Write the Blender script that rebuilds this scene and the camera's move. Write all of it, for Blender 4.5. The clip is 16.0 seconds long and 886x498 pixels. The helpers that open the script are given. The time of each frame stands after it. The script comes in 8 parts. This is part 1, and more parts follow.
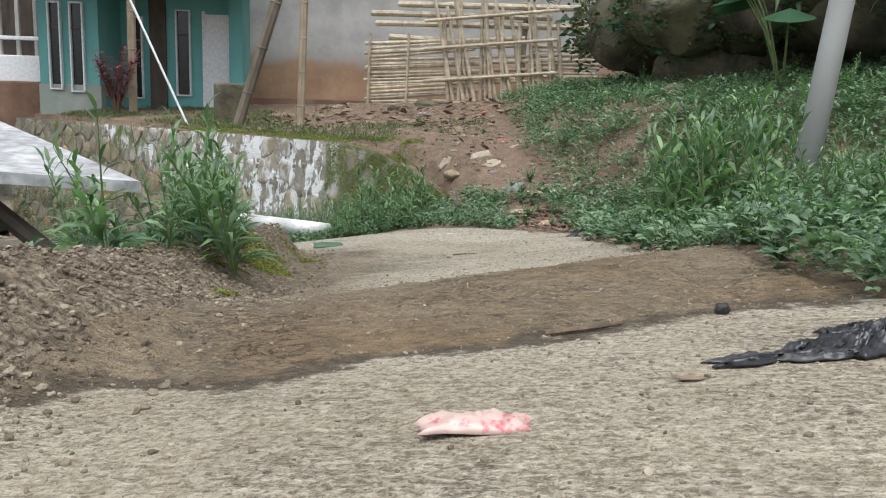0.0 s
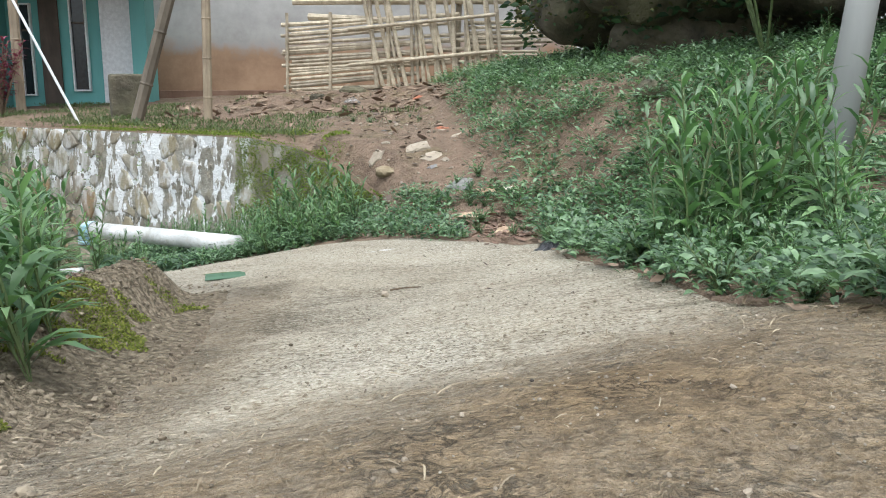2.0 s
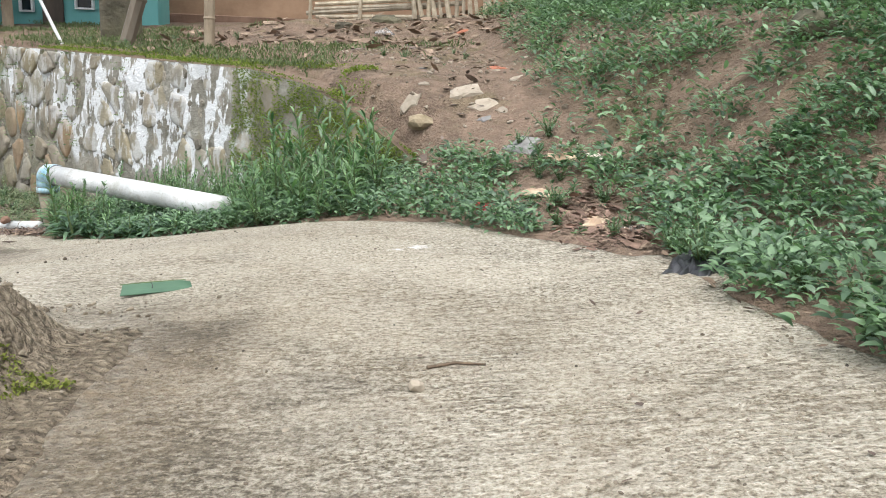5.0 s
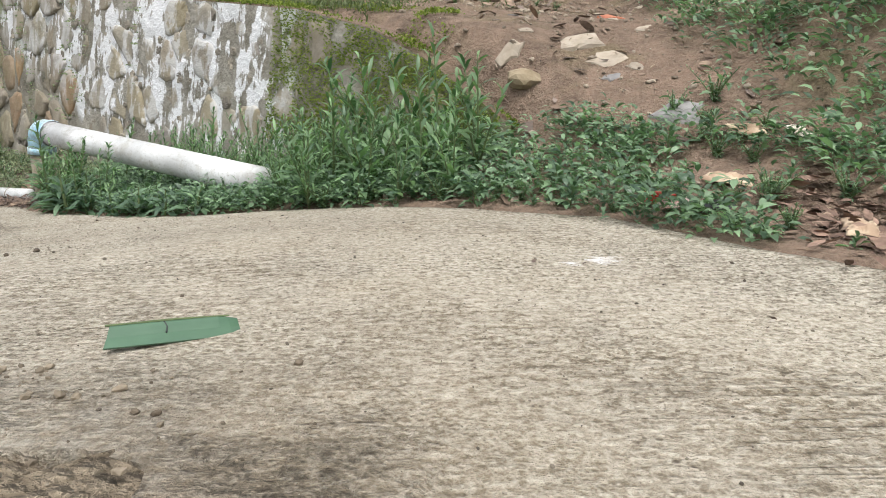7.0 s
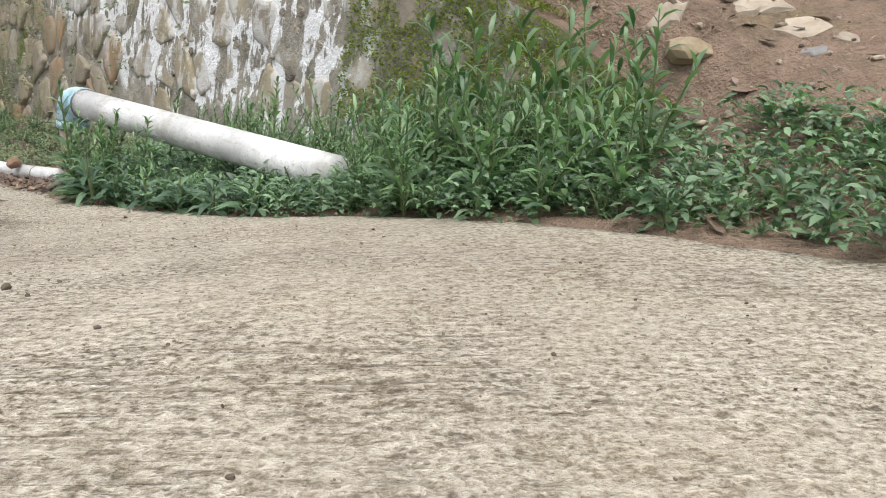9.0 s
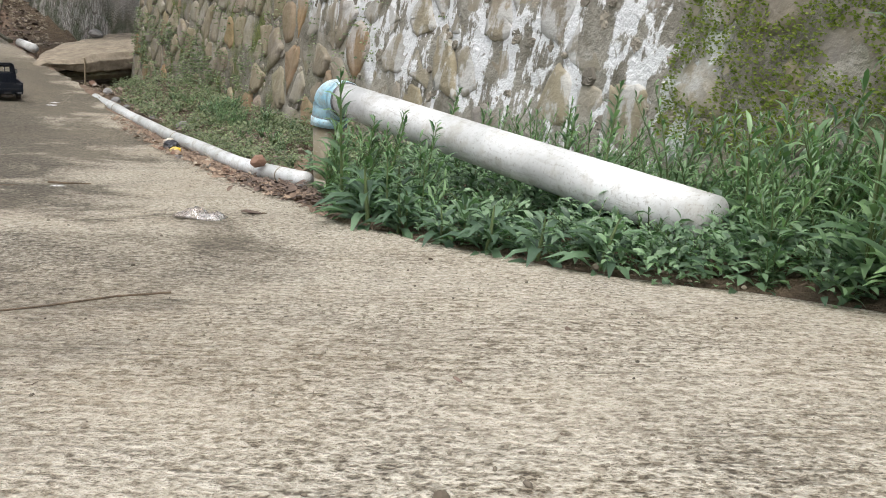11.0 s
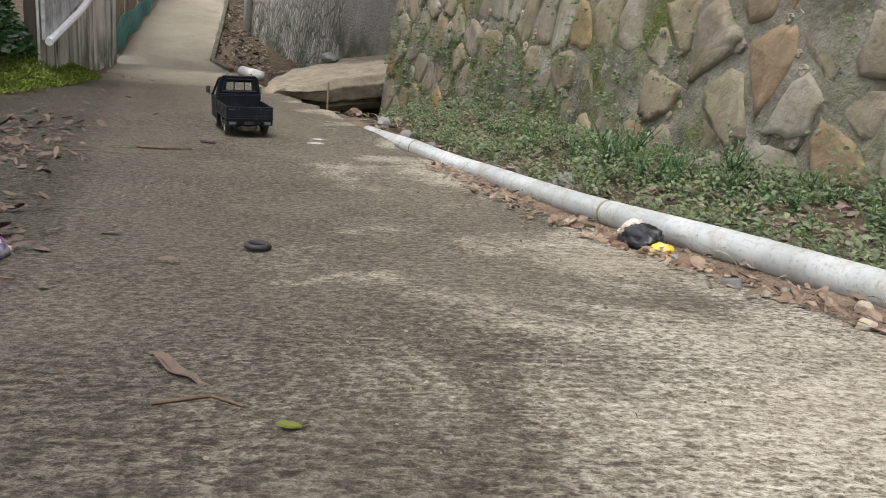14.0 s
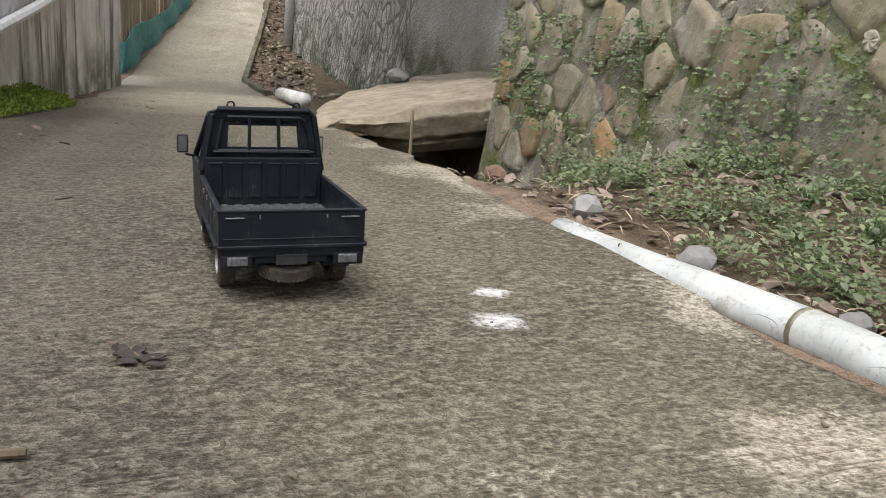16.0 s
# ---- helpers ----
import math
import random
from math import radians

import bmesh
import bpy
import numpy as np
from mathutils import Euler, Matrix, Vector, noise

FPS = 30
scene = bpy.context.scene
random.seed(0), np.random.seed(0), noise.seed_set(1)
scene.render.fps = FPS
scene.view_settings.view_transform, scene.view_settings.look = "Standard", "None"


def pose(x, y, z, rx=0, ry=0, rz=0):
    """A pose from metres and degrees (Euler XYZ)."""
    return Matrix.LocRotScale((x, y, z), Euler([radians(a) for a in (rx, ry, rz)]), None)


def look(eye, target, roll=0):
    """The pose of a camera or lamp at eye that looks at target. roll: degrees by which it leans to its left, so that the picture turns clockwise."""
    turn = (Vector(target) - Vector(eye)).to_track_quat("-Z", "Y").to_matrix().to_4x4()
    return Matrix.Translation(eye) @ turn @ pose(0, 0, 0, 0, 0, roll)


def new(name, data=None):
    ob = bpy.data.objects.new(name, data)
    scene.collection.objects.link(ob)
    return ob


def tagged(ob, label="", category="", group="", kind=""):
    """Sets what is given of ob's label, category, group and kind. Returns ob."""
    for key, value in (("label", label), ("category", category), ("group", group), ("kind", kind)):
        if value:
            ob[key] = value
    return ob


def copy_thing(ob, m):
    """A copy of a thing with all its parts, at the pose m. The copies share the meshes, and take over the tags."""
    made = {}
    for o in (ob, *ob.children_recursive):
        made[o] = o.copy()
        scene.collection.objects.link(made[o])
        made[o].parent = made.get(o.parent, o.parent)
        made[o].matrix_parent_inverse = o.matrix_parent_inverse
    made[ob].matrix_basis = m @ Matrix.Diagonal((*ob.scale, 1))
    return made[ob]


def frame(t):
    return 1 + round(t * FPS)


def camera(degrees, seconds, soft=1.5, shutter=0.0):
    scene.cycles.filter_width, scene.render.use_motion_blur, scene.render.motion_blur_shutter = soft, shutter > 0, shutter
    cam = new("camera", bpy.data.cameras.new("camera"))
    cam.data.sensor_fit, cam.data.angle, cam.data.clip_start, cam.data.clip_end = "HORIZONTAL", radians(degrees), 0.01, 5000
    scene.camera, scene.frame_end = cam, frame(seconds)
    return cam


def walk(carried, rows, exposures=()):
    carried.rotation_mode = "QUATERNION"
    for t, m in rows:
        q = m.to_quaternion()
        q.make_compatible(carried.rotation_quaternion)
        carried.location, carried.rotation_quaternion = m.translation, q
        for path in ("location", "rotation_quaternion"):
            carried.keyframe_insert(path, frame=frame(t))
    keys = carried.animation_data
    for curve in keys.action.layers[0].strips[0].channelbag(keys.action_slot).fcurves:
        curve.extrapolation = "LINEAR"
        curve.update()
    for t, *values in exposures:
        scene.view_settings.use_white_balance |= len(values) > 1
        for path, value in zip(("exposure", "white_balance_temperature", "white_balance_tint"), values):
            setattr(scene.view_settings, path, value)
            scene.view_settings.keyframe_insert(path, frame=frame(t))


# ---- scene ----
cam = camera(55.1, 16.0, soft=1.0)
WAY = [
    (0, (0.000, 0.000, 0.200), (0.008, 1.970, -0.145), 1.73),
    (0.5, (0.006, 0.179, 0.175), (0.105, 2.147, -0.168), 0.97),
    (1, (0.025, 0.371, 0.184), (0.133, 2.339, -0.157), 1.15),
    (1.5, (-0.007, 0.631, 0.196), (0.115, 2.593, -0.171), 0.54),
    (2, (0.018, 0.836, 0.172), (0.172, 2.796, -0.199), -0.13),
    (2.5, (0.064, 1.014, 0.175), (0.154, 2.973, -0.217), -0.40),
    (3, (0.086, 1.206, 0.168), (0.185, 3.159, -0.250), -0.68),
    (3.2, (0.088, 1.296, 0.165), (0.203, 3.246, -0.264), -0.59),
    (5.3, (-0.016, 2.051, 0.063), (0.067, 3.986, -0.435), 2.89),
    (5.5, (-0.037, 2.131, 0.039), (0.037, 4.067, -0.459), 3.00),
    (6, (-0.090, 2.339, 0.009), (-0.053, 4.275, -0.493), 4.03),
    (6.5, (-0.178, 2.541, -0.029), (-0.136, 4.470, -0.554), 4.71),
    (7, (-0.232, 2.742, -0.078), (-0.164, 4.667, -0.619), 4.69),
    (7.5, (-0.233, 2.905, -0.111), (-0.301, 4.822, -0.676), 5.50),
    (8, (-0.283, 3.048, -0.141), (-0.340, 4.963, -0.715), 6.00),
    (8.2, (-0.309, 3.118, -0.148), (-0.325, 5.029, -0.735), 5.90),
    (10.3, (-0.629, 3.655, -0.239), (-0.885, 5.547, -0.837), 7.26),
    (10.5, (-0.679, 3.706, -0.249), (-0.999, 5.584, -0.858), 7.39),
    (11, (-0.860, 3.866, -0.285), (-1.275, 5.720, -0.909), 7.90),
    (11.5, (-1.085, 4.061, -0.349), (-1.580, 5.893, -0.980), 7.37),
    (12, (-1.334, 4.300, -0.406), (-2.010, 6.071, -1.043), 6.76),
    (12.5, (-1.630, 4.607, -0.510), (-2.354, 6.364, -1.134), 7.16),
    (13, (-1.885, 4.928, -0.612), (-2.696, 6.653, -1.216), 6.63),
    (13.5, (-2.195, 5.205, -0.699), (-3.002, 6.936, -1.293), 6.43),
    (14, (-2.451, 5.522, -0.747), (-3.262, 7.254, -1.332), 5.62),
    (14.5, (-2.746, 5.889, -0.795), (-3.575, 7.612, -1.383), 5.68),
    (15, (-3.074, 6.278, -0.851), (-3.913, 7.999, -1.431), 5.40),
    (15.5, (-3.360, 6.655, -0.907), (-4.203, 8.381, -1.465), 5.15),
    (16, (-3.698, 7.065, -0.965), (-4.597, 8.767, -1.510), 5.12),
]
# the film camera brightens a little towards the pale bend and settles again
walk(cam, [(t, look(eye, at, roll)) for t, eye, at, roll in WAY],
     [(0.0, 0.50, 6250, 8), (2.0, 0.80, 6100, 6), (5.5, 0.86, 6350, 9), (7.0, 0.70, 6450, 10), (8.0, 0.70, 6500, 11), (12.5, 0.60, 6480, 10), (14.5, 0.58, 6480, 10), (16.0, 0.86, 6500, 10)])

# ---- light: bright overcast sky ----
world = bpy.data.worlds.new("overcast_sky")
scene.world = world
world.use_nodes = True
wn = world.node_tree
sky = wn.nodes.new("ShaderNodeTexSky")
sky.sky_type, sky.sun_disc = "NISHITA", False
sky.sun_elevation, sky.sun_rotation = radians(72), radians(200)
sky.air_density, sky.dust_density = 1.0, 4.0
hue = wn.nodes.new("ShaderNodeHueSaturation")
hue.inputs["Saturation"].default_value = 0.25
wn.links.new(sky.outputs[0], hue.inputs["Color"])
wn.links.new(hue.outputs[0], wn.nodes["Background"].inputs["Color"])
wn.nodes["Background"].inputs["Strength"].default_value = 0.20
sun_data = bpy.data.lights.new("sun", "SUN")
sun_data.energy, sun_data.angle, sun_data.color = 0.85, radians(30), (1.0, 0.97, 0.93)
sun = new("sun", sun_data)
sun.matrix_world = pose(0, 0, 30, 26, 0, 25)

# ---- plan: u runs down the lane beside the stone wall, w across it ----
R2 = math.sqrt(2)
PROFILE_U = (-60, -4, 0, .5, 1, 1.5, 2, 2.5, 3, 3.5, 4.47, 5.2, 6.2, 7.2, 8.2, 9.3, 12, 14.2, 15, 17, 18.7, 30, 60)
PROFILE_Z = (3, .45, 0, -.075, -.155, -.25, -.345, -.39, -.445, -.525, -.765, -.88, -1.05, -1.185, -1.262, -1.325, -1.56, -1.70, -1.71, -1.50, -1.29, .1, 3.0)
_uu = np.arange(-60, 60, 0.05)
_zz = np.interp(_uu, PROFILE_U, PROFILE_Z)
_zz = np.convolve(np.pad(_zz, 5, mode="edge"), np.ones(11) / 11, mode="valid")


def uw(x, y):
    return (y - x) / R2, (x + y) / R2


def xy(u, w):
    return (w - u) / R2, (w + u) / R2


def lane(u):
    return float(np.interp(u, _uu, _zz))


def smooth(a, b, v):
    t = min(1.0, max(0.0, (v - a) / (b - a)))
    return t * t * (3 - 2 * t)


def lane_edge(u):
    """Where the concrete ends on the wall side."""
    return float(np.interp(u, (1.5, 2.2, 3, 4, 5, 6, 6.6, 9.8, 12, 14, 15, 18.7, 24, 40), (2.7, 3.0, 3.16, 3.15, 2.9, 2.93, 2.97, 2.985, 2.97, 2.88, 2.77, 3.2, 3.8, 5.5)))


def lane_low(u):
    """Where the concrete ends on the low side."""
    return float(np.interp(u, (2.6, 3.2, 5, 8, 9, 12.6, 15, 18.7, 24, 40), (2.1, 1.35, 1.15, 1.4, 1.62, 1.85, 1.88, 2.3, 2.9, 4.7)))


def far_face(u):
    """The line of the wall past the corner."""
    return float(np.interp(u, (11.0, 13.9, 17, 20, 26, 40), (4.75, 3.95, 3.42, 3.75, 4.5, 6.2)))


def road_inside(x, y):
    """Above 0 inside the concrete, roughly in metres."""
    u, w = uw(x, y)
    n = 0.05 * noise.noise((x * 3, y * 3, 0)) + 0.02 * noise.noise((x * 11, y * 11, 3))
    right_a = 0.60 - x + (0.25 * smooth(1.6, 0.2, y))
    left_a = x + 0.40 + 0.05 * math.sin(y * 2) + .35 * smooth(3.30, 3.6, y)
    a = min(right_a, left_a, 3.75 - y)
    b = min(lane_edge(u) - w, w - lane_low(u), u - 2.0)
    return max(a, b) + n


def bund(x, y):
    """Earth bund along the left of the first stretch, ending in a blunt hump."""
    crest = float(np.interp(y, (1.0, 2.0, 2.6, 3.1, 3.4), (-.66, -.68, -.66, -.60, -.64)))
    foot = float(np.interp(y, (1.0, 2.1, 3.1, 3.4), (-.30, -.36, -.49, -.56)))
    d = x - crest
    s = (foot - crest) / 1.9 if d > 0 else .32
    h = .135 + .03 * noise.noise((x * 5, y * 5, 6)) + .020 * noise.noise((x * 15, y * 15, 8)) + .010 * noise.noise((x * 34, y * 34, 2))
    return h * math.exp(-(d / s) ** 2) * smooth(0.2, 1.3, y) * smooth(3.50, 3.08, y + .3 * max(0, -x - .8))


def ground_z(x, y):
    u, w = uw(x, y)
    z = lane(u)
    # terrace behind the wall and the bare slope that climbs to it
    wt = min(w, 9.0)
    terrace = -.135 + .12 * (min(wt, 4.4) - 3.8) + .055 * max(0, wt - 4.4)
    k2 = smooth(3.45, 3.95, u)
    step = 3.80 - .07 * smooth(4.6, 4.2, u) if u < 11.2 else 3.8 + (far_face(u) - 3.7) * smooth(11.2, 11.3, u)
    k = smooth(3.1, 4.4, w) * (1 - k2) + smooth(step, step + .17, w) * k2
    if u < 1.5:
        terrace = terrace * smooth(-1.5, 1.5, u) + (z + .1) * (1 - smooth(-1.5, 1.5, u))
    z = z * (1 - k) + terrace * k
    # bank on the right
    d = x - 0.75 + 0.15 * (y - 4)
    if d > 0:
        z += ((.20 + .22 * smooth(3.2, 4.4, y)) * min(d, .6) + .10 * max(0, min(d, 4.0) - .6)) * smooth(0, .4, d) * smooth(9.5, 7.5, y)
    z += bund(x, y)
    # hump of packed dirt
    if -.9 < x < 1.2:
        z += .045 * math.exp(-((y - 0.35 * x - 1.5) / .28) ** 2)
    # mound of earth under the bamboo fence
    if -3 < x < 2 and 7 < y < 11:
        t = min(1, max(0, ((x + .8) * 2.35 - (y - 9.15) * .6) / 5.88))
        gap = math.hypot(x + .8 - 2.35 * t, y - 9.15 + .6 * t)
        z += .13 * math.exp(-(gap / .5) ** 2) * smooth(1.1, .2, x)
    # falling ground on the lower side
    if w < 1.3 and x < -1.0:
        z -= .16 * min(1.3 - w, 5) * smooth(-1.0, -1.8, x)
    # soil banked against the wall foot
    if u > 3.9 and 3.0 < w < 3.8:
        z += .05 * smooth(3.1, 3.6, w)
    # gutter below the far wall
    if u > 13.9 and lane_edge(u) < w < far_face(u):
        z -= .08 * smooth(13.9, 14.3, u) * smooth(.03, .12, w - lane_edge(u))
    # ditch under the slab
    if 9.3 < u < 13.5 and 2.95 < w < 3.8:
        z -= .30 * smooth(9.3, 10.0, u) * smooth(13.5, 12.8, u) * smooth(2.98, 3.12, w) * smooth(3.8, 3.7, w)
    inside = road_inside(x, y)
    return z - .03 * smooth(-.02, .05, inside) + (.018 * noise.noise((x * 2.2, y * 2.2, 5)) + .010 * noise.noise((x * 7, y * 7, 9))) * (1 - smooth(-.1, .05, inside))


def road_z(x, y):
    u, w = uw(x, y)
    z = lane(u) + .006 * noise.noise((x * 1.6, y * 1.6, 2))
    if y < 2.8:
        z += (.0065 * noise.noise((x * 8, y * 11, 3)) + .005 * noise.noise((x * 17, y * 21, 5))) * smooth(.95, 1.1, y - .35 * x) * smooth(2.8, 2.0, y)
    if -.9 < x < 1.2:
        z += .045 * math.exp(-((y - 0.35 * x - 1.5) / .28) ** 2)
    z += bund(x, y)
    return z


def top_z(x, y):
    """The walking surface, road or soil."""
    return road_z(x, y) if road_inside(x, y) > 0 else ground_z(x, y)


# ---- material helpers ----
def material(name):
    m = bpy.data.materials.new(name)
    m.use_nodes = True
    return m, m.node_tree, m.node_tree.nodes["Principled BSDF"]


def node(nt, kind, **values):
    n = nt.nodes.new(kind)
    for key, v in values.items():
        if key in n.inputs.keys():
            sock = n.inputs[key]
            if isinstance(v, bpy.types.NodeSocket):
                nt.links.new(v, sock)
            else:
                sock.default_value = v
        else:
            n.feature = v
    return n


def math_node(nt, op, a, b=0.0, clamp=False):
    n = nt.nodes.new("ShaderNodeMath")
    n.operation, n.use_clamp = op, clamp
    for i, v in enumerate((a, b)):
        if isinstance(v, bpy.types.NodeSocket):
            nt.links.new(v, n.inputs[i])
        else:
            n.inputs[i].default_value = v
    return n.outputs[0]


def noise_fac(nt, vec, scale, detail=4, rough=0.55, low=0.35, high=0.65, distortion=0.0):
    n = node(nt, "ShaderNodeTexNoise", Vector=vec, Scale=scale, Detail=detail, Roughness=rough, Distortion=distortion)
    r = node(nt, "ShaderNodeMapRange", Value=n.outputs[0])
    r.inputs["From Min"].default_value, r.inputs["From Max"].default_value = low, high
    return r.outputs[0]


def mix(nt, fac, a, b, blend="MIX"):
    n = nt.nodes.new("ShaderNodeMix")
    n.data_type, n.blend_type, n.clamp_factor = "RGBA", blend, True
    for i, v in ((0, fac), (6, a), (7, b)):
        if isinstance(v, bpy.types.NodeSocket):
            nt.links.new(v, n.inputs[i])
        else:
            n.inputs[i].default_value = v if i == 0 else (*v[:3], 1)
    return n.outputs[2]


def ramp(nt, fac, stops):
    n = nt.nodes.new("ShaderNodeValToRGB")
    nt.links.new(fac, n.inputs[0])
    el = n.color_ramp.elements
    while len(el) < len(stops):
        el.new(0.5)
    for e, (p, c) in zip(el, stops):
        e.position, e.color = p, (*c, 1)
    return n.outputs[0]


def bump(nt, bsdf, height, strength, distance):
    b = node(nt, "ShaderNodeBump", Height=height, Strength=strength, Distance=distance)
    nt.links.new(b.outputs[0], bsdf.inputs["Normal"])
    return b


def span(nt, v, a, b):
    r = node(nt, "ShaderNodeMapRange", Value=v)
    r.inputs["From Min"].default_value, r.inputs["From Max"].default_value = a, b
    r.interpolation_type = "SMOOTHSTEP"
    return r.outputs[0]


def plan_coords(nt):
    geo = nt.nodes.new("ShaderNodeNewGeometry")
    sep = nt.nodes.new("ShaderNodeSeparateXYZ")
    nt.links.new(geo.outputs["Position"], sep.inputs[0])
    x, y, z = sep.outputs
    u = math_node(nt, "MULTIPLY", math_node(nt, "SUBTRACT", y, x), 1 / R2)
    w = math_node(nt, "MULTIPLY", math_node(nt, "ADD", x, y), 1 / R2)
    return geo.outputs["Position"], x, y, z, u, w


def simple(name, colour, rough=0.6, metal=0.0, vary=0.25, scale=30.0, relief=0.0, spec=0.5):
    """A painted or plain surface with grain at two scales."""
    m, nt, b = material(name)
    tc = nt.nodes.new("ShaderNodeTexCoord").outputs["Object"]
    f1, f2 = noise_fac(nt, tc, scale), noise_fac(nt, tc, scale * 7)
    dark = tuple(c * (1 - vary) for c in colour)
    light = tuple(min(1, c * (1 + vary)) for c in colour)
    c = mix(nt, f1, dark, light)
    c = mix(nt, math_node(nt, "MULTIPLY", f2, 0.4), c, dark)
    nt.links.new(c, b.inputs["Base Color"])
    b.inputs["Roughness"].default_value, b.inputs["Metallic"].default_value = rough, metal
    b.inputs["Specular IOR Level"].default_value = spec
    if relief:
        bump(nt, b, f2, 0.6, relief)
    return m


def concrete_road():
    m, nt, b = material("brushed_concrete")
    p, x, y, z, u, w = plan_coords(nt)
    M = lambda a, c: math_node(nt, "MULTIPLY", a, c)
    A = lambda a, c: math_node(nt, "ADD", a, c)

    def drawn(sx, sy, turn, detail, rough, low, high, bend=0.0):
        rot = node(nt, "ShaderNodeVectorRotate", Vector=p, Angle=turn)
        mp = node(nt, "ShaderNodeMapping", Vector=rot.outputs[0])
        mp.inputs["Scale"].default_value = (sx, sy, sx)
        return noise_fac(nt, mp.outputs[0], 1.0, detail, rough, low, high, bend)
    # short broken broom ridges, grains of sand between them
    # strokes of the broom lie across the lane, fanned round a far centre
    cx, cy = A(x, 7.6), math_node(nt, "SUBTRACT", y, 3.0)
    fan = nt.nodes.new("ShaderNodeCombineXYZ")
    nt.links.new(math_node(nt, "SQRT", A(M(cx, cx), M(cy, cy))), fan.inputs[0])
    nt.links.new(M(math_node(nt, "ARCTAN2", cy, cx), 7.0), fan.inputs[1])

    def stroked(sx, sy, detail, rough, low, high, bend=0.0):
        mp = node(nt, "ShaderNodeMapping", Vector=fan.outputs[0])
        mp.inputs["Scale"].default_value = (sx, sy, sx)
        return noise_fac(nt, mp.outputs[0], 1.0, detail, rough, low, high, bend)
    where = noise_fac(nt, p, 3.4, 4, 0.6, 0.42, 0.58)
    ridge = mix(nt, where, stroked(40, 74, 5.0, 0.70, 0.38, 0.62, 0.5), stroked(78, 128, 4.0, 0.66, 0.37, 0.63, 0.4))
    ridge2 = drawn(130, 115, 0.15, 2.0, 0.6, 0.41, 0.59, 0.2)
    sand = drawn(300, 240, 0.3, 2.0, 0.6, 0.38, 0.62)
    broad = noise_fac(nt, p, 1.7, 6, 0.62, 0.38, 0.62)
    mid = noise_fac(nt, p, 6.5, 7, 0.68, 0.38, 0.62)
    worn = noise_fac(nt, p, 3.1, 7, 0.66, 0.42, 0.58)
    val = A(A(M(ridge, 0.46), M(ridge2, 0.32)), M(sand, 0.22))
    # worn stretches where the ridges are rubbed flat
    val = A(M(val, A(0.78, M(worn, 0.22))), M(math_node(nt, "SUBTRACT", 1.0, worn), 0.14))
    # low ridge values go dark: relief shading carried by the colour
    c = ramp(nt, val, [(0.15, (0.080, 0.064, 0.043)), (0.32, (0.222, 0.188, 0.136)), (0.49, (0.385, 0.344, 0.268)), (0.80, (0.595, 0.551, 0.460))])
    c = mix(nt, M(math_node(nt, "SUBTRACT", 1.0, broad), 0.34), c, (0.25, 0.198, 0.132))
    c = mix(nt, M(mid, 0.14), c, (0.50, 0.475, 0.42))
    # drawn-out grooves of the broom, across each stretch, their shade painted dark
    comb = M(stroked(4, 64, 2.0, 0.5, 0.53, 0.59, 0.25), noise_fac(nt, p, 2.2, 4, 0.6, 0.44, 0.56))
    groove = math_node(nt, "MAXIMUM", stroked(26, 92, 4.0, 0.66, 0.57, 0.67, 0.6), M(comb, 0.85))
    groove = M(groove, A(0.35, M(worn, 0.65)))
    c = mix(nt, M(groove, 0.42), c, (0.125, 0.097, 0.064))
    film = M(span(nt, y, 1.25, 0.8), 0.42)
    c = mix(nt, film, c, mix(nt, val, (0.10, 0.080, 0.054), (0.335, 0.284, 0.190)))
    # dark pin holes
    pit = node(nt, "ShaderNodeTexVoronoi", Vector=p, Scale=48.0)
    hole = M(span(nt, pit.outputs["Distance"], 0.20, 0.10), span(nt, mid, 0.45, 0.75))
    c = mix(nt, M(hole, 0.7), c, (0.075, 0.055, 0.035))
    # grey-black dirt in ragged patches, joined with painted shade below
    grime_shade = M(noise_fac(nt, p, 2.3, 8, 0.70, 0.54, 0.64, 0.4), 0.28)
    # the bund's shadow along its foot, painted as a ragged dark oval
    dx = A(x, 0.44)
    dy = math_node(nt, "SUBTRACT", y, 2.74)
    rr = math_node(nt, "SQRT", A(M(dx, dx), M(M(dy, dy), 0.30)))
    near = math_node(nt, "MULTIPLY", M(span(nt, rr, 0.60, 0.22), noise_fac(nt, p, 5.0, 7, 0.7, 0.36, 0.56, 0.5)), A(A(M(mid, 0.7), 1.0), M(val, -0.8)), clamp=True)
    grime_shade = math_node(nt, "MAXIMUM", grime_shade, near)
    # algae and damp on the lower lane with crisp ragged edges
    patch = noise_fac(nt, p, 1.9, 8, 0.62, 0.30, 0.70, 0.6)
    lean = A(M(span(nt, w, 3.0, 1.9), 0.66), A(M(span(nt, u, 6.0, 7.4), 0.40), M(span(nt, u, 7.7, 8.4), 0.26)))
    lean = M(lean, A(0.55, M(span(nt, w, 3.05, 2.75), 0.45)))
    damp = A(A(patch, lean), M(math_node(nt, "SUBTRACT", val, 0.5), -0.18))
    damp = M(span(nt, damp, 0.60, 1.00), span(nt, math_node(nt, "ADD", u, M(mid, 0.5)), 4.35, 5.1))
    # solid dark strip on the low side: damp, with deep shade added in colour
    damp = math_node(nt, "MAXIMUM", damp, M(M(span(nt, w, 2.45, 1.95), span(nt, u, 5.0, 5.8)), 1.12))
    # a stretch that has dried pale on the low side
    ex, ey = A(x, 2.02), math_node(nt, "SUBTRACT", y, 5.10)
    dry = A(math_node(nt, "SQRT", A(M(ex, ex), M(ey, ey))), M(math_node(nt, "SUBTRACT", patch, 0.5), 0.5))
    damp = M(damp, span(nt, dry, 0.14, 0.32))
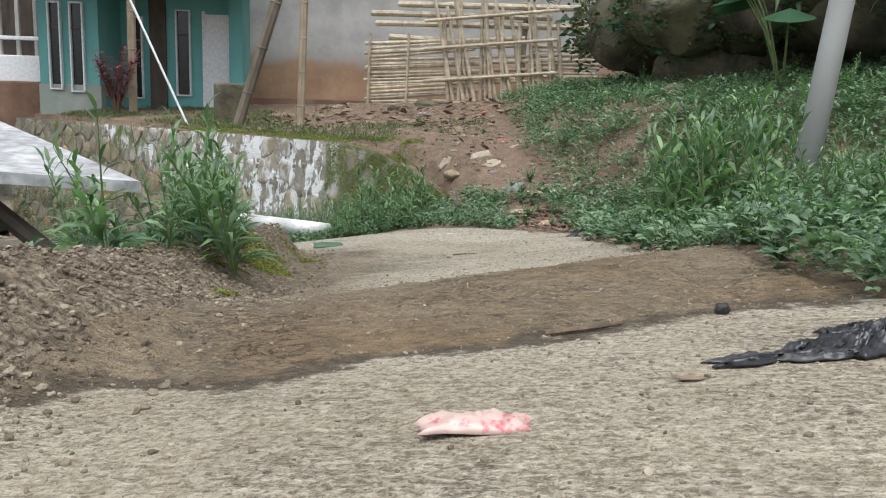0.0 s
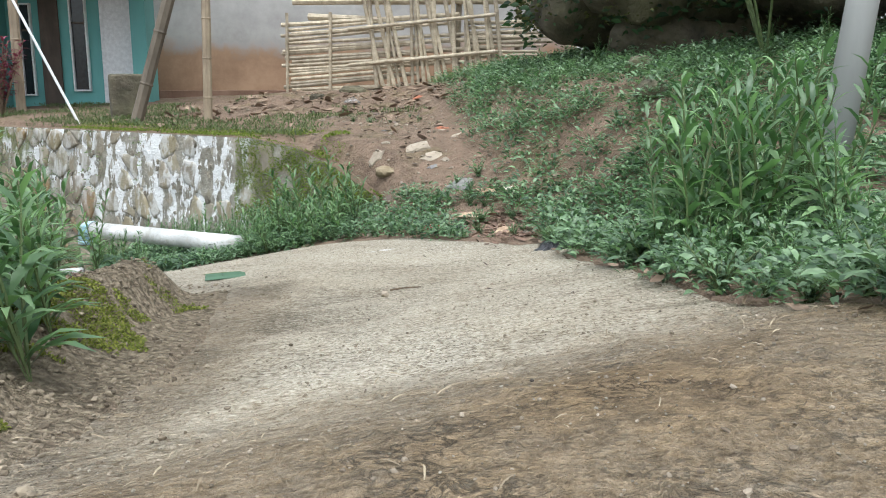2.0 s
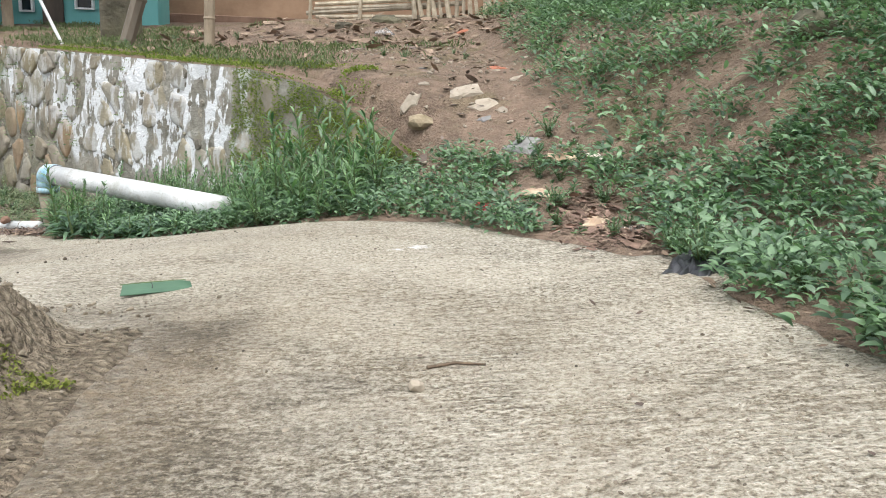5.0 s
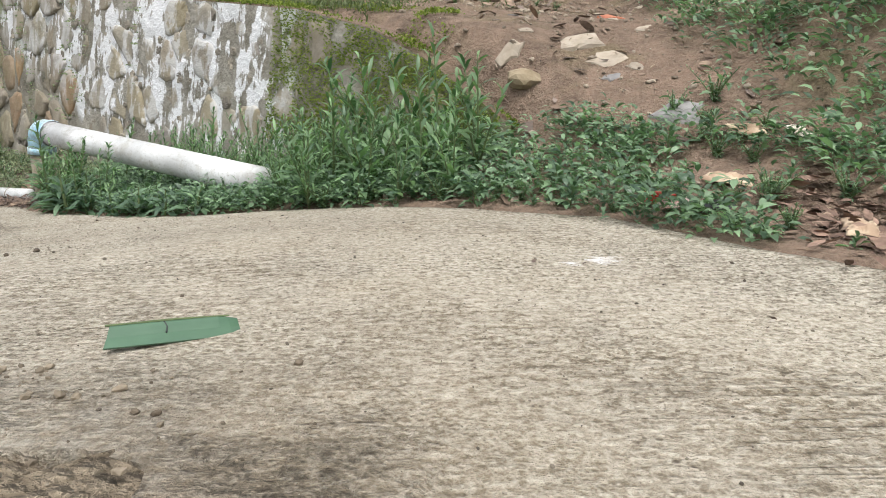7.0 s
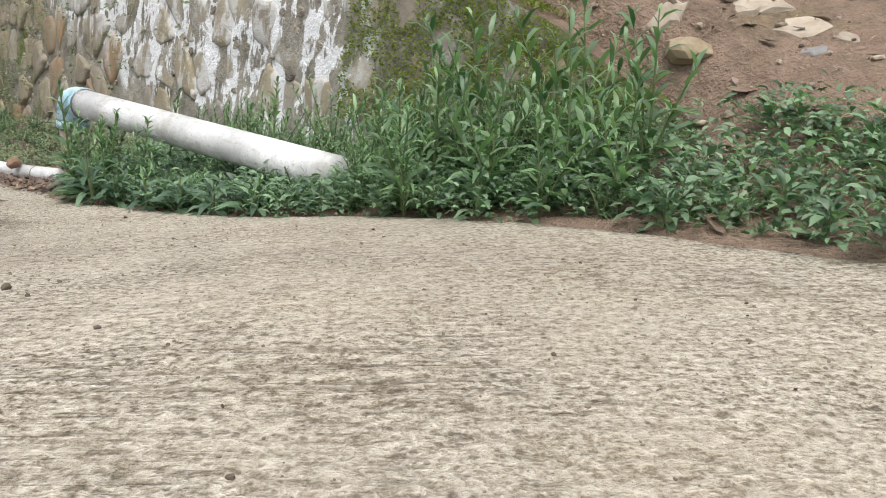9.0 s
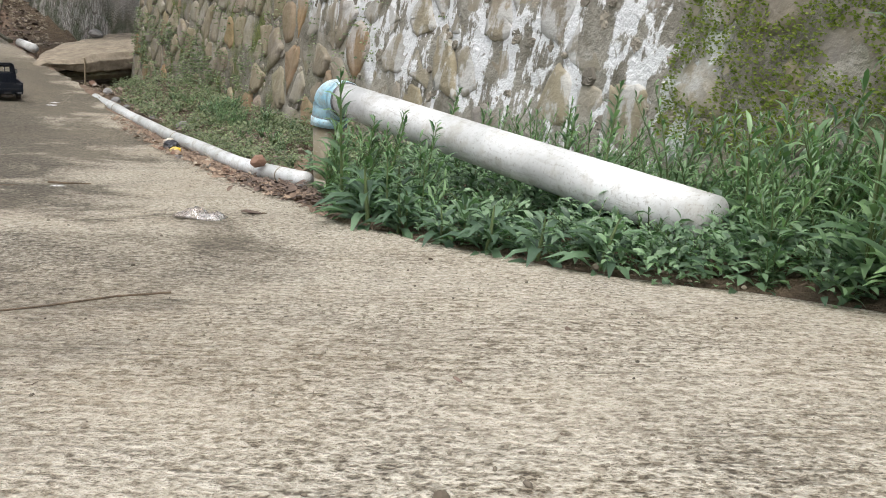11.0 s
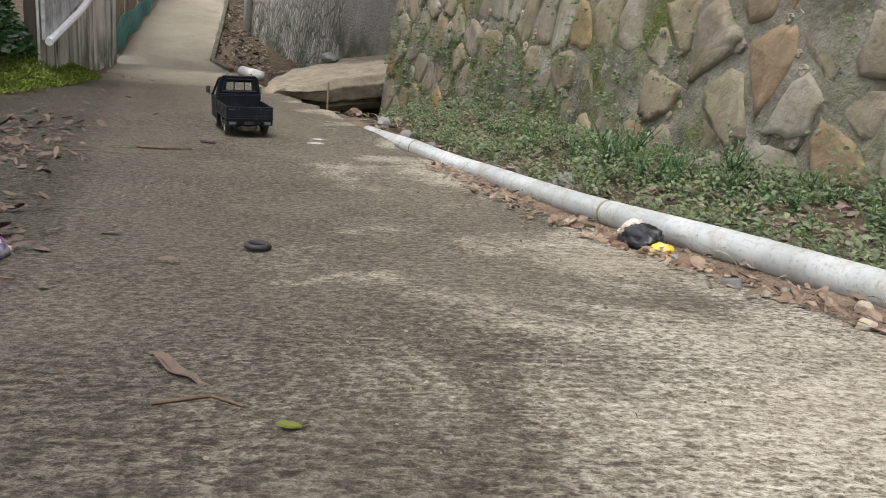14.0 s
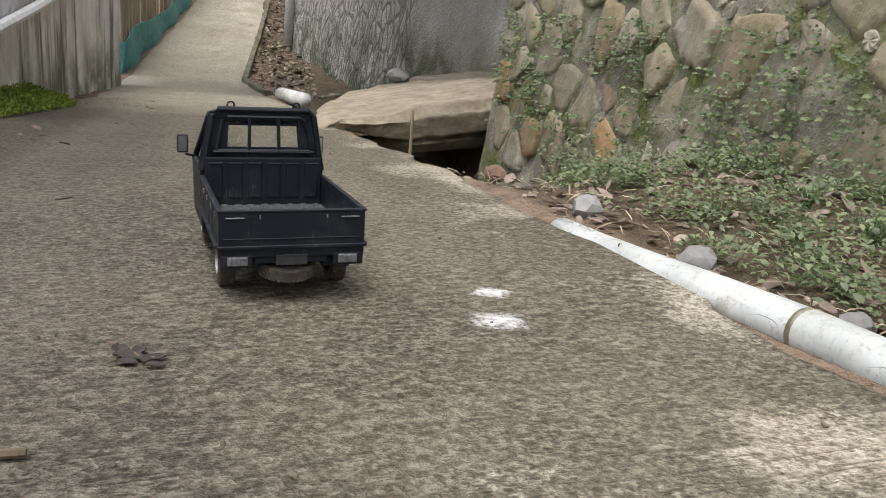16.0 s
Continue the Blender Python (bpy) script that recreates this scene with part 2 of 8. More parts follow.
    # and a damp stretch above it
    ex, ey = A(x, 1.64), math_node(nt, "SUBTRACT", y, 4.96)
    pool = A(math_node(nt, "SQRT", A(M(ex, ex), M(ey, ey))), M(math_node(nt, "SUBTRACT", patch, 0.5), 0.35))
    damp = math_node(nt, "MAXIMUM", damp, M(M(span(nt, pool, 0.36, 0.18), A(0.55, M(mid, 0.45))), A(1.2, M(val, -0.8))))
    dark = M(math_node(nt, "MAXIMUM", M(damp, 0.86), M(grime_shade, 0.75)), A(0.35, M(span(nt, u, 13.2, 11.0), 0.65)))
    wet = ramp(nt, val, [(0.14, (0.026, 0.021, 0.014)), (0.34, (0.066, 0.056, 0.039)), (0.55, (0.115, 0.099, 0.071)), (0.84, (0.27, 0.236, 0.176))])
    wet = mix(nt, M(mid, 0.30), wet, (0.125, 0.100, 0.070))
    wet = mix(nt, M(groove, 0.5), wet, (0.030, 0.026, 0.02))
    wet = mix(nt, M(worn, 0.22), wet, (0.070, 0.066, 0.056))
    # wet colour darkened again here for the shade of fence and trees
    soaked_shade = M(span(nt, w, 2.75, 2.15), span(nt, u, 4.9, 6.0))
    wet = mix(nt, M(soaked_shade, 0.85), wet, ramp(nt, val, [(0.24, (0.012, 0.010, 0.0075)), (0.50, (0.036, 0.031, 0.023)), (0.80, (0.098, 0.086, 0.065))]))
    c = mix(nt, dark, c, wet)
    # thin splashes of lime that dried on the lane
    for sx, sy, sr, lvl in ((.053, 3.955, .06, .92), (.0, 3.93, .035, .95), (-2.36, 5.76, .040, .80), (-4.03, 7.83, .055, .84), (-4.08, 7.92, .05, .95)):
        ex, ey = math_node(nt, "SUBTRACT", x, sx), math_node(nt, "SUBTRACT", y, sy)
        er = math_node(nt, "SQRT", A(M(ex, ex), M(ey, ey)))
        sp = math_node(nt, "SUBTRACT", A(span(nt, er, sr, 0.0), M(noise_fac(nt, p, 60.0, 6, 0.7), 0.8)), lvl)
        c = mix(nt, M(math_node(nt, "MULTIPLY", sp, 1.5, clamp=True), span(nt, er, sr * 1.1, sr * .8)), c, (0.78, 0.78, 0.78))
    # packed brown dirt carried over the hump
    v = math_node(nt, "SUBTRACT", y, M(x, 0.35))
    v = A(v, M(math_node(nt, "SUBTRACT", mid, 0.5), 0.10))
    band = M(span(nt, v, 1.00, 1.05), span(nt, v, 2.05, 1.5))
    band = M(band, span(nt, u, 3.0, 2.4))
    left = M(span(nt, x, -0.1, -0.45), M(span(nt, v, 1.00, 1.05), span(nt, y, 3.6, 3.1)))
    band = math_node(nt, "MAXIMUM", band, left)
    dirtn = noise_fac(nt, p, 24.0, 7, 0.74, 0.36, 0.64)
    crumb = noise_fac(nt, p, 120.0, 3, 0.65, 0.40, 0.60)
    dirt = mix(nt, dirtn, (0.085, 0.055, 0.028), (0.39, 0.275, 0.150))
    dirt = mix(nt, M(crumb, 0.45), dirt, (0.36, 0.265, 0.165))
    dirt = mix(nt, M(math_node(nt, "SUBTRACT", 1.0, val), 0.38), dirt, (0.062, 0.043, 0.026))
    dirt = mix(nt, M(noise_fac(nt, p, 9.0, 6, 0.66, 0.42, 0.60), 0.45), dirt, (0.125, 0.090, 0.056))
    dirt = mix(nt, M(hole, 0.8), dirt, (0.06, 0.04, 0.022))
    # broken crust: short crooked crevices between lumps of packed earth
    crust = math_node(nt, "ABSOLUTE", math_node(nt, "SUBTRACT", drawn(26, 30, 0.12, 5.0, 0.62, 0.0, 1.0, 0.5), 0.5))
    crev = M(span(nt, crust, 0.035, 0.0), noise_fac(nt, p, 5.0, 3, 0.6, 0.42, 0.58))
    lump = drawn(44, 46, 0.2, 4.0, 0.66, 0.38, 0.62, 0.3)
    dirt = mix(nt, M(lump, 0.34), dirt, (0.39, 0.285, 0.175))
    dirt = mix(nt, M(M(M(span(nt, x, -0.22, -0.50), span(nt, y, 1.25, 1.55)), A(lump, 0.45)), 0.7), dirt, (0.46, 0.42, 0.35))
    # crevice shade painted into the dirt colour
    dirt = mix(nt, M(crev, 0.8), dirt, (0.050, 0.036, 0.022))
    keep = math_node(nt, "MULTIPLY", band, A(0.62, M(broad, 0.45)), clamp=True)
    c = mix(nt, keep, c, dirt)
    # crack of dark soil along the slab joint
    joint = M(span(nt, v, 0.965, 1.0), span(nt, v, 1.07, 1.01))
    c = mix(nt, M(joint, M(span(nt, u, 2.5, 2.0), 0.85)), c, (0.05, 0.036, 0.022))
    nt.links.new(c, b.inputs["Base Color"])
    b.inputs["Roughness"].default_value = 0.9
    b.inputs["Specular IOR Level"].default_value = 0.25
    h = A(A(M(val, 1.0), M(mid, 0.5)), M(groove, -0.9))
    h = A(h, M(M(A(dirtn, M(crumb, 0.5)), band), 0.9))
    h = A(h, M(math_node(nt, "SUBTRACT", M(lump, 1.9), M(crev, 1.8)), band))
    bump(nt, b, h, 0.9, 0.007)
    return m


def soil_ground():
    m, nt, b = material("bare_soil")
    p, x, y, z, u, w = plan_coords(nt)
    n1, n2 = noise_fac(nt, p, 2.0, 6, 0.62), noise_fac(nt, p, 14.0, 6, 0.65, 0.3, 0.7)
    n3 = noise_fac(nt, p, 90.0, 3, 0.7, 0.3, 0.7)
    c = mix(nt, n2, (0.070, 0.044, 0.031), (0.285, 0.200, 0.146))
    c = mix(nt, math_node(nt, "MULTIPLY", n1, 0.5), c, (0.255, 0.168, 0.120))
    c = mix(nt, math_node(nt, "MULTIPLY", n3, 0.4), c, (0.34, 0.28, 0.21))
    # grey gravel on the bund by the lane
    bund = math_node(nt, "MULTIPLY", span(nt, x, -0.25, -0.42), math_node(nt, "MULTIPLY", span(nt, x, -1.4, -1.1), span(nt, y, 3.9, 3.5)))
    vor = node(nt, "ShaderNodeTexVoronoi", Vector=p, Scale=55.0)
    grav = mix(nt, vor.outputs["Distance"], (0.34, 0.285, 0.205), (0.085, 0.066, 0.044))
    c = mix(nt, math_node(nt, "MULTIPLY", bund, 0.9), c, grav)
    # wet earth on the low side of the lane
    low = math_node(nt, "MULTIPLY", span(nt, w, 2.05, 1.7), span(nt, u, 4.6, 5.6))
    c = mix(nt, math_node(nt, "MULTIPLY", low, 0.75), c, mix(nt, n2, (0.028, 0.023, 0.017), (0.095, 0.076, 0.054)))
    # dark humus with rotting leaves under the stone wall
    humus = math_node(nt, "MULTIPLY", math_node(nt, "MULTIPLY", span(nt, w, 3.0, 3.1), span(nt, w, 3.85, 3.7)), span(nt, u, 3.4, 4.0))
    c = mix(nt, math_node(nt, "MULTIPLY", humus, 0.8), c, mix(nt, n2, (0.035, 0.027, 0.017), (0.13, 0.098, 0.062)))
    # moss patches
    moss = math_node(nt, "MULTIPLY", noise_fac(nt, p, 3.0, 5, 0.6, 0.52, 0.62), math_node(nt, "ADD", math_node(nt, "MULTIPLY", bund, math_node(nt, "MULTIPLY", span(nt, x, -0.62, -0.8), 0.9)), math_node(nt, "MULTIPLY", span(nt, w, 3.6, 4.2), 0.25)))
    c = mix(nt, moss, c, mix(nt, n3, (0.05, 0.075, 0.012), (0.16, 0.18, 0.03)))
    nt.links.new(c, b.inputs["Base Color"])
    b.inputs["Roughness"].default_value = 0.95
    b.inputs["Specular IOR Level"].default_value = 0.2
    h = math_node(nt, "ADD", n2, math_node(nt, "MULTIPLY", n3, 0.5))
    lump = node(nt, "ShaderNodeTexVoronoi", Vector=p, Scale=95.0)
    heap = math_node(nt, "ADD", vor.outputs["Distance"], math_node(nt, "MULTIPLY", lump.outputs["Distance"], 0.6))
    h = math_node(nt, "SUBTRACT", h, math_node(nt, "MULTIPLY", math_node(nt, "MULTIPLY", heap, bund), 1.1))
    bump(nt, b, h, 1.0, 0.016)
    return m


def whitewash(nt, p, u, z):
    """Old limewash that ran down the wall, strongest on the middle length."""
    sc = node(nt, "ShaderNodeMapping", Vector=p)
    sc.inputs["Scale"].default_value = (9, 9, 2.6)
    runs = noise_fac(nt, sc.outputs[0], 1.0, 6, 0.65, 0.40, 0.60, 0.4)
    spots = noise_fac(nt, p, 7.0, 6, 0.66, 0.42, 0.58)
    slant = math_node(nt, "SUBTRACT", u, math_node(nt, "MULTIPLY", math_node(nt, "ADD", z, 0.65), 4.0))
    where = math_node(nt, "MULTIPLY", span(nt, u, 4.75, 4.95), span(nt, slant, 7.4, 6.5))
    low = span(nt, z, -1.0, -0.60)
    cover = math_node(nt, "ADD", math_node(nt, "MULTIPLY", runs, 1.1), math_node(nt, "MULTIPLY", spots, 0.75))
    cover = math_node(nt, "SUBTRACT", math_node(nt, "ADD", cover, math_node(nt, "MULTIPLY", low, 0.25)), 1.00)
    f = math_node(nt, "MULTIPLY", math_node(nt, "MULTIPLY", where, math_node(nt, "ADD", low, 0.15)), math_node(nt, "MULTIPLY", cover, 2.2), clamp=True)
    return f


def mortar():
    m, nt, b = material("wall_mortar")
    p, x, y, z, u, w = plan_coords(nt)
    n1, n2 = noise_fac(nt, p, 6.0, 6, 0.65), noise_fac(nt, p, 60.0, 4, 0.7)
    c = mix(nt, n1, (0.13, 0.118, 0.09), (0.37, 0.355, 0.305))
    c = mix(nt, math_node(nt, "MULTIPLY", n2, 0.5), c, (0.16, 0.145, 0.11))
    c = mix(nt, math_node(nt, "MULTIPLY", span(nt, u, 5.8, 7.2), 0.65), c, mix(nt, n1, (0.070, 0.064, 0.040), (0.27, 0.245, 0.195)))
    ww = whitewash(nt, p, u, z)
    c = mix(nt, math_node(nt, "MULTIPLY", ww, 1.7, clamp=True), c, (0.66, 0.67, 0.67))
    green = math_node(nt, "MULTIPLY", noise_fac(nt, p, 4.0, 5, 0.6, 0.47, 0.62), math_node(nt, "MAXIMUM", span(nt, u, 6.2, 8.4), span(nt, u, 4.5, 4.3)))
    c = mix(nt, green, c, mix(nt, n2, (0.045, 0.065, 0.012), (0.14, 0.155, 0.03)))
    nt.links.new(c, b.inputs["Base Color"])
    b.inputs["Roughness"].default_value = 0.92
    bump(nt, b, math_node(nt, "ADD", n1, math_node(nt, "MULTIPLY", n2, 0.5)), 0.8, 0.010)
    return m


def wall_stone(name="river_stone", warm=1.0):
    m, nt, b = material(name)
    p, x, y, z, u, w = plan_coords(nt)
    rnd = math_node(nt, "MULTIPLY", nt.nodes.new("ShaderNodeObjectInfo").outputs["Random"], warm)
    base = ramp(nt, rnd, [(0.0, (0.24, 0.228, 0.20)), (0.18, (0.34, 0.322, 0.285)), (0.34, (0.27, 0.232, 0.145)), (0.50, (0.19, 0.18, 0.175)),
                          (0.64, (0.26, 0.215, 0.14)), (0.80, (0.24, 0.215, 0.195)), (0.91, (0.27, 0.155, 0.085)), (1.0, (0.40, 0.215, 0.08))])
    n1, n2 = noise_fac(nt, p, 9.0, 6, 0.62), noise_fac(nt, p, 34.0, 5, 0.62)
    c = mix(nt, math_node(nt, "MULTIPLY", n1, 0.55), base, (0.135, 0.112, 0.060))
    c = mix(nt, math_node(nt, "MULTIPLY", noise_fac(nt, p, 4.0, 5, 0.6), 0.30), c, (0.29, 0.25, 0.15))
    c = mix(nt, math_node(nt, "MULTIPLY", n2, 0.22), c, (0.36, 0.32, 0.25))
    ww = whitewash(nt, p, u, z)
    c = mix(nt, math_node(nt, "MULTIPLY", ww, 0.52, clamp=True), c, (0.58, 0.59, 0.59))
    # brown and olive stains run down from the joints
    tall = node(nt, "ShaderNodeMapping", Vector=p)
    tall.inputs["Scale"].default_value = (11, 11, 4)
    stain = math_node(nt, "MULTIPLY", noise_fac(nt, tall.outputs[0], 1.0, 6, 0.66, 0.44, 0.58, 0.5), span(nt, u, 5.6, 6.8))
    c = mix(nt, math_node(nt, "MULTIPLY", stain, 0.45), c, mix(nt, n1, (0.085, 0.074, 0.036), (0.175, 0.135, 0.078)))
    green = math_node(nt, "MULTIPLY", noise_fac(nt, p, 5.0, 5, 0.6, 0.48, 0.62), math_node(nt, "MAXIMUM", span(nt, u, 6.2, 8.6), span(nt, u, 4.5, 4.3)))
    c = mix(nt, math_node(nt, "MULTIPLY", green, 0.42), c, mix(nt, n2, (0.06, 0.068, 0.018), (0.17, 0.165, 0.05)))
    nt.links.new(c, b.inputs["Base Color"])
    b.inputs["Roughness"].default_value = 0.85
    bump(nt, b, math_node(nt, "ADD", n1, math_node(nt, "MULTIPLY", n2, 0.12)), 0.7, 0.009)
    return m


def leaf_material(name, dark, light, rough=0.45):
    m, nt, b = material(name)
    geo = nt.nodes.new("ShaderNodeNewGeometry")
    rnd = geo.outputs["Random Per Island"]
    c = mix(nt, rnd, dark, light)
    n = noise_fac(nt, geo.outputs["Position"], 4.0, 3)
    c = mix(nt, math_node(nt, "MULTIPLY", n, 0.4), c, dark)
    nt.links.new(c, b.inputs["Base Color"])
    b.inputs["Roughness"].default_value = rough
    tr = node(nt, "ShaderNodeBsdfTranslucent")
    nt.links.new(mix(nt, 1.0, c, (0.85, 1.12, 0.62), "MULTIPLY"), tr.inputs["Color"])
    ms = nt.nodes.new("ShaderNodeMixShader")
    ms.inputs[0].default_value = 0.33
    nt.links.new(b.outputs[0], ms.inputs[1])
    nt.links.new(tr.outputs[0], ms.inputs[2])
    nt.links.new(ms.outputs[0], nt.nodes["Material Output"].inputs["Surface"])
    return m


def dead_leaf(name, dark, light):
    """Dry plant litter: one tone a piece, mottled."""
    m, nt, b = material(name)
    geo = nt.nodes.new("ShaderNodeNewGeometry")
    c = mix(nt, geo.outputs["Random Per Island"], dark, light)
    n = noise_fac(nt, geo.outputs["Position"], 70.0, 4)
    c = mix(nt, math_node(nt, "MULTIPLY", n, 0.5), c, tuple(v * 0.6 for v in dark))
    nt.links.new(c, b.inputs["Base Color"])
    b.inputs["Roughness"].default_value = 0.85
    return m


def streaked(name, a, c2, scale, stretch=(1, 1, 0.12), rough=0.7, relief=0.004, third=None):
    """Wood, bamboo or weathered sheet: grain drawn out along one axis."""
    m, nt, b = material(name)
    tc = nt.nodes.new("ShaderNodeTexCoord").outputs["Object"]
    mp = node(nt, "ShaderNodeMapping", Vector=tc)
    mp.inputs["Scale"].default_value = tuple(s * scale for s in stretch)
    f = noise_fac(nt, mp.outputs[0], 1.0, 6, 0.6, 0.32, 0.68)
    f2 = noise_fac(nt, tc, scale * 0.4, 4)
    rnd = nt.nodes.new("ShaderNodeObjectInfo").outputs["Random"]
    isl = nt.nodes.new("ShaderNodeNewGeometry").outputs["Random Per Island"]
    c = mix(nt, f, a, c2)
    c = mix(nt, math_node(nt, "MULTIPLY", f2, 0.5), c, third or tuple(v * 0.6 for v in a))
    tone = math_node(nt, "ADD", 0.72, math_node(nt, "MULTIPLY", math_node(nt, "FRACT", math_node(nt, "ADD", rnd, isl)), 0.5))
    hsv = node(nt, "ShaderNodeHueSaturation", Color=c, Value=tone)
    nt.links.new(hsv.outputs[0], b.inputs["Base Color"])
    b.inputs["Roughness"].default_value = rough
    if relief:
        bump(nt, b, f, 0.7, relief)
    return m


def scuffed_pvc(name="scuffed_pvc", lo=(0.43, 0.435, 0.425), hi=(0.64, 0.645, 0.64), mud=0.42):
    """White pipe gone dull, with mud splashes, scratches and algae specks."""
    m, nt, b = material(name)
    p, x, y, z, u, w = plan_coords(nt)
    big, mid = noise_fac(nt, p, 5.0, 6, 0.62, 0.40, 0.62), noise_fac(nt, p, 22.0, 6, 0.7, 0.50, 0.66)
    fine = noise_fac(nt, p, 150.0, 3, 0.6, 0.55, 0.70)
    along = node(nt, "ShaderNodeVectorRotate", Vector=p, Angle=-2.356)
    mp = node(nt, "ShaderNodeMapping", Vector=along.outputs[0])
    mp.inputs["Scale"].default_value = (7, 120, 120)
    line = noise_fac(nt, mp.outputs[0], 1.0, 3, 0.6, 0.58, 0.66)
    c = mix(nt, big, lo, hi)
    c = mix(nt, math_node(nt, "MULTIPLY", mid, mud), c, (0.27, 0.235, 0.17))
    c = mix(nt, math_node(nt, "MULTIPLY", line, 0.45), c, (0.30, 0.29, 0.265))
    c = mix(nt, math_node(nt, "MULTIPLY", fine, 0.5), c, (0.16, 0.14, 0.10))
    nt.links.new(c, b.inputs["Base Color"])
    r = node(nt, "ShaderNodeMapRange", Value=mid)
    r.inputs["To Min"].default_value, r.inputs["To Max"].default_value = 0.36, 0.75
    nt.links.new(r.outputs[0], b.inputs["Roughness"])
    return m


MAT = {
    "road": concrete_road(), "soil": soil_ground(), "mortar": mortar(), "stone": wall_stone(), "stone_grey": wall_stone("grey_wall_stone", 0.6),
    "dull_leaf": leaf_material("dull_leaf", (0.045, 0.085, 0.052), (0.17, 0.27, 0.155), 0.42),
    "weed": leaf_material("weed_leaf", (0.045, 0.100, 0.045), (0.270, 0.410, 0.195), 0.36),
    "cover": leaf_material("groundcover_leaf", (0.040, 0.082, 0.044), (0.275, 0.405, 0.230), 0.40),
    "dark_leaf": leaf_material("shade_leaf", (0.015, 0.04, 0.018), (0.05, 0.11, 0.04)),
    "moss_dry": leaf_material("dry_moss", (0.095, 0.112, 0.020), (0.28, 0.29, 0.06), 0.9),
    "croton": leaf_material("croton_leaf", (0.11, 0.018, 0.045), (0.36, 0.07, 0.14)),
    "moss": leaf_material("moss", (0.085, 0.125, 0.012), (0.24, 0.28, 0.05), 0.9),
    "dry": dead_leaf("dry_leaf", (0.12, 0.078, 0.052), (0.36, 0.265, 0.185)),
    "stem": simple("green_stem", (0.10, 0.14, 0.05), 0.6),
    "twig": simple("dry_twig", (0.14, 0.10, 0.065), 0.85, vary=0.4, scale=60),
    "pvc": streaked("white_pvc", (0.42, 0.43, 0.425), (0.57, 0.58, 0.575), 9.0, (1, 1, 1), 0.38, 0.0, (0.31, 0.305, 0.26)),
    "pvc_scuffed": scuffed_pvc(),
    "pvc_blue": scuffed_pvc("faded_blue_pvc", (0.20, 0.40, 0.50), (0.48, 0.64, 0.70), 0.85),
    "pvc_weathered": scuffed_pvc("weathered_pvc", (0.38, 0.395, 0.385), (0.57, 0.585, 0.585), 0.5),
    "pvc_dirty": scuffed_pvc("muddy_pvc", (0.075, 0.060, 0.034), (0.185, 0.155, 0.095), 1.0),
    "pvc_foot": scuffed_pvc("mud_splashed_socket", (0.10, 0.090, 0.06), (0.21, 0.20, 0.15), 0.9),
    "bamboo": streaked("split_bamboo", (0.32, 0.265, 0.18), (0.58, 0.505, 0.385), 18.0, (1, 1, 1), 0.6, 0.001, (0.22, 0.18, 0.125)),
    "pole_bamboo": streaked("bamboo_pole", (0.19, 0.145, 0.095), (0.38, 0.31, 0.22), 10.0, (1, 1, 0.3), 0.65, 0.001, (0.12, 0.09, 0.06)),
    "teal": streaked("teal_paint", (0.13, 0.40, 0.385), (0.21, 0.53, 0.50), 3.0, (1, 1, 0.3), 0.7, 0.0, (0.13, 0.33, 0.31)),
    "teal_base": streaked("stained_plinth", (0.22, 0.27, 0.24), (0.34, 0.37, 0.33), 4.0, (1, 1, 1), 0.85, 0.0, (0.20, 0.19, 0.15)),
    "white_paint": simple("white_paint", (0.74, 0.75, 0.76), 0.5, vary=0.12),
    "glass_dark": simple("dark_window_glass", (0.02, 0.025, 0.03), 0.12, vary=0.2),
    "dark_wood": streaked("dark_wood", (0.055, 0.042, 0.034), (0.12, 0.09, 0.07), 12.0, (1, 1, 0.2), 0.75),
    "rock": streaked("mossy_rock", (0.050, 0.043, 0.032), (0.19, 0.165, 0.120), 6.0, (1, 1, 1), 0.9, 0.03, (0.085, 0.090, 0.030)),
}


# ---- building helpers ----
def mesh_ob(name, verts, faces, mat, parent=None, label="", smooth_shade=False):
    me = bpy.data.meshes.new(name)
    me.from_pydata(verts, [], faces)
    me.update()
    if smooth_shade:
        me.polygons.foreach_set("use_smooth", [True] * len(me.polygons))
    me.materials.append(mat)
    ob = new(name, me)
    if parent:
        ob.parent = parent
    if label:
        tagged(ob, label)
    return ob


def part(name, bm, mat, parent=None, label="", smooth_shade=False):
    me = bpy.data.meshes.new(name)
    bmesh.ops.recalc_face_normals(bm, faces=bm.faces[:])
    bm.to_mesh(me)
    bm.free()
    if smooth_shade:
        me.polygons.foreach_set("use_smooth", [True] * len(me.polygons))
    me.materials.append(mat)
    ob = new(name, me)
    if parent:
        ob.parent = parent
    if label:
        tagged(ob, label)
    return ob


def box(bm, lo, hi, bevel=0.0, segments=2, m=None):
    lo, hi = Vector(lo), Vector(hi)
    r = bmesh.ops.create_cube(bm, size=1.0, matrix=Matrix.Translation((lo + hi) / 2) @ Matrix.Diagonal((*(hi - lo), 1)))
    vs = r["verts"]
    if bevel:
        es = list({e for v in vs for e in v.link_edges})
        r = bmesh.ops.bevel(bm, geom=es, offset=bevel, segments=segments, affect="EDGES", profile=0.5)
        vs = list({v for f in r["faces"] for v in f.verts} | {v for v in vs if v.is_valid})
    if m is not None:
        bmesh.ops.transform(bm, matrix=m, verts=vs)
    return vs


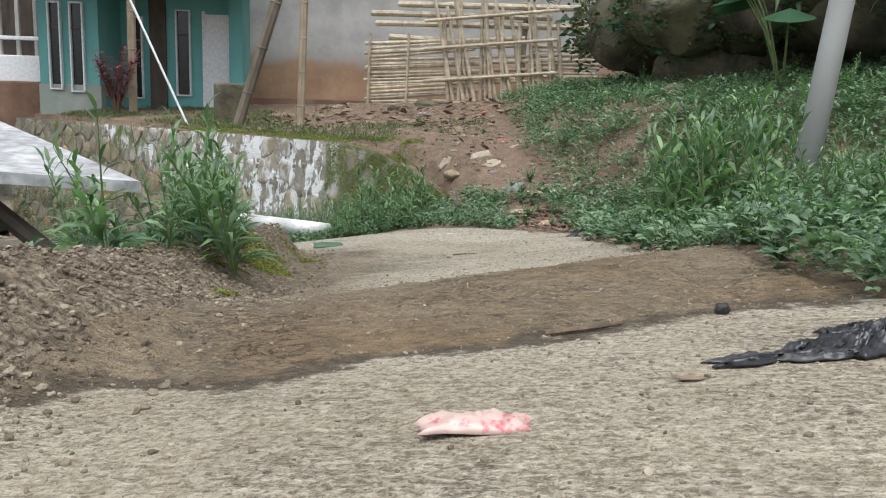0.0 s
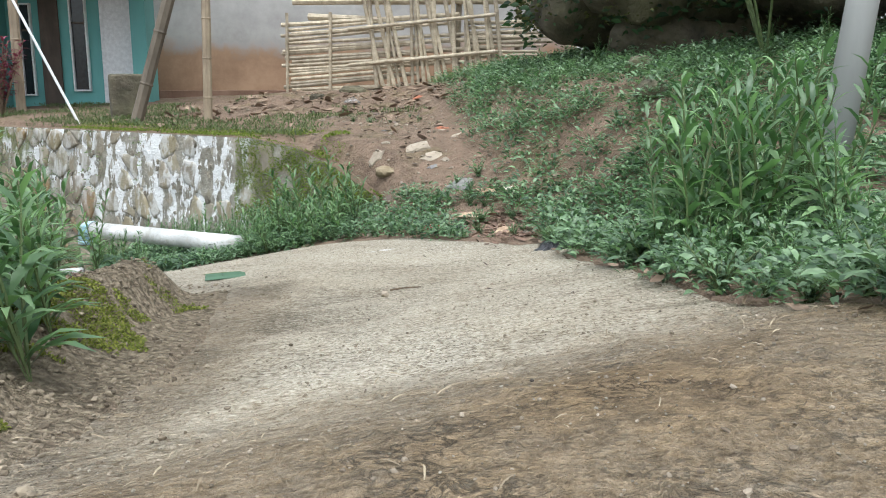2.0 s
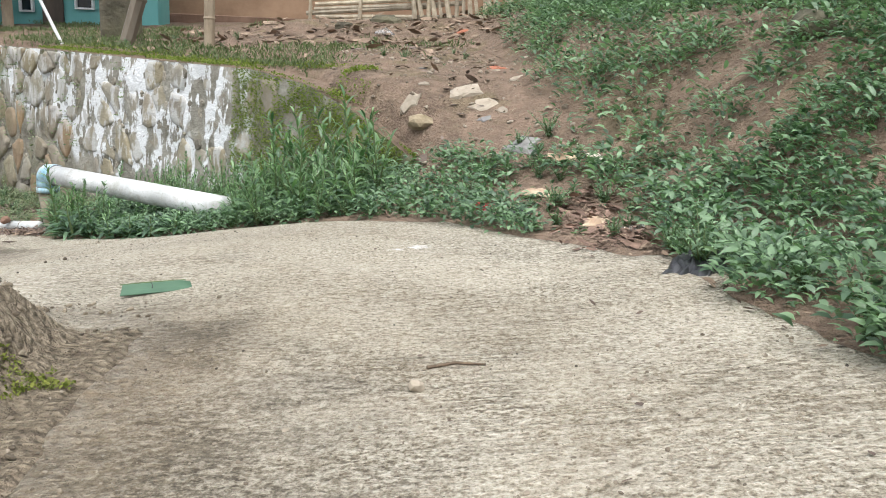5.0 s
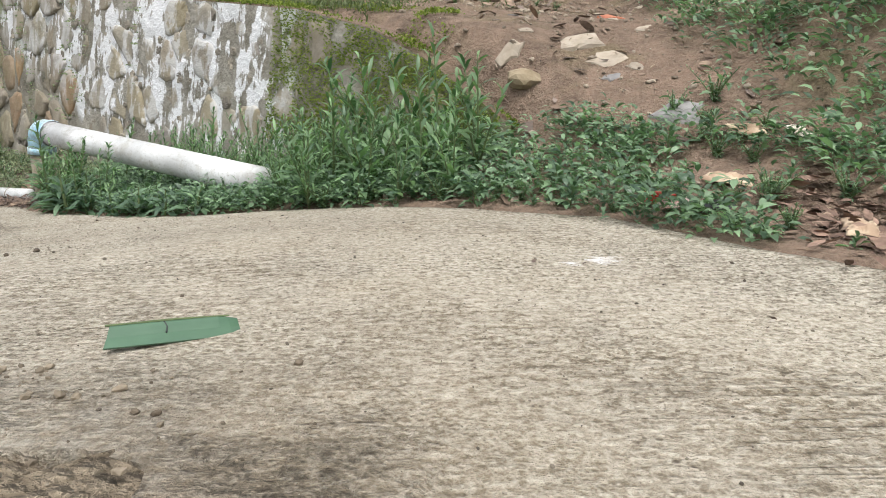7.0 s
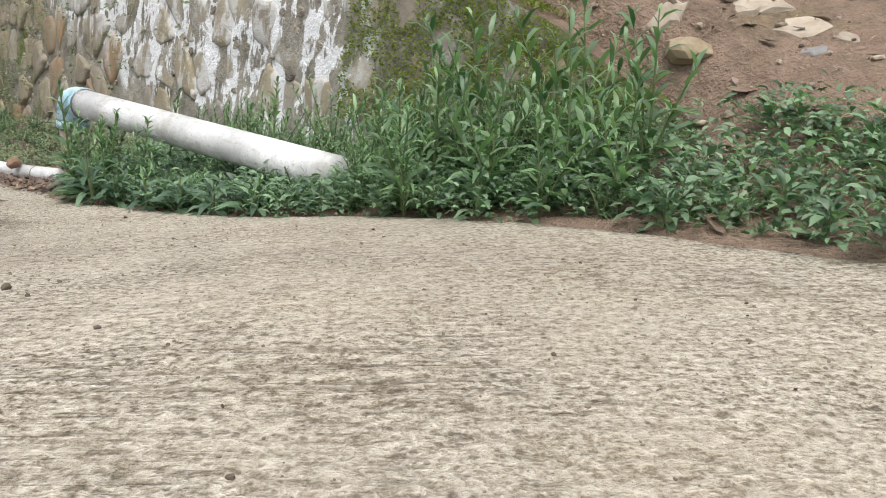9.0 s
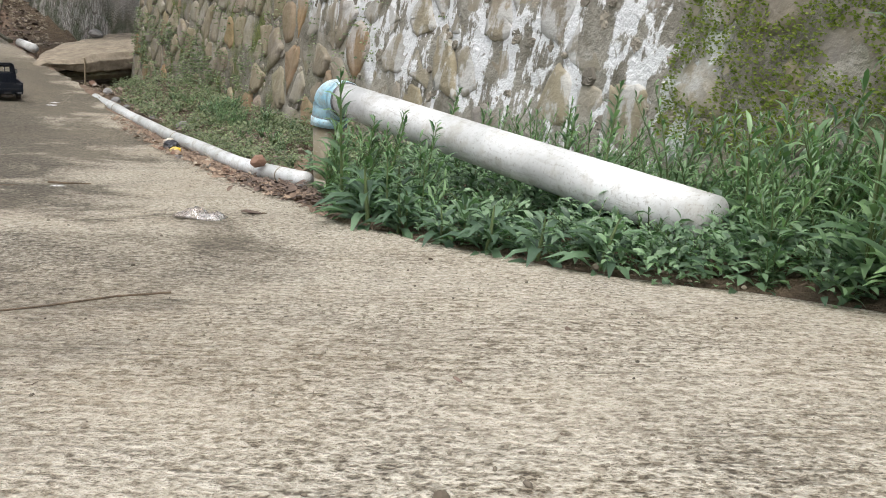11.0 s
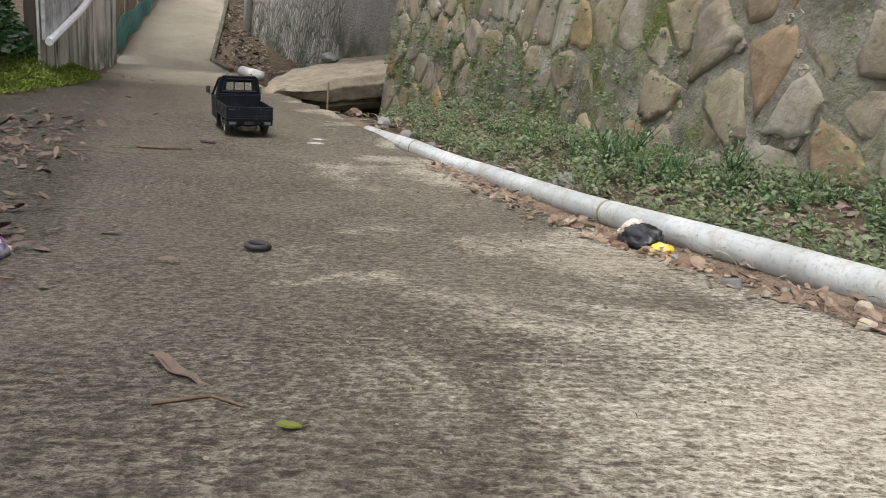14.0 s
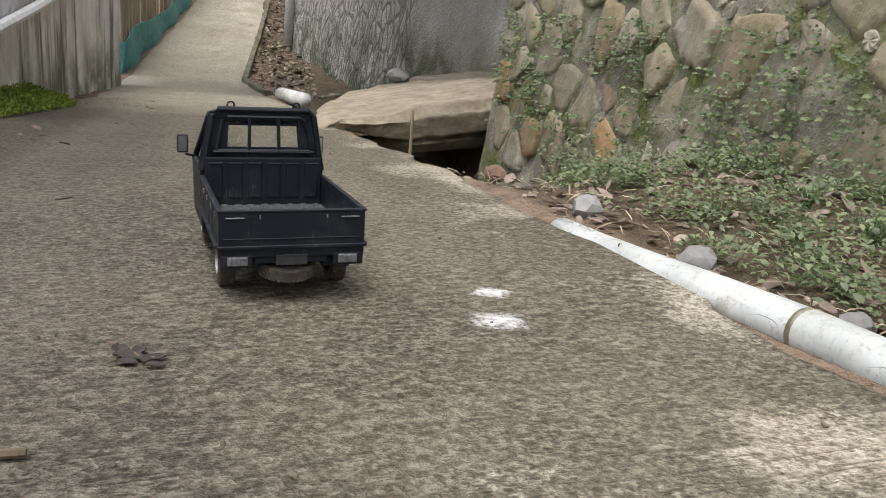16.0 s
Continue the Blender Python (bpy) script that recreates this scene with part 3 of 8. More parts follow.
def tube(bm, points, radii, sides=12, cap=True, rough=0.0, seed=0):
    """A round bar along a line of points."""
    rng = random.Random(seed)
    pts = [Vector(p) for p in points]
    rings = []
    up = Vector((0, 0, 1))
    for i, p in enumerate(pts):
        d = (pts[min(i + 1, len(pts) - 1)] - pts[max(i - 1, 0)]).normalized()
        a = d.cross(up if abs(d.z) < 0.95 else Vector((1, 0, 0))).normalized()
        b = d.cross(a).normalized()
        r = radii[i] if isinstance(radii, (list, tuple)) else radii
        rings.append([bm.verts.new(p + (a * math.cos(k * math.tau / sides) + b * math.sin(k * math.tau / sides)) * r * (1 + rng.uniform(-rough, rough))) for k in range(sides)])
    for q, s in zip(rings, rings[1:]):
        for k in range(sides):
            bm.faces.new((q[k], q[(k + 1) % sides], s[(k + 1) % sides], s[k]))
    if cap:
        bm.faces.new(rings[0][::-1])
        bm.faces.new(rings[-1])
    return rings


def thing(name, m, label, category, group="", kind=""):
    e = new(name)
    e.empty_display_size = 0.05
    e.matrix_world = m
    return tagged(e, label, category, group, kind)


class Leaves:
    """Gathers many small leaves into one mesh."""
    def __init__(self):
        self.v, self.f = [], []

    def leaf(self, base, way, side, length, width, droop=0.15, fold=0.12):
        way, side = Vector(way).normalized(), Vector(side).normalized()
        nrm = way.cross(side).normalized()
        if nrm.z < 0:
            nrm = -nrm
        b = Vector(base)
        k = len(self.v)
        self.v.append(b)
        for t, wd in ((.30, .46), (.66, .40)):
            c = b + way * length * t + nrm * length * (.10 * math.sin(t * 3.1)) - Vector((0, 0, droop * length * t * t))
            self.v += [c + side * width * wd + nrm * width * fold, c, c - side * width * wd + nrm * width * fold]
        self.v.append(b + way * length - Vector((0, 0, droop * length)))
        self.f += [(k, k + 1, k + 2), (k, k + 2, k + 3), (k + 1, k + 4, k + 5, k + 2), (k + 2, k + 5, k + 6, k + 3), (k + 4, k + 7, k + 5), (k + 5, k + 7, k + 6)]

    def mesh(self, name, mat, parent=None, label=""):
        return mesh_ob(name, self.v, self.f, mat, parent, label, True)


# ---- ground and road ----
def axis(stops):
    """Grid lines: a list of (end, step) from the first value."""
    out = [stops[0]]
    for end, step in stops[1:]:
        n = max(1, round((end - out[-1]) / step))
        a = out[-1]
        out += [a + (end - a) * (i + 1) / n for i in range(n)]
    return out


def build_ground():
    us = axis([-150.0, (-20, 10), (-3, 0.8), (0, .12), (5, .06), (10, .08), (14, .2), (30, .8), (60, 6), (150, 15)])
    ws = axis([-150.0, (-20, 10), (-3, 0.6), (0.4, .12), (3.0, .08), (4.2, .045), (7, .10), (10, .3), (30, 1.5), (150, 12)])
    verts, faces = [], []
    for u in us:
        for w in ws:
            x, y = xy(u, w)
            verts.append((x, y, ground_z(x, y)))
    nw = len(ws)
    for i in range(len(us) - 1):
        for j in range(nw - 1):
            k = i * nw + j
            faces.append((k, k + nw, k + nw + 1, k + 1))
    ob = mesh_ob("ground", verts, faces, MAT["soil"], smooth_shade=True)
    tagged(ob, "bare brown soil with grit and moss beside the lane", "ground", kind="structure")


def build_road():
    us = axis([-3.0, (0, .08), (9, .035), (12, .07), (18, .2), (44, .6)])
    ws = axis([-3.0, (0, .08), (3.4, .035)])
    nu, nw = len(us), len(ws)
    f = {}
    for i, u in enumerate(us):
        for j, w in enumerate(ws):
            f[i, j] = road_inside(*xy(u, w))
    ids, verts, faces = {}, [], []

    def vert(i, j):
        if (i, j) not in ids:
            x, y = xy(us[i], ws[j])
            if f[i, j] < 0:
                for _ in range(3):
                    v, e = road_inside(x, y), 0.004
                    gx, gy = (road_inside(x + e, y) - v) / e, (road_inside(x, y + e) - v) / e
                    g2 = max(gx * gx + gy * gy, 0.3)
                    step = max(-0.06, min(0.06, -v / g2))
                    x, y = x + gx * step, y + gy * step
            ids[i, j] = len(verts)
            verts.append((x, y, road_z(x, y)))
        return ids[i, j]

    edge_use = {}
    for i in range(nu - 1):
        for j in range(nw - 1):
            c = ((i, j), (i + 1, j), (i + 1, j + 1), (i, j + 1))
            if any(f[k] >= 0 for k in c):
                q = [vert(*k) for k in c]
                faces.append(tuple(q))
                for a, b in zip(q, q[1:] + q[:1]):
                    edge_use[a, b] = True
    low = {}
    for a, b in list(edge_use):
        if (b, a) not in edge_use:
            for k in (a, b):
                if k not in low:
                    low[k] = len(verts)
                    x, y, z = verts[k]
                    verts.append((x, y, z - 0.07))
            faces.append((b, a, low[a], low[b]))
    ob = mesh_ob("road", verts, faces, MAT["road"], smooth_shade=True)
    tagged(ob, "rough brushed concrete lane, dusty and stained by damp", "road", kind="structure")


build_ground()
build_road()


# ---- the stone retaining wall ----
def wall_top(u):
    return float(np.interp(u, (3.5, 3.8, 4.1, 4.4, 4.8, 7.0, 11.3), (-.50, -.36, -.24, -.16, -.12, -.13, -.17)))


def wall_face(u, z, out=0.0):
    x, y = xy(u, 3.785 + .085 * (z + .2) - out)
    return Vector((x, y, z))


def build_retaining_wall():
    us = [3.72 + i * .045 for i in range(170)]
    us = [u for u in us if u < 11.25] + [11.25]
    verts, faces, n = [], [], 26
    for u in us:
        lo, hi = lane(u) - .35, wall_top(u)
        for j in range(n + 1):
            z = lo + (hi - lo) * j / n
            verts.append(wall_face(u, z, .010 + .012 * noise.noise((u * 6, z * 6, 1)) + .006 * noise.noise((u * 19, z * 19, 4))))
        for w in (3.95, 4.06):
            x, y = xy(u, w)
            verts.append(Vector((x, y, hi + .012 * noise.noise((u * 5, w * 5, 4)))))
        x, y = xy(u, 4.06)
        verts.append(Vector((x, y, lo)))
    k = n + 4
    for i in range(len(us) - 1):
        for j in range(k - 1):
            a = i * k + j
            faces.append((a, a + 1, a + k + 1, a + k))
    faces.append(tuple(range(k))[::-1])
    faces.append(tuple((len(us) - 1) * k + j for j in range(k)))
    ob = mesh_ob("wall_retaining", verts, faces, MAT["mortar"])
    ob.data.materials.append(MAT["soil"])
    for q in ob.data.polygons:
        if q.index % (k - 1) in (n, n + 1) and q.index < (len(us) - 1) * (k - 1):
            q.material_index = 1
    return tagged(ob, "retaining wall of mortared fieldstone with flaking limewash", "wall", kind="structure")


def voronoi_cells(u0, u1, z0, z1, su, sz, seed):
    """Irregular stones on a wall: cells of jittered points, as polygons in (u, z)."""
    rng = random.Random(seed)
    seeds = []
    nz = max(1, round((z1 - z0) / sz))
    nu = round((u1 - u0) / su)
    for j in range(-1, nz + 1):
        for i in range(-1, nu + 1):
            seeds.append((u0 + (i + .5 + .5 * (j % 2) + rng.uniform(-.46, .46)) * (u1 - u0) / nu, z0 + (j + .5 + rng.uniform(-.46, .46)) * (z1 - z0) / nz))
    for s in seeds:
        if not (u0 < s[0] < u1 and z0 < s[1] < z1):
            continue
        poly = [(s[0] - 1, s[1] - 1), (s[0] + 1, s[1] - 1), (s[0] + 1, s[1] + 1), (s[0] - 1, s[1] + 1)]
        for o in seeds:
            if o is s or abs(o[0] - s[0]) > .9 or abs(o[1] - s[1]) > .9:
                continue
            mx, mz, dx, dz = (s[0] + o[0]) / 2, (s[1] + o[1]) / 2, o[0] - s[0], o[1] - s[1]
            out = []
            for p, q in zip(poly, poly[1:] + poly[:1]):
                a = (p[0] - mx) * dx + (p[1] - mz) * dz
                b = (q[0] - mx) * dx + (q[1] - mz) * dz
                if a <= 0:
                    out.append(p)
                if a * b < 0:
                    t = a / (a - b)
                    out.append((p[0] + (q[0] - p[0]) * t, p[1] + (q[1] - p[1]) * t))
            poly = out
        if len(poly) > 2:
            yield s, poly


def stone_mesh(poly, place, rng, gap=.955, proud=.021):
    """One rough stone: a rounded cushion on the polygon."""
    cut = []
    for p, q in zip(poly, poly[1:] + poly[:1]):
        k1, k2 = rng.uniform(.10, .30), rng.uniform(.10, .30)
        for k in (k1, .5 + rng.uniform(-.1, .1), 1 - k2):
            cut.append((p[0] * (1 - k) + q[0] * k, p[1] * (1 - k) + q[1] * k))
    cu = sum(p[0] for p in cut) / len(cut)
    cz = sum(p[1] for p in cut) / len(cut)
    cut = [(cu + (p[0] - cu) * (k := rng.uniform(.87, 1.06)), cz + (p[1] - cz) * k) for p in cut]
    n, verts, faces = len(cut), [], []
    tu, tz = rng.uniform(-.05, .05), rng.uniform(-.05, .05)
    h = proud * rng.uniform(.30, 1.4)
    gap *= rng.uniform(.84, 1.03)
    for scale, out in ((gap, -.02), (gap * .98, h * .45), (gap * .92, h * .90), (gap * .70, h)):
        for p in cut:
            u, z = cu + (p[0] - cu) * scale, cz + (p[1] - cz) * scale
            tilt = (p[0] - cu) * tu + (p[1] - cz) * tz if out > 0 else 0
            verts.append(place(u, z, out + tilt + (rng.uniform(-.003, .003) if out > 0 else 0)))
    verts.append(place(cu, cz, h * 1.03))
    for r in range(3):
        for i in range(n):
            a, b = r * n + i, r * n + (i + 1) % n
            faces.append((a, b, b + n, a + n))
    for i in range(n):
        faces.append((3 * n + i, 3 * n + (i + 1) % n, 4 * n))
    return verts, faces


CELLS = list(voronoi_cells(3.74, 11.2, -1.55, -.07, .172, .225, 21))
SEEDS = np.array([c[0] for c in CELLS])


def in_joint(u, z, width):
    """Whether a point of the wall lies between stones."""
    d = np.sort(np.hypot(SEEDS[:, 0] - u, SEEDS[:, 1] - z))[:2]
    return d[1] - d[0] < width


# ---- second wall past the corner, far lane side ----
def far_wall_point(s, z, out=0.0):
    """s from 0 at the corner behind the slab; first plaster, then stone."""
    u = 11.0 + s
    x, y = xy(u, far_face(u) - out + .05 * (z + .5))
    return Vector((x, y, z))


def build_far_wall():
    verts, faces = [], []
    ss = [i * .3 for i in range(90)]
    for s in ss:
        lo = lane(11 + s) - .3
        for j in range(9):
            hi = max(.12, lane(11 + s) + 1.7)
            z = lo + (hi - lo) * j / 8
            verts.append(far_wall_point(s, z, .02 * noise.noise((s * 2, z * 2, 7))))
        verts.append(far_wall_point(s, hi, -.3))
        verts.append(far_wall_point(s, lo, -.3))
    for i in range(len(ss) - 1):
        for j in range(10):
            a = i * 11 + j
            faces.append((a, a + 1, a + 12, a + 11))
    ob = mesh_ob("wall_far", verts, faces, MAT["plaster"])
    return tagged(ob, "grey plastered retaining wall with damp streaks", "wall", kind="structure")


# ---- pipes ----
def bent(points, corner_r=.07, steps=6):
    """Rounds the corners of a line of points."""
    pts = [Vector(p) for p in points]
    out = [pts[0]]
    for a, b, c in zip(pts, pts[1:], pts[2:]):
        r = min(corner_r, (a - b).length * .45, (c - b).length * .45)
        p, q = b + (a - b).normalized() * r, b + (c - b).normalized() * r
        for i in range(steps + 1):
            t = i / steps
            out.append(p * (1 - t) ** 2 + b * 2 * t * (1 - t) + q * t * t)
    return out + [pts[-1]]


def build_drain_pipe():
    x0, y0 = xy(5.735, 3.17)
    zt = -.695
    x1, y1 = xy(4.33, 3.303)
    z1 = -.648
    e = thing("drain_pipe", pose(x0, y0, ground_z(x0, y0)), "large white PVC drain pipe with blue elbow among weeds", "pipe")
    inv = e.matrix_world.inverted()
    d = Vector((x1 - x0, y1 - y0, z1 - zt)).normalized()
    top = Vector((x0, y0, zt))
    r = .049
    zg = ground_z(x0 + .044, y0 - .044) - .01
    bm = bmesh.new()
    a = top + d * .08
    tube(bm, [inv @ (a + (Vector((x1, y1, z1)) - a) * t) for t in (0, .25, .5, .75, 1)], r, 32)
    part("pipe", bm, MAT["pvc_scuffed"], e, "scuffed white pipe", True)
    bm = bmesh.new()
    tube(bm, [inv @ p for p in bent([top - Vector((0, 0, .088)), top, top + d * .088], .07, 8)], r + .004, 32)
    tube(bm, [inv @ (top - Vector((0, 0, .066))), inv @ (top - Vector((0, 0, .092)))], r + .007, 32)
    tube(bm, [inv @ (top + d * .068), inv @ (top + d * .092)], r + .006, 32)
    part("elbow", bm, MAT["pvc_blue"], e, "faded blue PVC elbow", True)
    bm = bmesh.new()
    tube(bm, [inv @ (top + d * .092), inv @ (top + d * .096)], r + .0045, 32)
    part("seam", bm, MAT["lamp"], e, "dark glue seam", True)
    bm = bmesh.new()
    tube(bm, [inv @ (top - Vector((0, 0, .064))), inv @ (top - Vector((0, 0, .067)))], r + .0055, 32)
    part("seam", bm, MAT["lamp"], e, "dark glue seam", True)
    bm = bmesh.new()
    foot = Vector((x0 + .044, y0 - .044, zg - .05))
    tube(bm, [inv @ foot, inv @ (foot * .5 + (top - Vector((0, 0, .1))) * .5), inv @ (top - Vector((0, 0, .1)))], r - .001, 32)
    part("riser", bm, MAT["pvc_dirty"], e, "brown muddy upright pipe", True)
    bm = bmesh.new()
    tube(bm, [inv @ (foot + Vector((0, 0, .09))), inv @ (foot + Vector((0, 0, .03)))], r + .006, 32)
    part("socket", bm, MAT["pvc_foot"], e, "mud-caked pipe socket", True)


def build_long_pipe():
    pts = []
    for i in range(22):
        u = 5.72 + i * .1523
        w = float(np.interp(u, (5.5, 5.72, 6.2, 7.4, 8.6, 9.8), (3.15, 3.105, 3.045, 3.045, 3.0, 2.985)))
        x, y = xy(u, w)
        pts.append((x, y, lane(u) + .017 - .010 * smooth(7.6, 8.2, u) - .032 * smooth(8.2, 8.92, u) + .006 * math.sin(u * 3)))
    e = thing("ground_pipe", pose(*pts[0]), "long thin white PVC pipe half buried along the lane's edge", "pipe")
    inv = e.matrix_world.inverted()
    bm = bmesh.new()
    tube(bm, [inv @ Vector(p) for p in pts], .027, 20)
    part("pipe", bm, MAT["pvc_weathered"], e, "", True)
    for k in (1, 9, 17):
        bm = bmesh.new()
        a, b = Vector(pts[k]), Vector(pts[k + 1])
        tube(bm, [inv @ a, inv @ (a + (b - a) * .05)], .0275, 20)
        part("coupling", bm, MAT["pvc_dirty"], e, "grimy joint seam", True)


# ---- toy pickup: real proportions, scaled down ----
K = 0.107


def build_truck():
    ax, ay = -4.282, 7.785
    e = thing("toy_pickup", pose(ax, ay, road_z(ax, ay) + .004, -2.4, -1.0, 49) @ Matrix.Diagonal((K, K, K * .93, 1)), "black radio-controlled toy pickup truck with an empty open bed, muddy wheels", "toy truck")
    blk = MAT["truck"]

    def rod(points, r, sides=8):
        bm = bmesh.new()
        tube(bm, points, r, sides)
        return bm

    # bed
    bm = bmesh.new()
    box(bm, (-.68, -.70, .58), (.68, 1.20, .63))
    floor = part("bed_floor", bm, MAT["bed"], e, "scratched ribbed bed floor")
    for i in range(9):
        x = -.6 + i * .15
        bm = bmesh.new()
        box(bm, (x - .035, -.66, .63), (x + .035, 1.17, .642), .005, 1)
        part("rib", bm, MAT["bed"], floor)
    for s, nm in ((-1, "side_panel"), (1, "side_panel")):
        bm = bmesh.new()
        box(bm, (min(s * .70, s * .665), -.72, .60), (max(s * .70, s * .665), 1.22, .98), .012)
        box(bm, (min(s * .735, s * .69), -.72, .595), (max(s * .735, s * .69), 1.22, .625), .006)
        box(bm, (min(s * .715, s * .66), -.72, .965), (max(s * .715, s * .66), 1.22, .995), .008)
        panel = part(nm, bm, blk, e)
        for y in (-.45, -.05, .35, .75):
            bm = bmesh.new()
            box(bm, (min(s * .712, s * .69), y, .86), (max(s * .712, s * .69), y + .035, .92), .004, 1)
            part("latch", bm, MAT["lamp"], panel)
    bm = bmesh.new()
    box(bm, (-.70, -.755, .60), (.70, -.72, .985), .012)
    gate = part("tailgate", bm, blk, e)
    for nm, lo, hi, bv in (("foot_rail", (-.72, -.775, .59), (.72, -.74, .625), .006), ("top_rail", (-.715, -.765, .965), (.715, -.715, .995), .008), ("pressing", (-.66, -.768, .69), (.66, -.752, .70), .004)):
        bm = bmesh.new()
        box(bm, lo, hi, bv, 1)
        part(nm, bm, blk, gate)
    for s in (-1, 1):
        bm = bmesh.new()
        box(bm, (s * .55 - .09, -.775, .905), (s * .55 + .09, -.75, .92), .004, 1)
        part("handle", bm, MAT["lamp"], gate, "worn grey handle")
        bm = bmesh.new()
        box(bm, (s * .32 - .008, -.77, .90), (s * .32 + .008, -.75, .94), .002, 1)
        part("pin", bm, MAT["lamp"], gate)
    bm = bmesh.new()
    box(bm, (-.66, 1.16, .60), (.66, 1.21, 1.22), .012)
    board = part("headboard", bm, blk, e, "ribbed black cab back panel")
    for i in range(6):
        x = -.54 + i * .216
        bm = bmesh.new()
        box(bm, (x - .075, 1.142, .72), (x + .075, 1.165, 1.15), .012)
        box(bm, (x - .08, 1.132, 1.14), (x + .08, 1.16, 1.16), .006, 1)
        part("rib", bm, blk, board)
    # chassis and rear beam
    bm = bmesh.new()
    for s in (-1, 1):
        box(bm, (s * .36 - .05, -.60, .34), (s * .36 + .05, 2.3, .46), .01)
    box(bm, (-.35, -.05, .25), (.35, .05, .33), .02)
    box(bm, (-.35, 1.80, .25), (.35, 1.88, .33), .02)
    box(bm, (-.45, .5, .32), (.45, 1.1, .56), .02)
    part("chassis", bm, blk, e)
    bm = bmesh.new()
    box(bm, (-.70, -.74, .49), (.70, -.62, .60), .012)
    for s in (-1, 1):
        box(bm, (s * .54 - .15, -.75, .39), (s * .54 + .15, -.64, .52), .012)
    box(bm, (-.36, -.72, .42), (.34, -.64, .50), .01)
    part("rear_beam", bm, blk, e)
    for s in (-1, 1):
        bm = bmesh.new()
        box(bm, (s * .53 - .095, -.775, .415), (s * .53 + .095, -.745, .51), .01)
        for i in range(4):
            box(bm, (s * .53 - .08 + i * .042, -.782, .425), (s * .53 - .055 + i * .042, -.77, .50), .004, 1)
        part("tail_lamp", bm, MAT["lamp"], e, "grey-clear ribbed tail lamp")
    bm = bmesh.new()
    box(bm, (-.17, -.785, .42), (.13, -.765, .525), .006)
    for z in (.42, .518):
        box(bm, (-.17, -.79, z), (.13, -.775, z + .007))
    part("number_plate", bm, MAT["rubber"], e, "blank black plate")
    # spare wheel lying under the bed
    build_wheel(e, "spare_wheel", Matrix.Translation((-.02, -.50, .315)) @ Matrix.Rotation(radians(90), 4, "Y") @ Matrix.Rotation(radians(8), 4, "Z"), .27, .15)
    for x in (-.57, .57):
        for y in (0, 1.84):
            build_wheel(e, "wheel", Matrix.Translation((x, y, .275)) @ Matrix.Scale(-1 if x < 0 else 1, 4, (1, 0, 0)), .278, .17)
    for s in (-1, 1):
        bm = bmesh.new()
        box(bm, (s * .55 - .1, -.36, .25), (s * .55 + .1, -.345, .56), .004, 1)
        part("mud_flap", bm, MAT["rubber"], e)
        bm = bmesh.new()
        box(bm, (s * .60 - .08, 1.42, .22), (s * .60 + .08, 1.44, .45), .004, 1)
        part("mud_flap", bm, MAT["rubber"], e)
        bm = bmesh.new()
        box(bm, (s * .62 - .02, .62, .30), (s * .62 + .02, .86, .50), .01)
        part("side_box", bm, MAT["lamp"], e, "small grey box under the bed")
    # cab shell
    for s in (-1, 1):
        bm = bmesh.new()
        box(bm, (min(s * .69, s * .64), 1.26, .30), (max(s * .69, s * .64), 2.52, 1.06), .02)
        box(bm, (min(s * .70, s * .655), 1.27, .94), (max(s * .70, s * .655), 2.40, .965), .006, 1)
        part("door", bm, blk, e)
        for q0, q1, rr in (((s * .66, 1.28, 1.05), (s * .585, 1.30, 1.76), .05), ((s * .66, 1.62, 1.05), (s * .60, 1.60, 1.74), .025), ((s * .66, 2.44, 1.02), (s * .575, 1.98, 1.73), .04)):
            part("pillar", rod([q0, q1], rr), blk, e)
    bm = bmesh.new()
    box(bm, (-.66, 2.46, .30), (.66, 2.56, 1.04), .03)
    box(bm, (-.64, 1.25, .30), (.64, 1.29, 1.14), .01)
    box(bm, (-.64, 1.3, .30), (.64, 2.5, .36), .01)
    box(bm, (-.60, 1.245, 1.60), (.60, 1.30, 1.74), .02)
    part("cab_body", bm, blk, e)
    bm = bmesh.new()
    box(bm, (-.61, 1.24, 1.70), (.61, 2.02, 1.79), .04, 3)
    roof = part("roof", bm, blk, e)
    for i in range(7):
        x = -.45 + i * .15
        bm = bmesh.new()
        box(bm, (x - .015, 1.30, 1.785), (x + .015, 1.95, 1.797), .004, 1)
        part("rib", bm, blk, roof)
    # rear window guard frame
    bm = bmesh.new()
    ring = [(-.65, 1.215, 1.18), (-.61, 1.205, 1.73), (-.55, 1.205, 1.80), (.55, 1.205, 1.80), (.61, 1.205, 1.73), (.65, 1.215, 1.18)]
    tube(bm, ring, .035, 8)
    inner = [(-.53, 1.20, 1.30), (-.49, 1.20, 1.67), (-.43, 1.20, 1.71), (.43, 1.20, 1.71), (.49, 1.20, 1.67), (.53, 1.20, 1.30), (-.53, 1.20, 1.30)]
    tube(bm, inner, .022, 6)
    tube(bm, [(-.57, 1.195, 1.285), (.57, 1.195, 1.285)], .02, 6)
    for x in (-.17, .17):
        tube(bm, [(x, 1.20, 1.30), (x, 1.20, 1.71)], .022, 6)
    # blanks between ring and window
    box(bm, (-.64, 1.225, 1.08), (.64, 1.25, 1.345), .006, 1)
    for s in (-1, 1):
        box(bm, (min(s * .60, s * .41), 1.225, 1.20), (max(s * .60, s * .41), 1.25, 1.70), .006, 1)
    box(bm, (-.58, 1.225, 1.66), (.58, 1.25, 1.79), .006, 1)
    part("window_guard", bm, blk, e)
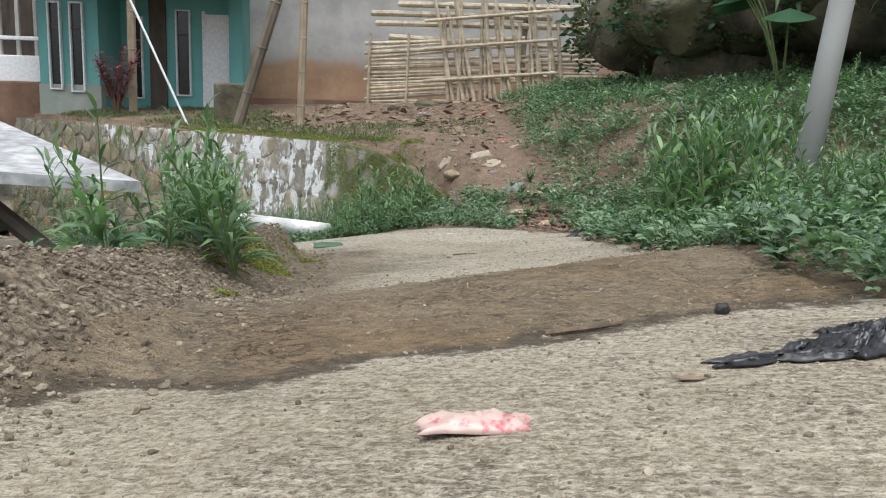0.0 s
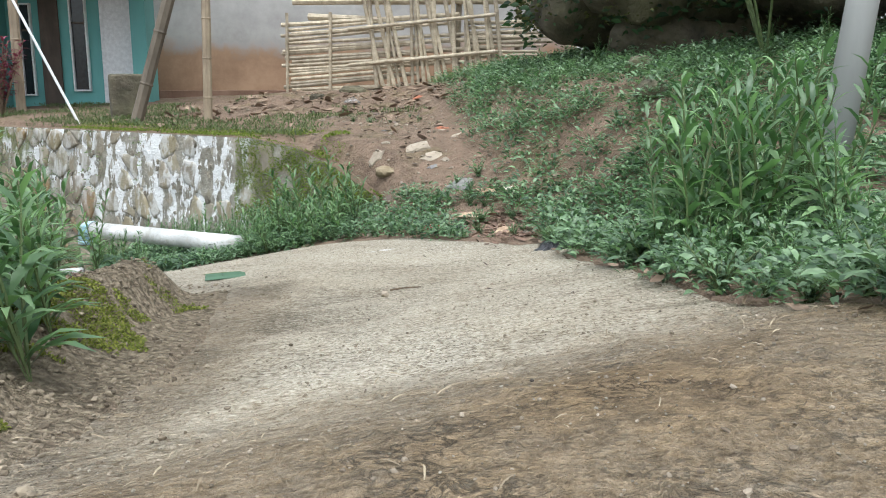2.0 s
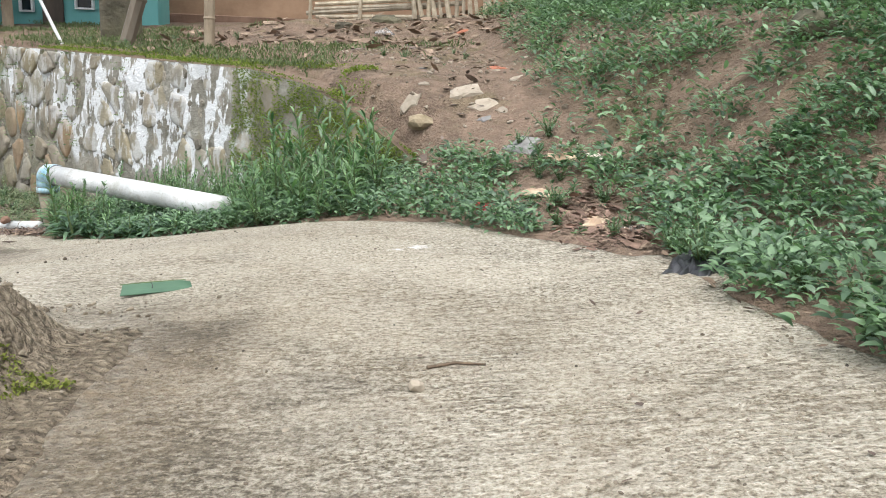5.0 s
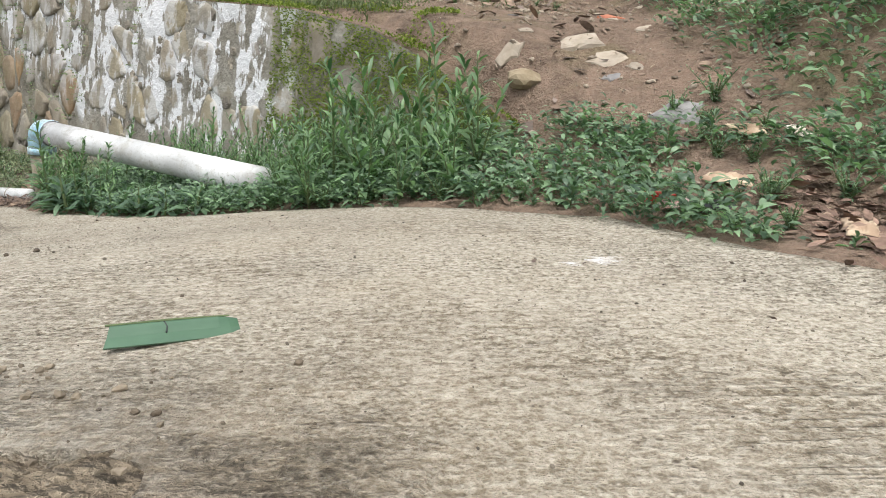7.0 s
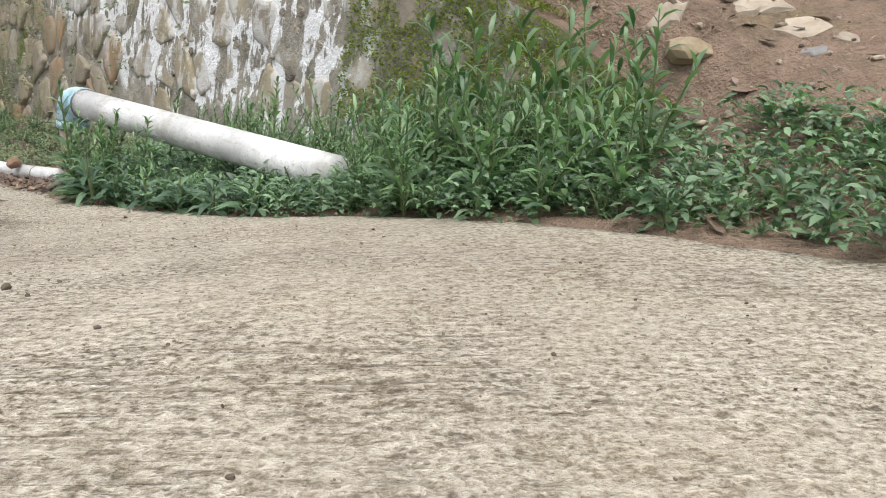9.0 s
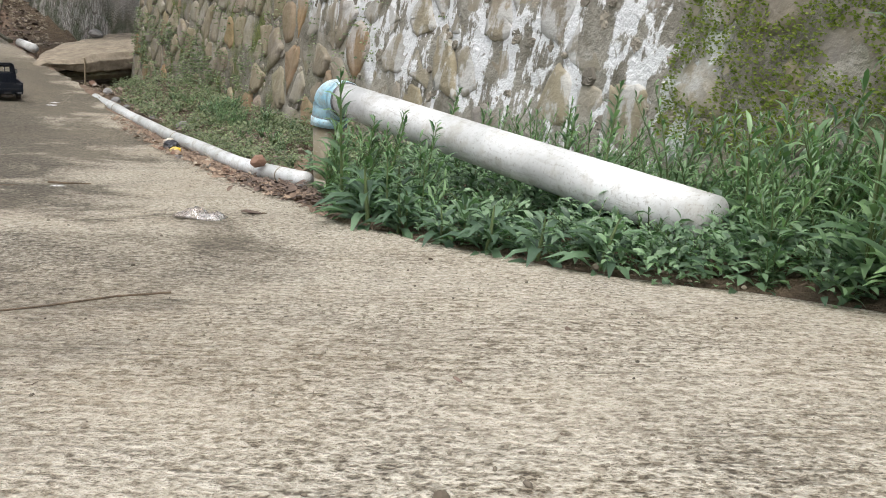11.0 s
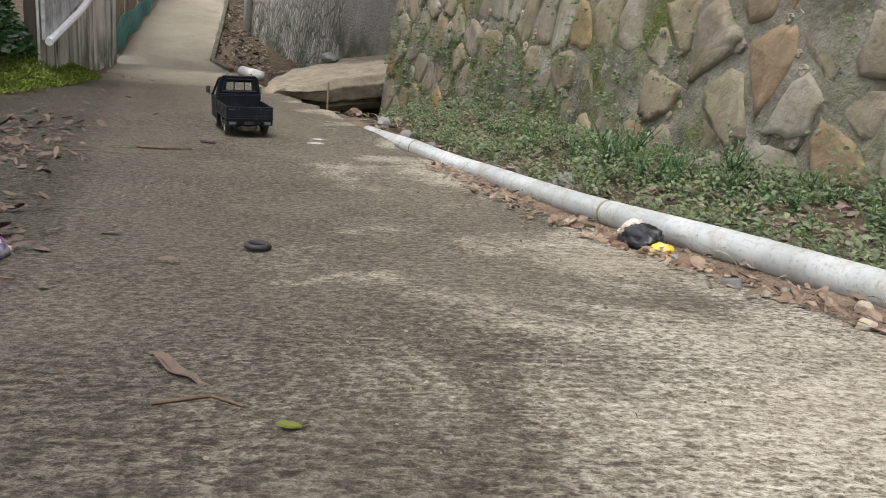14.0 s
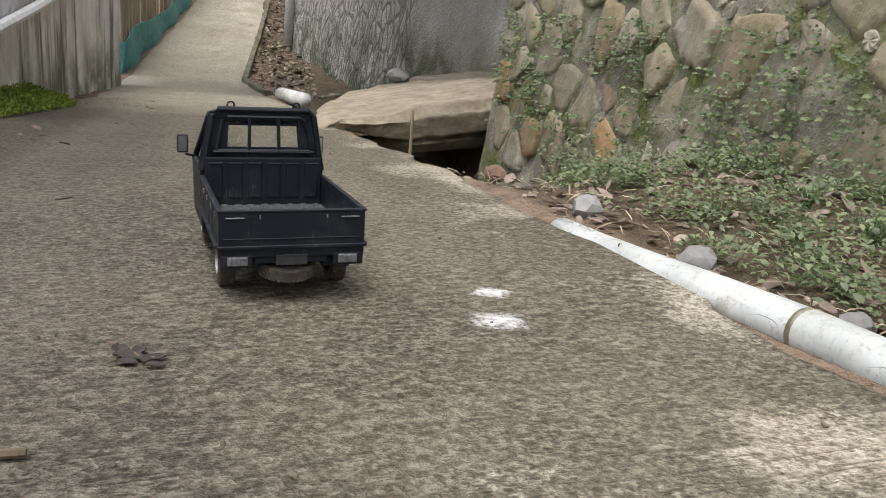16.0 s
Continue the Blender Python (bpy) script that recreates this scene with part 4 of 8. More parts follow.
    for s in (-1, 1):
        bm = bmesh.new()
        tube(bm, bent([(s * .40 - .04, 1.215, 1.80), (s * .40 - .04, 1.215, 1.89), (s * .40 + .04, 1.215, 1.89), (s * .40 + .04, 1.215, 1.80)], .035, 4), .012, 6)
        part("hook", bm, blk, e)
        bm = bmesh.new()
        box(bm, (s * .84 - .065, 2.18, 1.12), (s * .84 + .065, 2.235, 1.36), .02)
        tube(bm, [(s * .66, 2.3, 1.06), (s * .80, 2.21, 1.10)], .018, 6)
        mir = part("mirror", bm, blk, e)
        bm = bmesh.new()
        box(bm, (s * .84 - .05, 2.172, 1.14), (s * .84 + .05, 2.179, 1.34))
        part("mirror_glass", bm, MAT["mirror"], mir)
    bm = bmesh.new()
    box(bm, (-.41, 1.236, 1.34), (.41, 1.242, 1.67))
    ob = part("rear_window", bm, MAT["clear"], e, "clear plastic rear window")
    ob.visible_shadow = False
    bm = bmesh.new()
    bmesh.ops.create_grid(bm, x_segments=1, y_segments=1, size=.5, matrix=Matrix.Translation((0, 2.21, 1.38)) @ Matrix.Rotation(radians(57), 4, "X") @ Matrix.Diagonal((1.12, .80, 1, 1)))
    ob = part("windscreen", bm, MAT["clear"], e, "clear plastic windscreen")
    ob.visible_shadow = False
    bm = bmesh.new()
    box(bm, (-.58, 1.9, .95), (.58, 2.46, 1.03), .03)
    tube(bm, [(-.33 + .14 * math.cos(a * math.tau / 16), 1.86 - .05 * math.sin(a * math.tau / 16), 1.12 + .12 * math.sin(a * math.tau / 16)) for a in range(17)], .012, 6)
    part("dashboard", bm, MAT["rubber"], e)
    for x in (-.3, .3):
        bm = bmesh.new()
        box(bm, (x - .22, 1.45, .60), (x + .22, 1.85, .74), .04)
        box(bm, (x - .22, 1.36, .70), (x + .22, 1.46, 1.14), .04)
        part("seat", bm, MAT["rubber"], e)
    taper_cab(e)


def taper_cab(e):
    for ob in e.children_recursive:
        if ob.type == "MESH":
            for v in ob.data.vertices:
                if v.co.z > 1.0 and v.co.y > 1.0 and abs(v.co.x) < .72:
                    v.co.x *= 1.03 - .10 * (v.co.z - 1.0) / .8
                if v.co.z > 1.66 and v.co.y > 1.3:
                    v.co.z -= .09 * (v.co.y - 1.3) / .7


def build_wheel(parent, name, m, r, width):
    tyre = [(-.5, .60), (-.5, .88), (-.42, .97), (-.2, 1.0), (.2, 1.0), (.42, .97), (.5, .88), (.5, .60)]
    rim = [(.30, .62), (.46, .60), (.48, .56), (.30, .50), (.24, .30), (.34, .16), (.34, 0.001)]

    def lathe(profile, n):
        bm = bmesh.new()
        rings = []
        for k in range(n):
            a = k * math.tau / n
            rings.append([bm.verts.new(m @ Vector((w * width, q * r * math.cos(a), q * r * math.sin(a)))) for w, q in profile])
        for k in range(n):
            a, b = rings[k], rings[(k + 1) % n]
            for i in range(len(profile) - 1):
                bm.faces.new((a[i], a[i + 1], b[i + 1], b[i]))
        return bm
    bm = lathe(tyre + [(-.5, .60)], 36)
    # tread blocks
    for k in range(36):
        a = k * math.tau / 36
        for w in (-.28, 0, .28):
            rot = m @ Matrix.Rotation(a + w, 4, "X")
            bmesh.ops.create_cube(bm, size=1, matrix=rot @ Matrix.Translation((w * width, r * 1.0, 0)) @ Matrix.Diagonal((width * .2, r * .045, r * .11, 1)))
    w = part(name, bm, MAT["tyre"], parent, "worn rubber tyre caked with mud")
    bm = lathe(rim, 28)
    for k in range(10):
        a = k * math.tau / 10
        bmesh.ops.create_cube(bm, size=1, matrix=m @ Matrix.Rotation(a, 4, "X") @ Matrix.Translation((.31 * width, r * .42, 0)) @ Matrix.Diagonal((width * .12, r * .14, r * .1, 1)))
    part("rim", bm, MAT["chrome"], w, "silver wheel rim")
    return w


# ---- slab bridge, pole, bamboo and houses ----
def build_slab():
    e = thing("slab_bridge", pose(*xy(11.5, 3.3), -1.42), "thick worn concrete slab laid over the ditch", "slab")
    inv = e.matrix_world.inverted()
    bm = bmesh.new()
    edge = [(10.95, 2.80), (11.22, 2.98), (11.32, 3.3), (11.30, 3.76), (11.6, 4.2), (12.4, 4.33), (13.0, 4.17), (13.1, 3.8), (12.8, 3.3), (12.0, 2.98)]
    top, mid, low = [], [], []
    for u, w in edge:
        x, y = xy(u, w)
        z = -1.485 + .175 * (w - 2.9) - .05 * (u - 11.3)
        cx, cy = xy(12.0, 3.5)
        th = .045 + .10 * smooth(2.9, 3.4, w)
        top.append(bm.verts.new(inv @ Vector((x + (cx - x) * .05, y + (cy - y) * .05, z))))
        mid.append(bm.verts.new(inv @ Vector((x, y, z - th * .35))))
        low.append(bm.verts.new(inv @ Vector((x + (cx - x) * .06, y + (cy - y) * .06, z - th))))
    for a, b in ((top, mid), (mid, low)):
        for i in range(len(edge)):
            j = (i + 1) % len(edge)
            bm.faces.new((a[i], a[j], b[j], b[i]))
    bm.faces.new(top)
    bm.faces.new(low)
    bmesh.ops.triangulate(bm, faces=bm.faces[:])
    bmesh.ops.subdivide_edges(bm, edges=bm.edges[:], cuts=7, use_grid_fill=True)
    for v in bm.verts:
        v.co += Vector([noise.noise(v.co * 3 + Vector((9 * k, 3, 1))) * .026 + noise.noise(v.co * 13 + Vector((5 * k, 3, 1))) * .010 for k in range(3)])
    part("slab", bm, MAT["slab"], e, "", True)
    # dark rough bar below the slab's near edge
    bm = bmesh.new()
    tube(bm, [inv @ Vector((*xy(u, w), -1.60 - .05 * (u - 11) + .12 * (w - 3))) for u, w in ((11.45, 3.08), (11.42, 3.4), (11.46, 3.70))], [.05, .06, .06], 7, True, .25, 3)
    part("bearing_stone", bm, MAT["rock"], e, "dark edge under the slab")


def bamboo(bm, a, b, r, seed=0, joints=True):
    a, b = Vector(a), Vector(b)
    L = (b - a).length
    n = max(2, round(L / (r * 9))) if joints else 2
    pts, rad = [], []
    for i in range(n + 1):
        t = i / n
        p = a + (b - a) * t
        if joints and 0 < i < n:
            d = (b - a).normalized() * r * .25
            pts += [p - d, p, p + d]
            rad += [r * .97, r * 1.1, r * .97]
        else:
            pts.append(p)
            rad.append(r)
    tube(bm, pts, rad, 8, True, .04, seed)


def build_poles():
    e = thing("utility_pole", pose(1.43, 3.42, ground_z(1.43, 3.42)), "leaning pale grey concrete utility pole at the bank", "pole")
    bm = bmesh.new()
    tube(bm, [(0, 0, -.2), (.10, .02, .6), (.42, .08, 3.2), (.75, .12, 6.0)], [.050, .048, .044, .040], 28)
    part("shaft", bm, MAT["pole"], e, "", True)
    for nm, x, y, top, r, lab in (("bamboo_pole", -1.90, 7.80, (.62, .1, 1.9), .050, "thick leaning bamboo pole set in the terrace"),
                                  ("bamboo_pole", -1.235, 7.40, (.06, .05, 2.2), .034, "straight upright bamboo pole on the terrace"),
                                  ("bamboo_pole", -3.57, 9.9, (0.02, 0, 2.4), .05, "upright bamboo pole beside the red shrub"),
                                  ("white_stake", -2.40, 8.2, (-.62, .05, 1.25), .012, "thin white stake leaning against a bamboo pole")):
        z = ground_z(x, y)
        ob = thing(nm, pose(x, y, z), lab, "pole")
        bm = bmesh.new()
        bamboo(bm, (0, 0, -.1), top, r, 3)
        part("culm", bm, MAT["white_paint"] if nm == "white_stake" else MAT["dark_culm"] if lab.startswith("thick") else MAT["pole_bamboo"], ob)


def build_bamboo_fence():
    a, b = Vector((-.80, 9.15, 0)), Vector((1.55, 8.55, 0))
    d = (b - a).normalized()
    z0 = .12
    e = thing("bamboo_fence", pose(a.x, a.y, z0), "pale split-bamboo fence of stacked and crossed slats", "fence")
    rng = random.Random(4)
    back = Vector((-d.y, d.x, 0))

    def slat(p, q, w, name="slat"):
        bm = bmesh.new()
        bamboo(bm, p, q, w, rng.random(), True)
        part(name, bm, MAT["bamboo"], e)
    # stacked horizontal splits, left and right
    for i in range(20):
        z = .03 + i * .033
        s0 = rng.uniform(-.06, .05)
        L = rng.uniform(.95, 2.35)
        slat(d * s0 + Vector((0, 0, z + rng.uniform(-.01, .01) - .02)), d * (s0 + L) + Vector((0, 0, z + .06 + rng.uniform(-.015, .015))), rng.uniform(.014, .020))
    for i in range(9):
        z = .30 + i * .042
        slat(d * 1.7 + Vector((0, 0, z)), d * (2.4 + rng.uniform(-.05, .1)) + Vector((0, 0, z + rng.uniform(-.01, .01))), rng.uniform(.012, .019))
    # crossed lattice in front
    for i in range(22):
        s = .78 + i * .056
        lean = rng.uniform(-.26, .02)
        slat(d * (s + .1) - back * .05 + Vector((0, 0, .02 + rng.uniform(0, .06))), d * (s + .1 + lean) - back * .02 + Vector((0, 0, rng.uniform(.85, 1.15))), rng.uniform(.014, .021))
    for z in (.30, .62, .90):
        slat(d * .62 - back * .08 + Vector((0, 0, z - .03)), d * 1.98 - back * .08 + Vector((0, 0, z + .08)), .017)
    for s in (.0, .42):
        slat(d * s - back * .03, d * (s + .02) - back * .03 + Vector((0, 0, .75)), .015)
    # rails above
    for z, s0, s1 in ((.86, .05, 2.75), (.96, .0, 1.9), (.72, .2, .9), (1.05, .3, 2.2)):
        slat(d * s0 + back * .06 + Vector((0, 0, z)), d * s1 + back * .06 + Vector((0, 0, z - .04)), .032, "rail")
    for s in (1.6, 2.15, 2.6):
        slat(d * s + back * .1 + Vector((0, 0, .0)), d * (s + .05) + back * .1 + Vector((0, 0, 1.6)), .028, "post")


def window(parent, x, z, wd, ht, y):
    bm = bmesh.new()
    f = .017
    for lo, hi in (((x, y - .04, z), (x + f, y + .03, z + ht)), ((x + wd - f, y - .04, z), (x + wd, y + .03, z + ht)),
                   ((x + f, y - .04, z), (x + wd - f, y + .03, z + f)), ((x + f, y - .04, z + ht - f), (x + wd - f, y + .03, z + ht))):
        box(bm, lo, hi, .004, 1)
    w = part("window", bm, MAT["white_paint"], parent, "white window frame")
    bm = bmesh.new()
    box(bm, (x + f, y - .005, z + f), (x + wd - f, y + .01, z + ht * .7))
    part("pane", bm, MAT["glass_dark"], w, "dark glass pane")
    bm = bmesh.new()
    box(bm, (x + f, y - .02, z + ht * .7), (x + wd - f, y + .02, z + ht * .7 + .02))
    part("transom", bm, MAT["dark_wood"], w)
    bm = bmesh.new()
    box(bm, (x + f, y - .005, z + ht * .7 + .02), (x + wd - f, y + .01, z + ht - f))
    part("pane", bm, MAT["glass_dark"], w, "dark glass pane")


def build_house():
    # teal house behind the terrace
    e = thing("teal_house", pose(-4.95, 10.6, -.02) @ Matrix.Scale(1.22, 4), "turquoise painted village house with slit windows and a white door", "house")
    bm = bmesh.new()
    box(bm, (0, 0, .22), (.60, .12, 2.9))
    box(bm, (.48, .12, -.2), (.60, .62, 2.9))
    part("wall", bm, MAT["teal"], e)
    bm = bmesh.new()
    box(bm, (-.01, -.012, -.4), (.61, .11, .225))
    part("plinth", bm, MAT["teal_base"], e, "stained grey-green plinth")
    window(e, .11, .17, .13, .86, -.005)
    window(e, .325, .15, .14, .88, -.005)
    bm = bmesh.new()
    box(bm, (.60, .60, -.4), (1.94, .75, 2.9))
    part("wall", bm, MAT["teal"], e)
    bm = bmesh.new()
    box(bm, (1.80, .40, -.3), (1.94, .60, 2.9))
    part("wall", bm, MAT["teal"], e)
    window(e, .72, .10, .12, .86, .595)
    window(e, 1.19, .14, .16, .90, .595)
    bm = bmesh.new()
    box(bm, (.91, .57, -.1), (1.09, .59, 1.15), .004, 1)
    part("door", bm, MAT["dark_wood"], e, "dark brown door standing in shade")
    bm = bmesh.new()
    box(bm, (1.50, .57, .02), (1.78, .59, 1.00), .006, 1)
    box(bm, (1.47, .575, .0), (1.50, .598, 1.03), .003, 1)
    part("door", bm, MAT["white_paint"], e, "white painted door")
    # roof out of view, added low so that it darkens the recess walls
    bm = bmesh.new()
    box(bm, (-.4, -.75, 1.30), (2.3, .74, 1.36))
    part("roof", bm, MAT["dark_wood"], e, "unseen porch roof set low to shade the walls")
    # grey plastered house
    g = thing("plaster_house", pose(-2.35, 12.2, .05, 0, 0, -4) @ Matrix.Scale(1.13, 4), "grey rendered house wall splashed brown with mud", "house")
    bm = bmesh.new()
    box(bm, (-.9, 0, -.3), (4.4, .15, 2.9))
    part("wall", bm, MAT["render"], g)
    bm = bmesh.new()
    box(bm, (-.9, -.03, -.35), (4.4, -.003, .10), .008, 1)
    part("plinth", bm, MAT["redstone"], g, "mud-brown plinth")
    bm = bmesh.new()
    box(bm, (-.3, -.6, 2.9), (4.7, 1.2, 2.98))
    part("roof", bm, MAT["dark_wood"], g)
    # neighbour with a balcony rail, far left
    n = thing("neighbour_house", pose(-6.6, 11.4, -.1, 0, 0, 6), "old neighbouring house with wooden balusters over a cracked plinth", "house")
    bm = bmesh.new()
    box(bm, (-2.4, .3, -.2), (1.45, .45, 2.9))
    part("wall", bm, MAT["dark_wood"], n)
    bm = bmesh.new()
    box(bm, (-2.4, 0, .38), (1.45, .32, .72), .01)
    part("parapet", bm, MAT["white_paint"], n, "off-white low wall")
    bm = bmesh.new()
    box(bm, (-2.4, -.1, -.5), (1.45, .3, .38), .02)
    part("plinth", bm, MAT["redstone"], n, "crumbling red earth plinth")
    for i in range(16):
        bm = bmesh.new()
        x = -2.3 + i * .23
        box(bm, (x, .05, .72), (x + .05, .10, 1.9), .006, 1)
        part("baluster", bm, MAT["render"], n)
    bm = bmesh.new()
    box(bm, (-2.4, .04, .92), (1.45, .11, .97), .006, 1)
    part("rail", bm, MAT["white_paint"], n)


def build_shed_board():
    e = thing("board_table", pose(-1.25, 2.75, ground_z(-1.25, 2.75)), "weathered grey-white boards on dark posts behind the bund", "bench")
    inv = e.matrix_world.inverted()
    bm = bmesh.new()
    c = [(-.93, 2.62, -.075), (-1.5, 2.35, -.02), (-2.6, 3.2, .10), (-1.9, 3.5, .10)]
    hi = [bm.verts.new(inv @ Vector(p)) for p in c]
    lo = [bm.verts.new(inv @ (Vector(p) - Vector((0, 0, .035)))) for p in c]
    bm.faces.new(hi)
    bm.faces.new(lo[::-1])
    for i in range(4):
        bm.faces.new((hi[i], lo[i], lo[(i + 1) % 4], hi[(i + 1) % 4]))
    part("board", bm, MAT["oldwhite"], e, "flaking white board")
    for p, q, r in (((-1.40, 2.50, -.75), (-1.40, 2.50, -.06), .055), ((-1.15, 2.60, -.35), (-1.5, 2.6, -.07), .03), ((-2.3, 3.2, -.8), (-2.3, 3.2, .03), .05)):
        bm = bmesh.new()
        tube(bm, [inv @ Vector(p), inv @ Vector(q)], r, 8)
        part("post", bm, MAT["dark_wood"], e)


# left side of the far lane
def build_far_left():
    e = thing("sheet_fence", pose(*xy(12.2, 1.85), lane(12.2)), "old grey cement-sheet fence streaked with black algae", "fence")
    inv = e.matrix_world.inverted()
    FW = lambda u: float(np.interp(u, (9.4, 11, 14.2), (1.30, 1.66, 1.88)))
    for k in range(4):
        us = [10.8 + .85 * k + .05 * i for i in range(18)]
        verts, faces = [], []
        for i, u in enumerate(us):
            w = FW(u) + .004 * math.sin(u * 30) + (.012 if k % 2 else 0)
            for z in (lane(u) - .15, lane(u) + .45, lane(u) + .92):
                for dw in (0, -.015):
                    x, y = xy(u, w + dw)
                    verts.append(inv @ Vector((x, y, z)))
        for i in range(len(us) - 1):
            a, b = i * 6, i * 6 + 6
            faces += [(a, b, b + 2, a + 2), (a + 2, b + 2, b + 4, a + 4), (a + 1, a + 3, b + 3, b + 1), (a + 3, a + 5, b + 5, b + 3), (a + 4, b + 4, b + 5, a + 5)]
        for q in (0, (len(us) - 1) * 6):
            faces += [(q, q + 1, q + 3, q + 2), (q + 2, q + 3, q + 5, q + 4)]
        mesh_ob("sheet", verts, faces, MAT["sheet"], e)
    # white board hung along the top, with a rail on its slanting foot
    def hung(u, h, out):
        return inv @ Vector((*xy(u, FW(u) + out), lane(u) + h))
    bm = bmesh.new()
    rim = [(10.75, .24), (12.6, .64), (12.6, .98), (10.75, .98)]
    f, k = [bm.verts.new(hung(u, h, .045)) for u, h in rim], [bm.verts.new(hung(u, h, .025)) for u, h in rim]
    bm.faces.new(f)
    bm.faces.new(k[::-1])
    for i in range(4):
        bm.faces.new((f[i], f[(i + 1) % 4], k[(i + 1) % 4], k[i]))
    part("board", bm, MAT["oldwhite"], e, "weathered white board")
    bm = bmesh.new()
    tube(bm, [hung(10.75, .23, .06), hung(11.6, .42, .06), hung(12.6, .63, .06)], .022, 8)
    part("rail", bm, MAT["white_paint"], e, "white painted rail")
    for u in (10.82, 12.6, 14.18):
        bm = bmesh.new()
        x, y = xy(u, FW(u) - .05)
        box(bm, (-.03, -.03, -.2), (.03, .03, .96), .005, 1, inv @ pose(x, y, lane(u), 0, 0, 45))
        part("post", bm, MAT["dark_wood"], e)
    # bamboo fence with a green net, further on
    f = thing("net_fence", pose(*xy(17, 1.9), lane(17)), "bamboo slat fence with a torn teal net along its foot", "fence")
    inv = f.matrix_world.inverted()
    rng = random.Random(8)
    for i in range(70):
        u = 15.0 + i * .14
        x, y = xy(u, lane_low(u) - .10 + rng.uniform(-.01, .01))
        bm = bmesh.new()
        z = lane(u)
        box(bm, (-.05, -.012, 0), (.05, .012, .95 + rng.uniform(-.1, .1)), .004, 1, inv @ pose(x, y, z, 0, 0, 135 + rng.uniform(-6, 6)))
        part("slat", bm, MAT["bamboo_old"], f)
    verts, faces = [], []
    for i in range(60):
        u = 14.95 + max(0, i - 4) * .15
        for j, h in enumerate((0, .13, .26 + .035 * math.sin(u * 2.1))):
            x, y = xy(u, lane_low(u) - .03 - .07 * max(0, 4 - i) + .02 * math.sin(u * 5 + j))
            verts.append(inv @ Vector((x, y, lane(u) + h)))
    for i in range(59):
        for j in range(2):
            a = i * 3 + j
            faces.append((a, a + 3, a + 4, a + 1))
    ob = mesh_ob("net", verts, faces, MAT["net"], f, "teal plastic net")
    so = ob.modifiers.new("thick", "SOLIDIFY")
    so.thickness = .006
    # white downspout on the far wall
    d = thing("downspout", pose(*xy(16.9, 3.34), lane(16.9)), "white PVC downspout on the far wall", "pipe")
    bm = bmesh.new()
    tube(bm, [(0, 0, .02), (.03, 0, 1.7)], .045, 16)
    part("pipe", bm, MAT["white_paint"], d, "", True)


def build_left_bank():
    """Dark overgrown bank wall before the sheet fence."""
    prof = ((1.50, -.12), (1.36, .10), (1.24, .28), (1.13, .42), (1.06, .70), (.98, .92), (.3, 1.0), (-1.0, .6))
    verts, faces, us = [], [], [7.9 + .12 * i for i in range(25)]
    for u in us:
        shift = float(np.interp(u, (7.9, 9.2, 10.8), (-.30, 0, .22)))
        for w, h in prof:
            x, y = xy(u, w + shift + .05 * noise.noise((u * 3, h * 3, 2)))
            verts.append((x, y, lane(u) + h * (.75 + .25 * smooth(7.9, 8.8, u)) + .04 * noise.noise((u * 2, w * 4, 9))))
    n = len(prof)
    for i in range(len(us) - 1):
        for j in range(n - 1):
            a = i * n + j
            faces.append((a, a + n, a + n + 1, a + 1))
    ob = mesh_ob("ground_bank", verts, faces, MAT["rock"], smooth_shade=True)
    tagged(ob, "dark damp earth bank overgrown with moss", "bank", kind="structure")


def build_gutter():
    """Dark kerb along the gutter and a white pipe stub that ends in it."""
    verts, faces = [], []
    us = [14.0 + .2 * i for i in range(40)]
    for u in us:
        for w, h in ((.005, -.12), (.005, .03), (.05, .03), (.05, -.16)):
            verts.append((*xy(u, lane_edge(u) + w + .012 * noise.noise((u * 2, 0, 3))), lane(u) + h + .008 * noise.noise((u * 3, 1, 3))))
    for i in range(len(us) - 1):
        for j in range(3):
            a = i * 4 + j
            faces.append((a, a + 4, a + 5, a + 1))
    faces += [(0, 1, 2, 3), tuple(len(verts) - 4 + j for j in (3, 2, 1, 0))]
    ob = mesh_ob("kerb", verts, faces, MAT["rock"])
    tagged(ob, "thin dark damp kerb beside the gutter", "kerb", kind="structure")
    p, q = Vector((*xy(12.75, 3.02), lane(12.75) + .04)), Vector((*xy(13.5, 2.96), lane(13.5) + .035))
    e = thing("pipe_stub", pose(*p), "short white PVC pipe lying at the slab's edge", "pipe")
    bm = bmesh.new()
    tube(bm, [Vector(), (q - p) * .5, q - p], .045, 16)
    part("pipe", bm, MAT["pvc_scuffed"], e, "", True)


# ---- further materials ----
def truck_paint():
    m, nt, b = material("scuffed_black_paint")
    tc = nt.nodes.new("ShaderNodeTexCoord").outputs["Object"]
    f = noise_fac(nt, tc, 3.0, 6, 0.7, 0.50, 0.72)
    sc = node(nt, "ShaderNodeMapping", Vector=tc)
    sc.inputs["Scale"].default_value = (60, 60, 5)
    g = noise_fac(nt, sc.outputs[0], 1.0, 4, 0.6, 0.60, 0.72)
    c = mix(nt, math_node(nt, "MULTIPLY", f, 0.5), (0.007, 0.009, 0.014), (0.032, 0.031, 0.031))
    c = mix(nt, math_node(nt, "MULTIPLY", math_node(nt, "MULTIPLY", g, f), 0.6), c, (0.25, 0.25, 0.26))
    nt.links.new(c, b.inputs["Base Color"])
    r = node(nt, "ShaderNodeMapRange", Value=f)
    r.inputs["To Min"].default_value, r.inputs["To Max"].default_value = 0.42, 0.75
    nt.links.new(r.outputs[0], b.inputs["Roughness"])
    b.inputs["Specular IOR Level"].default_value = 0.22
    return m


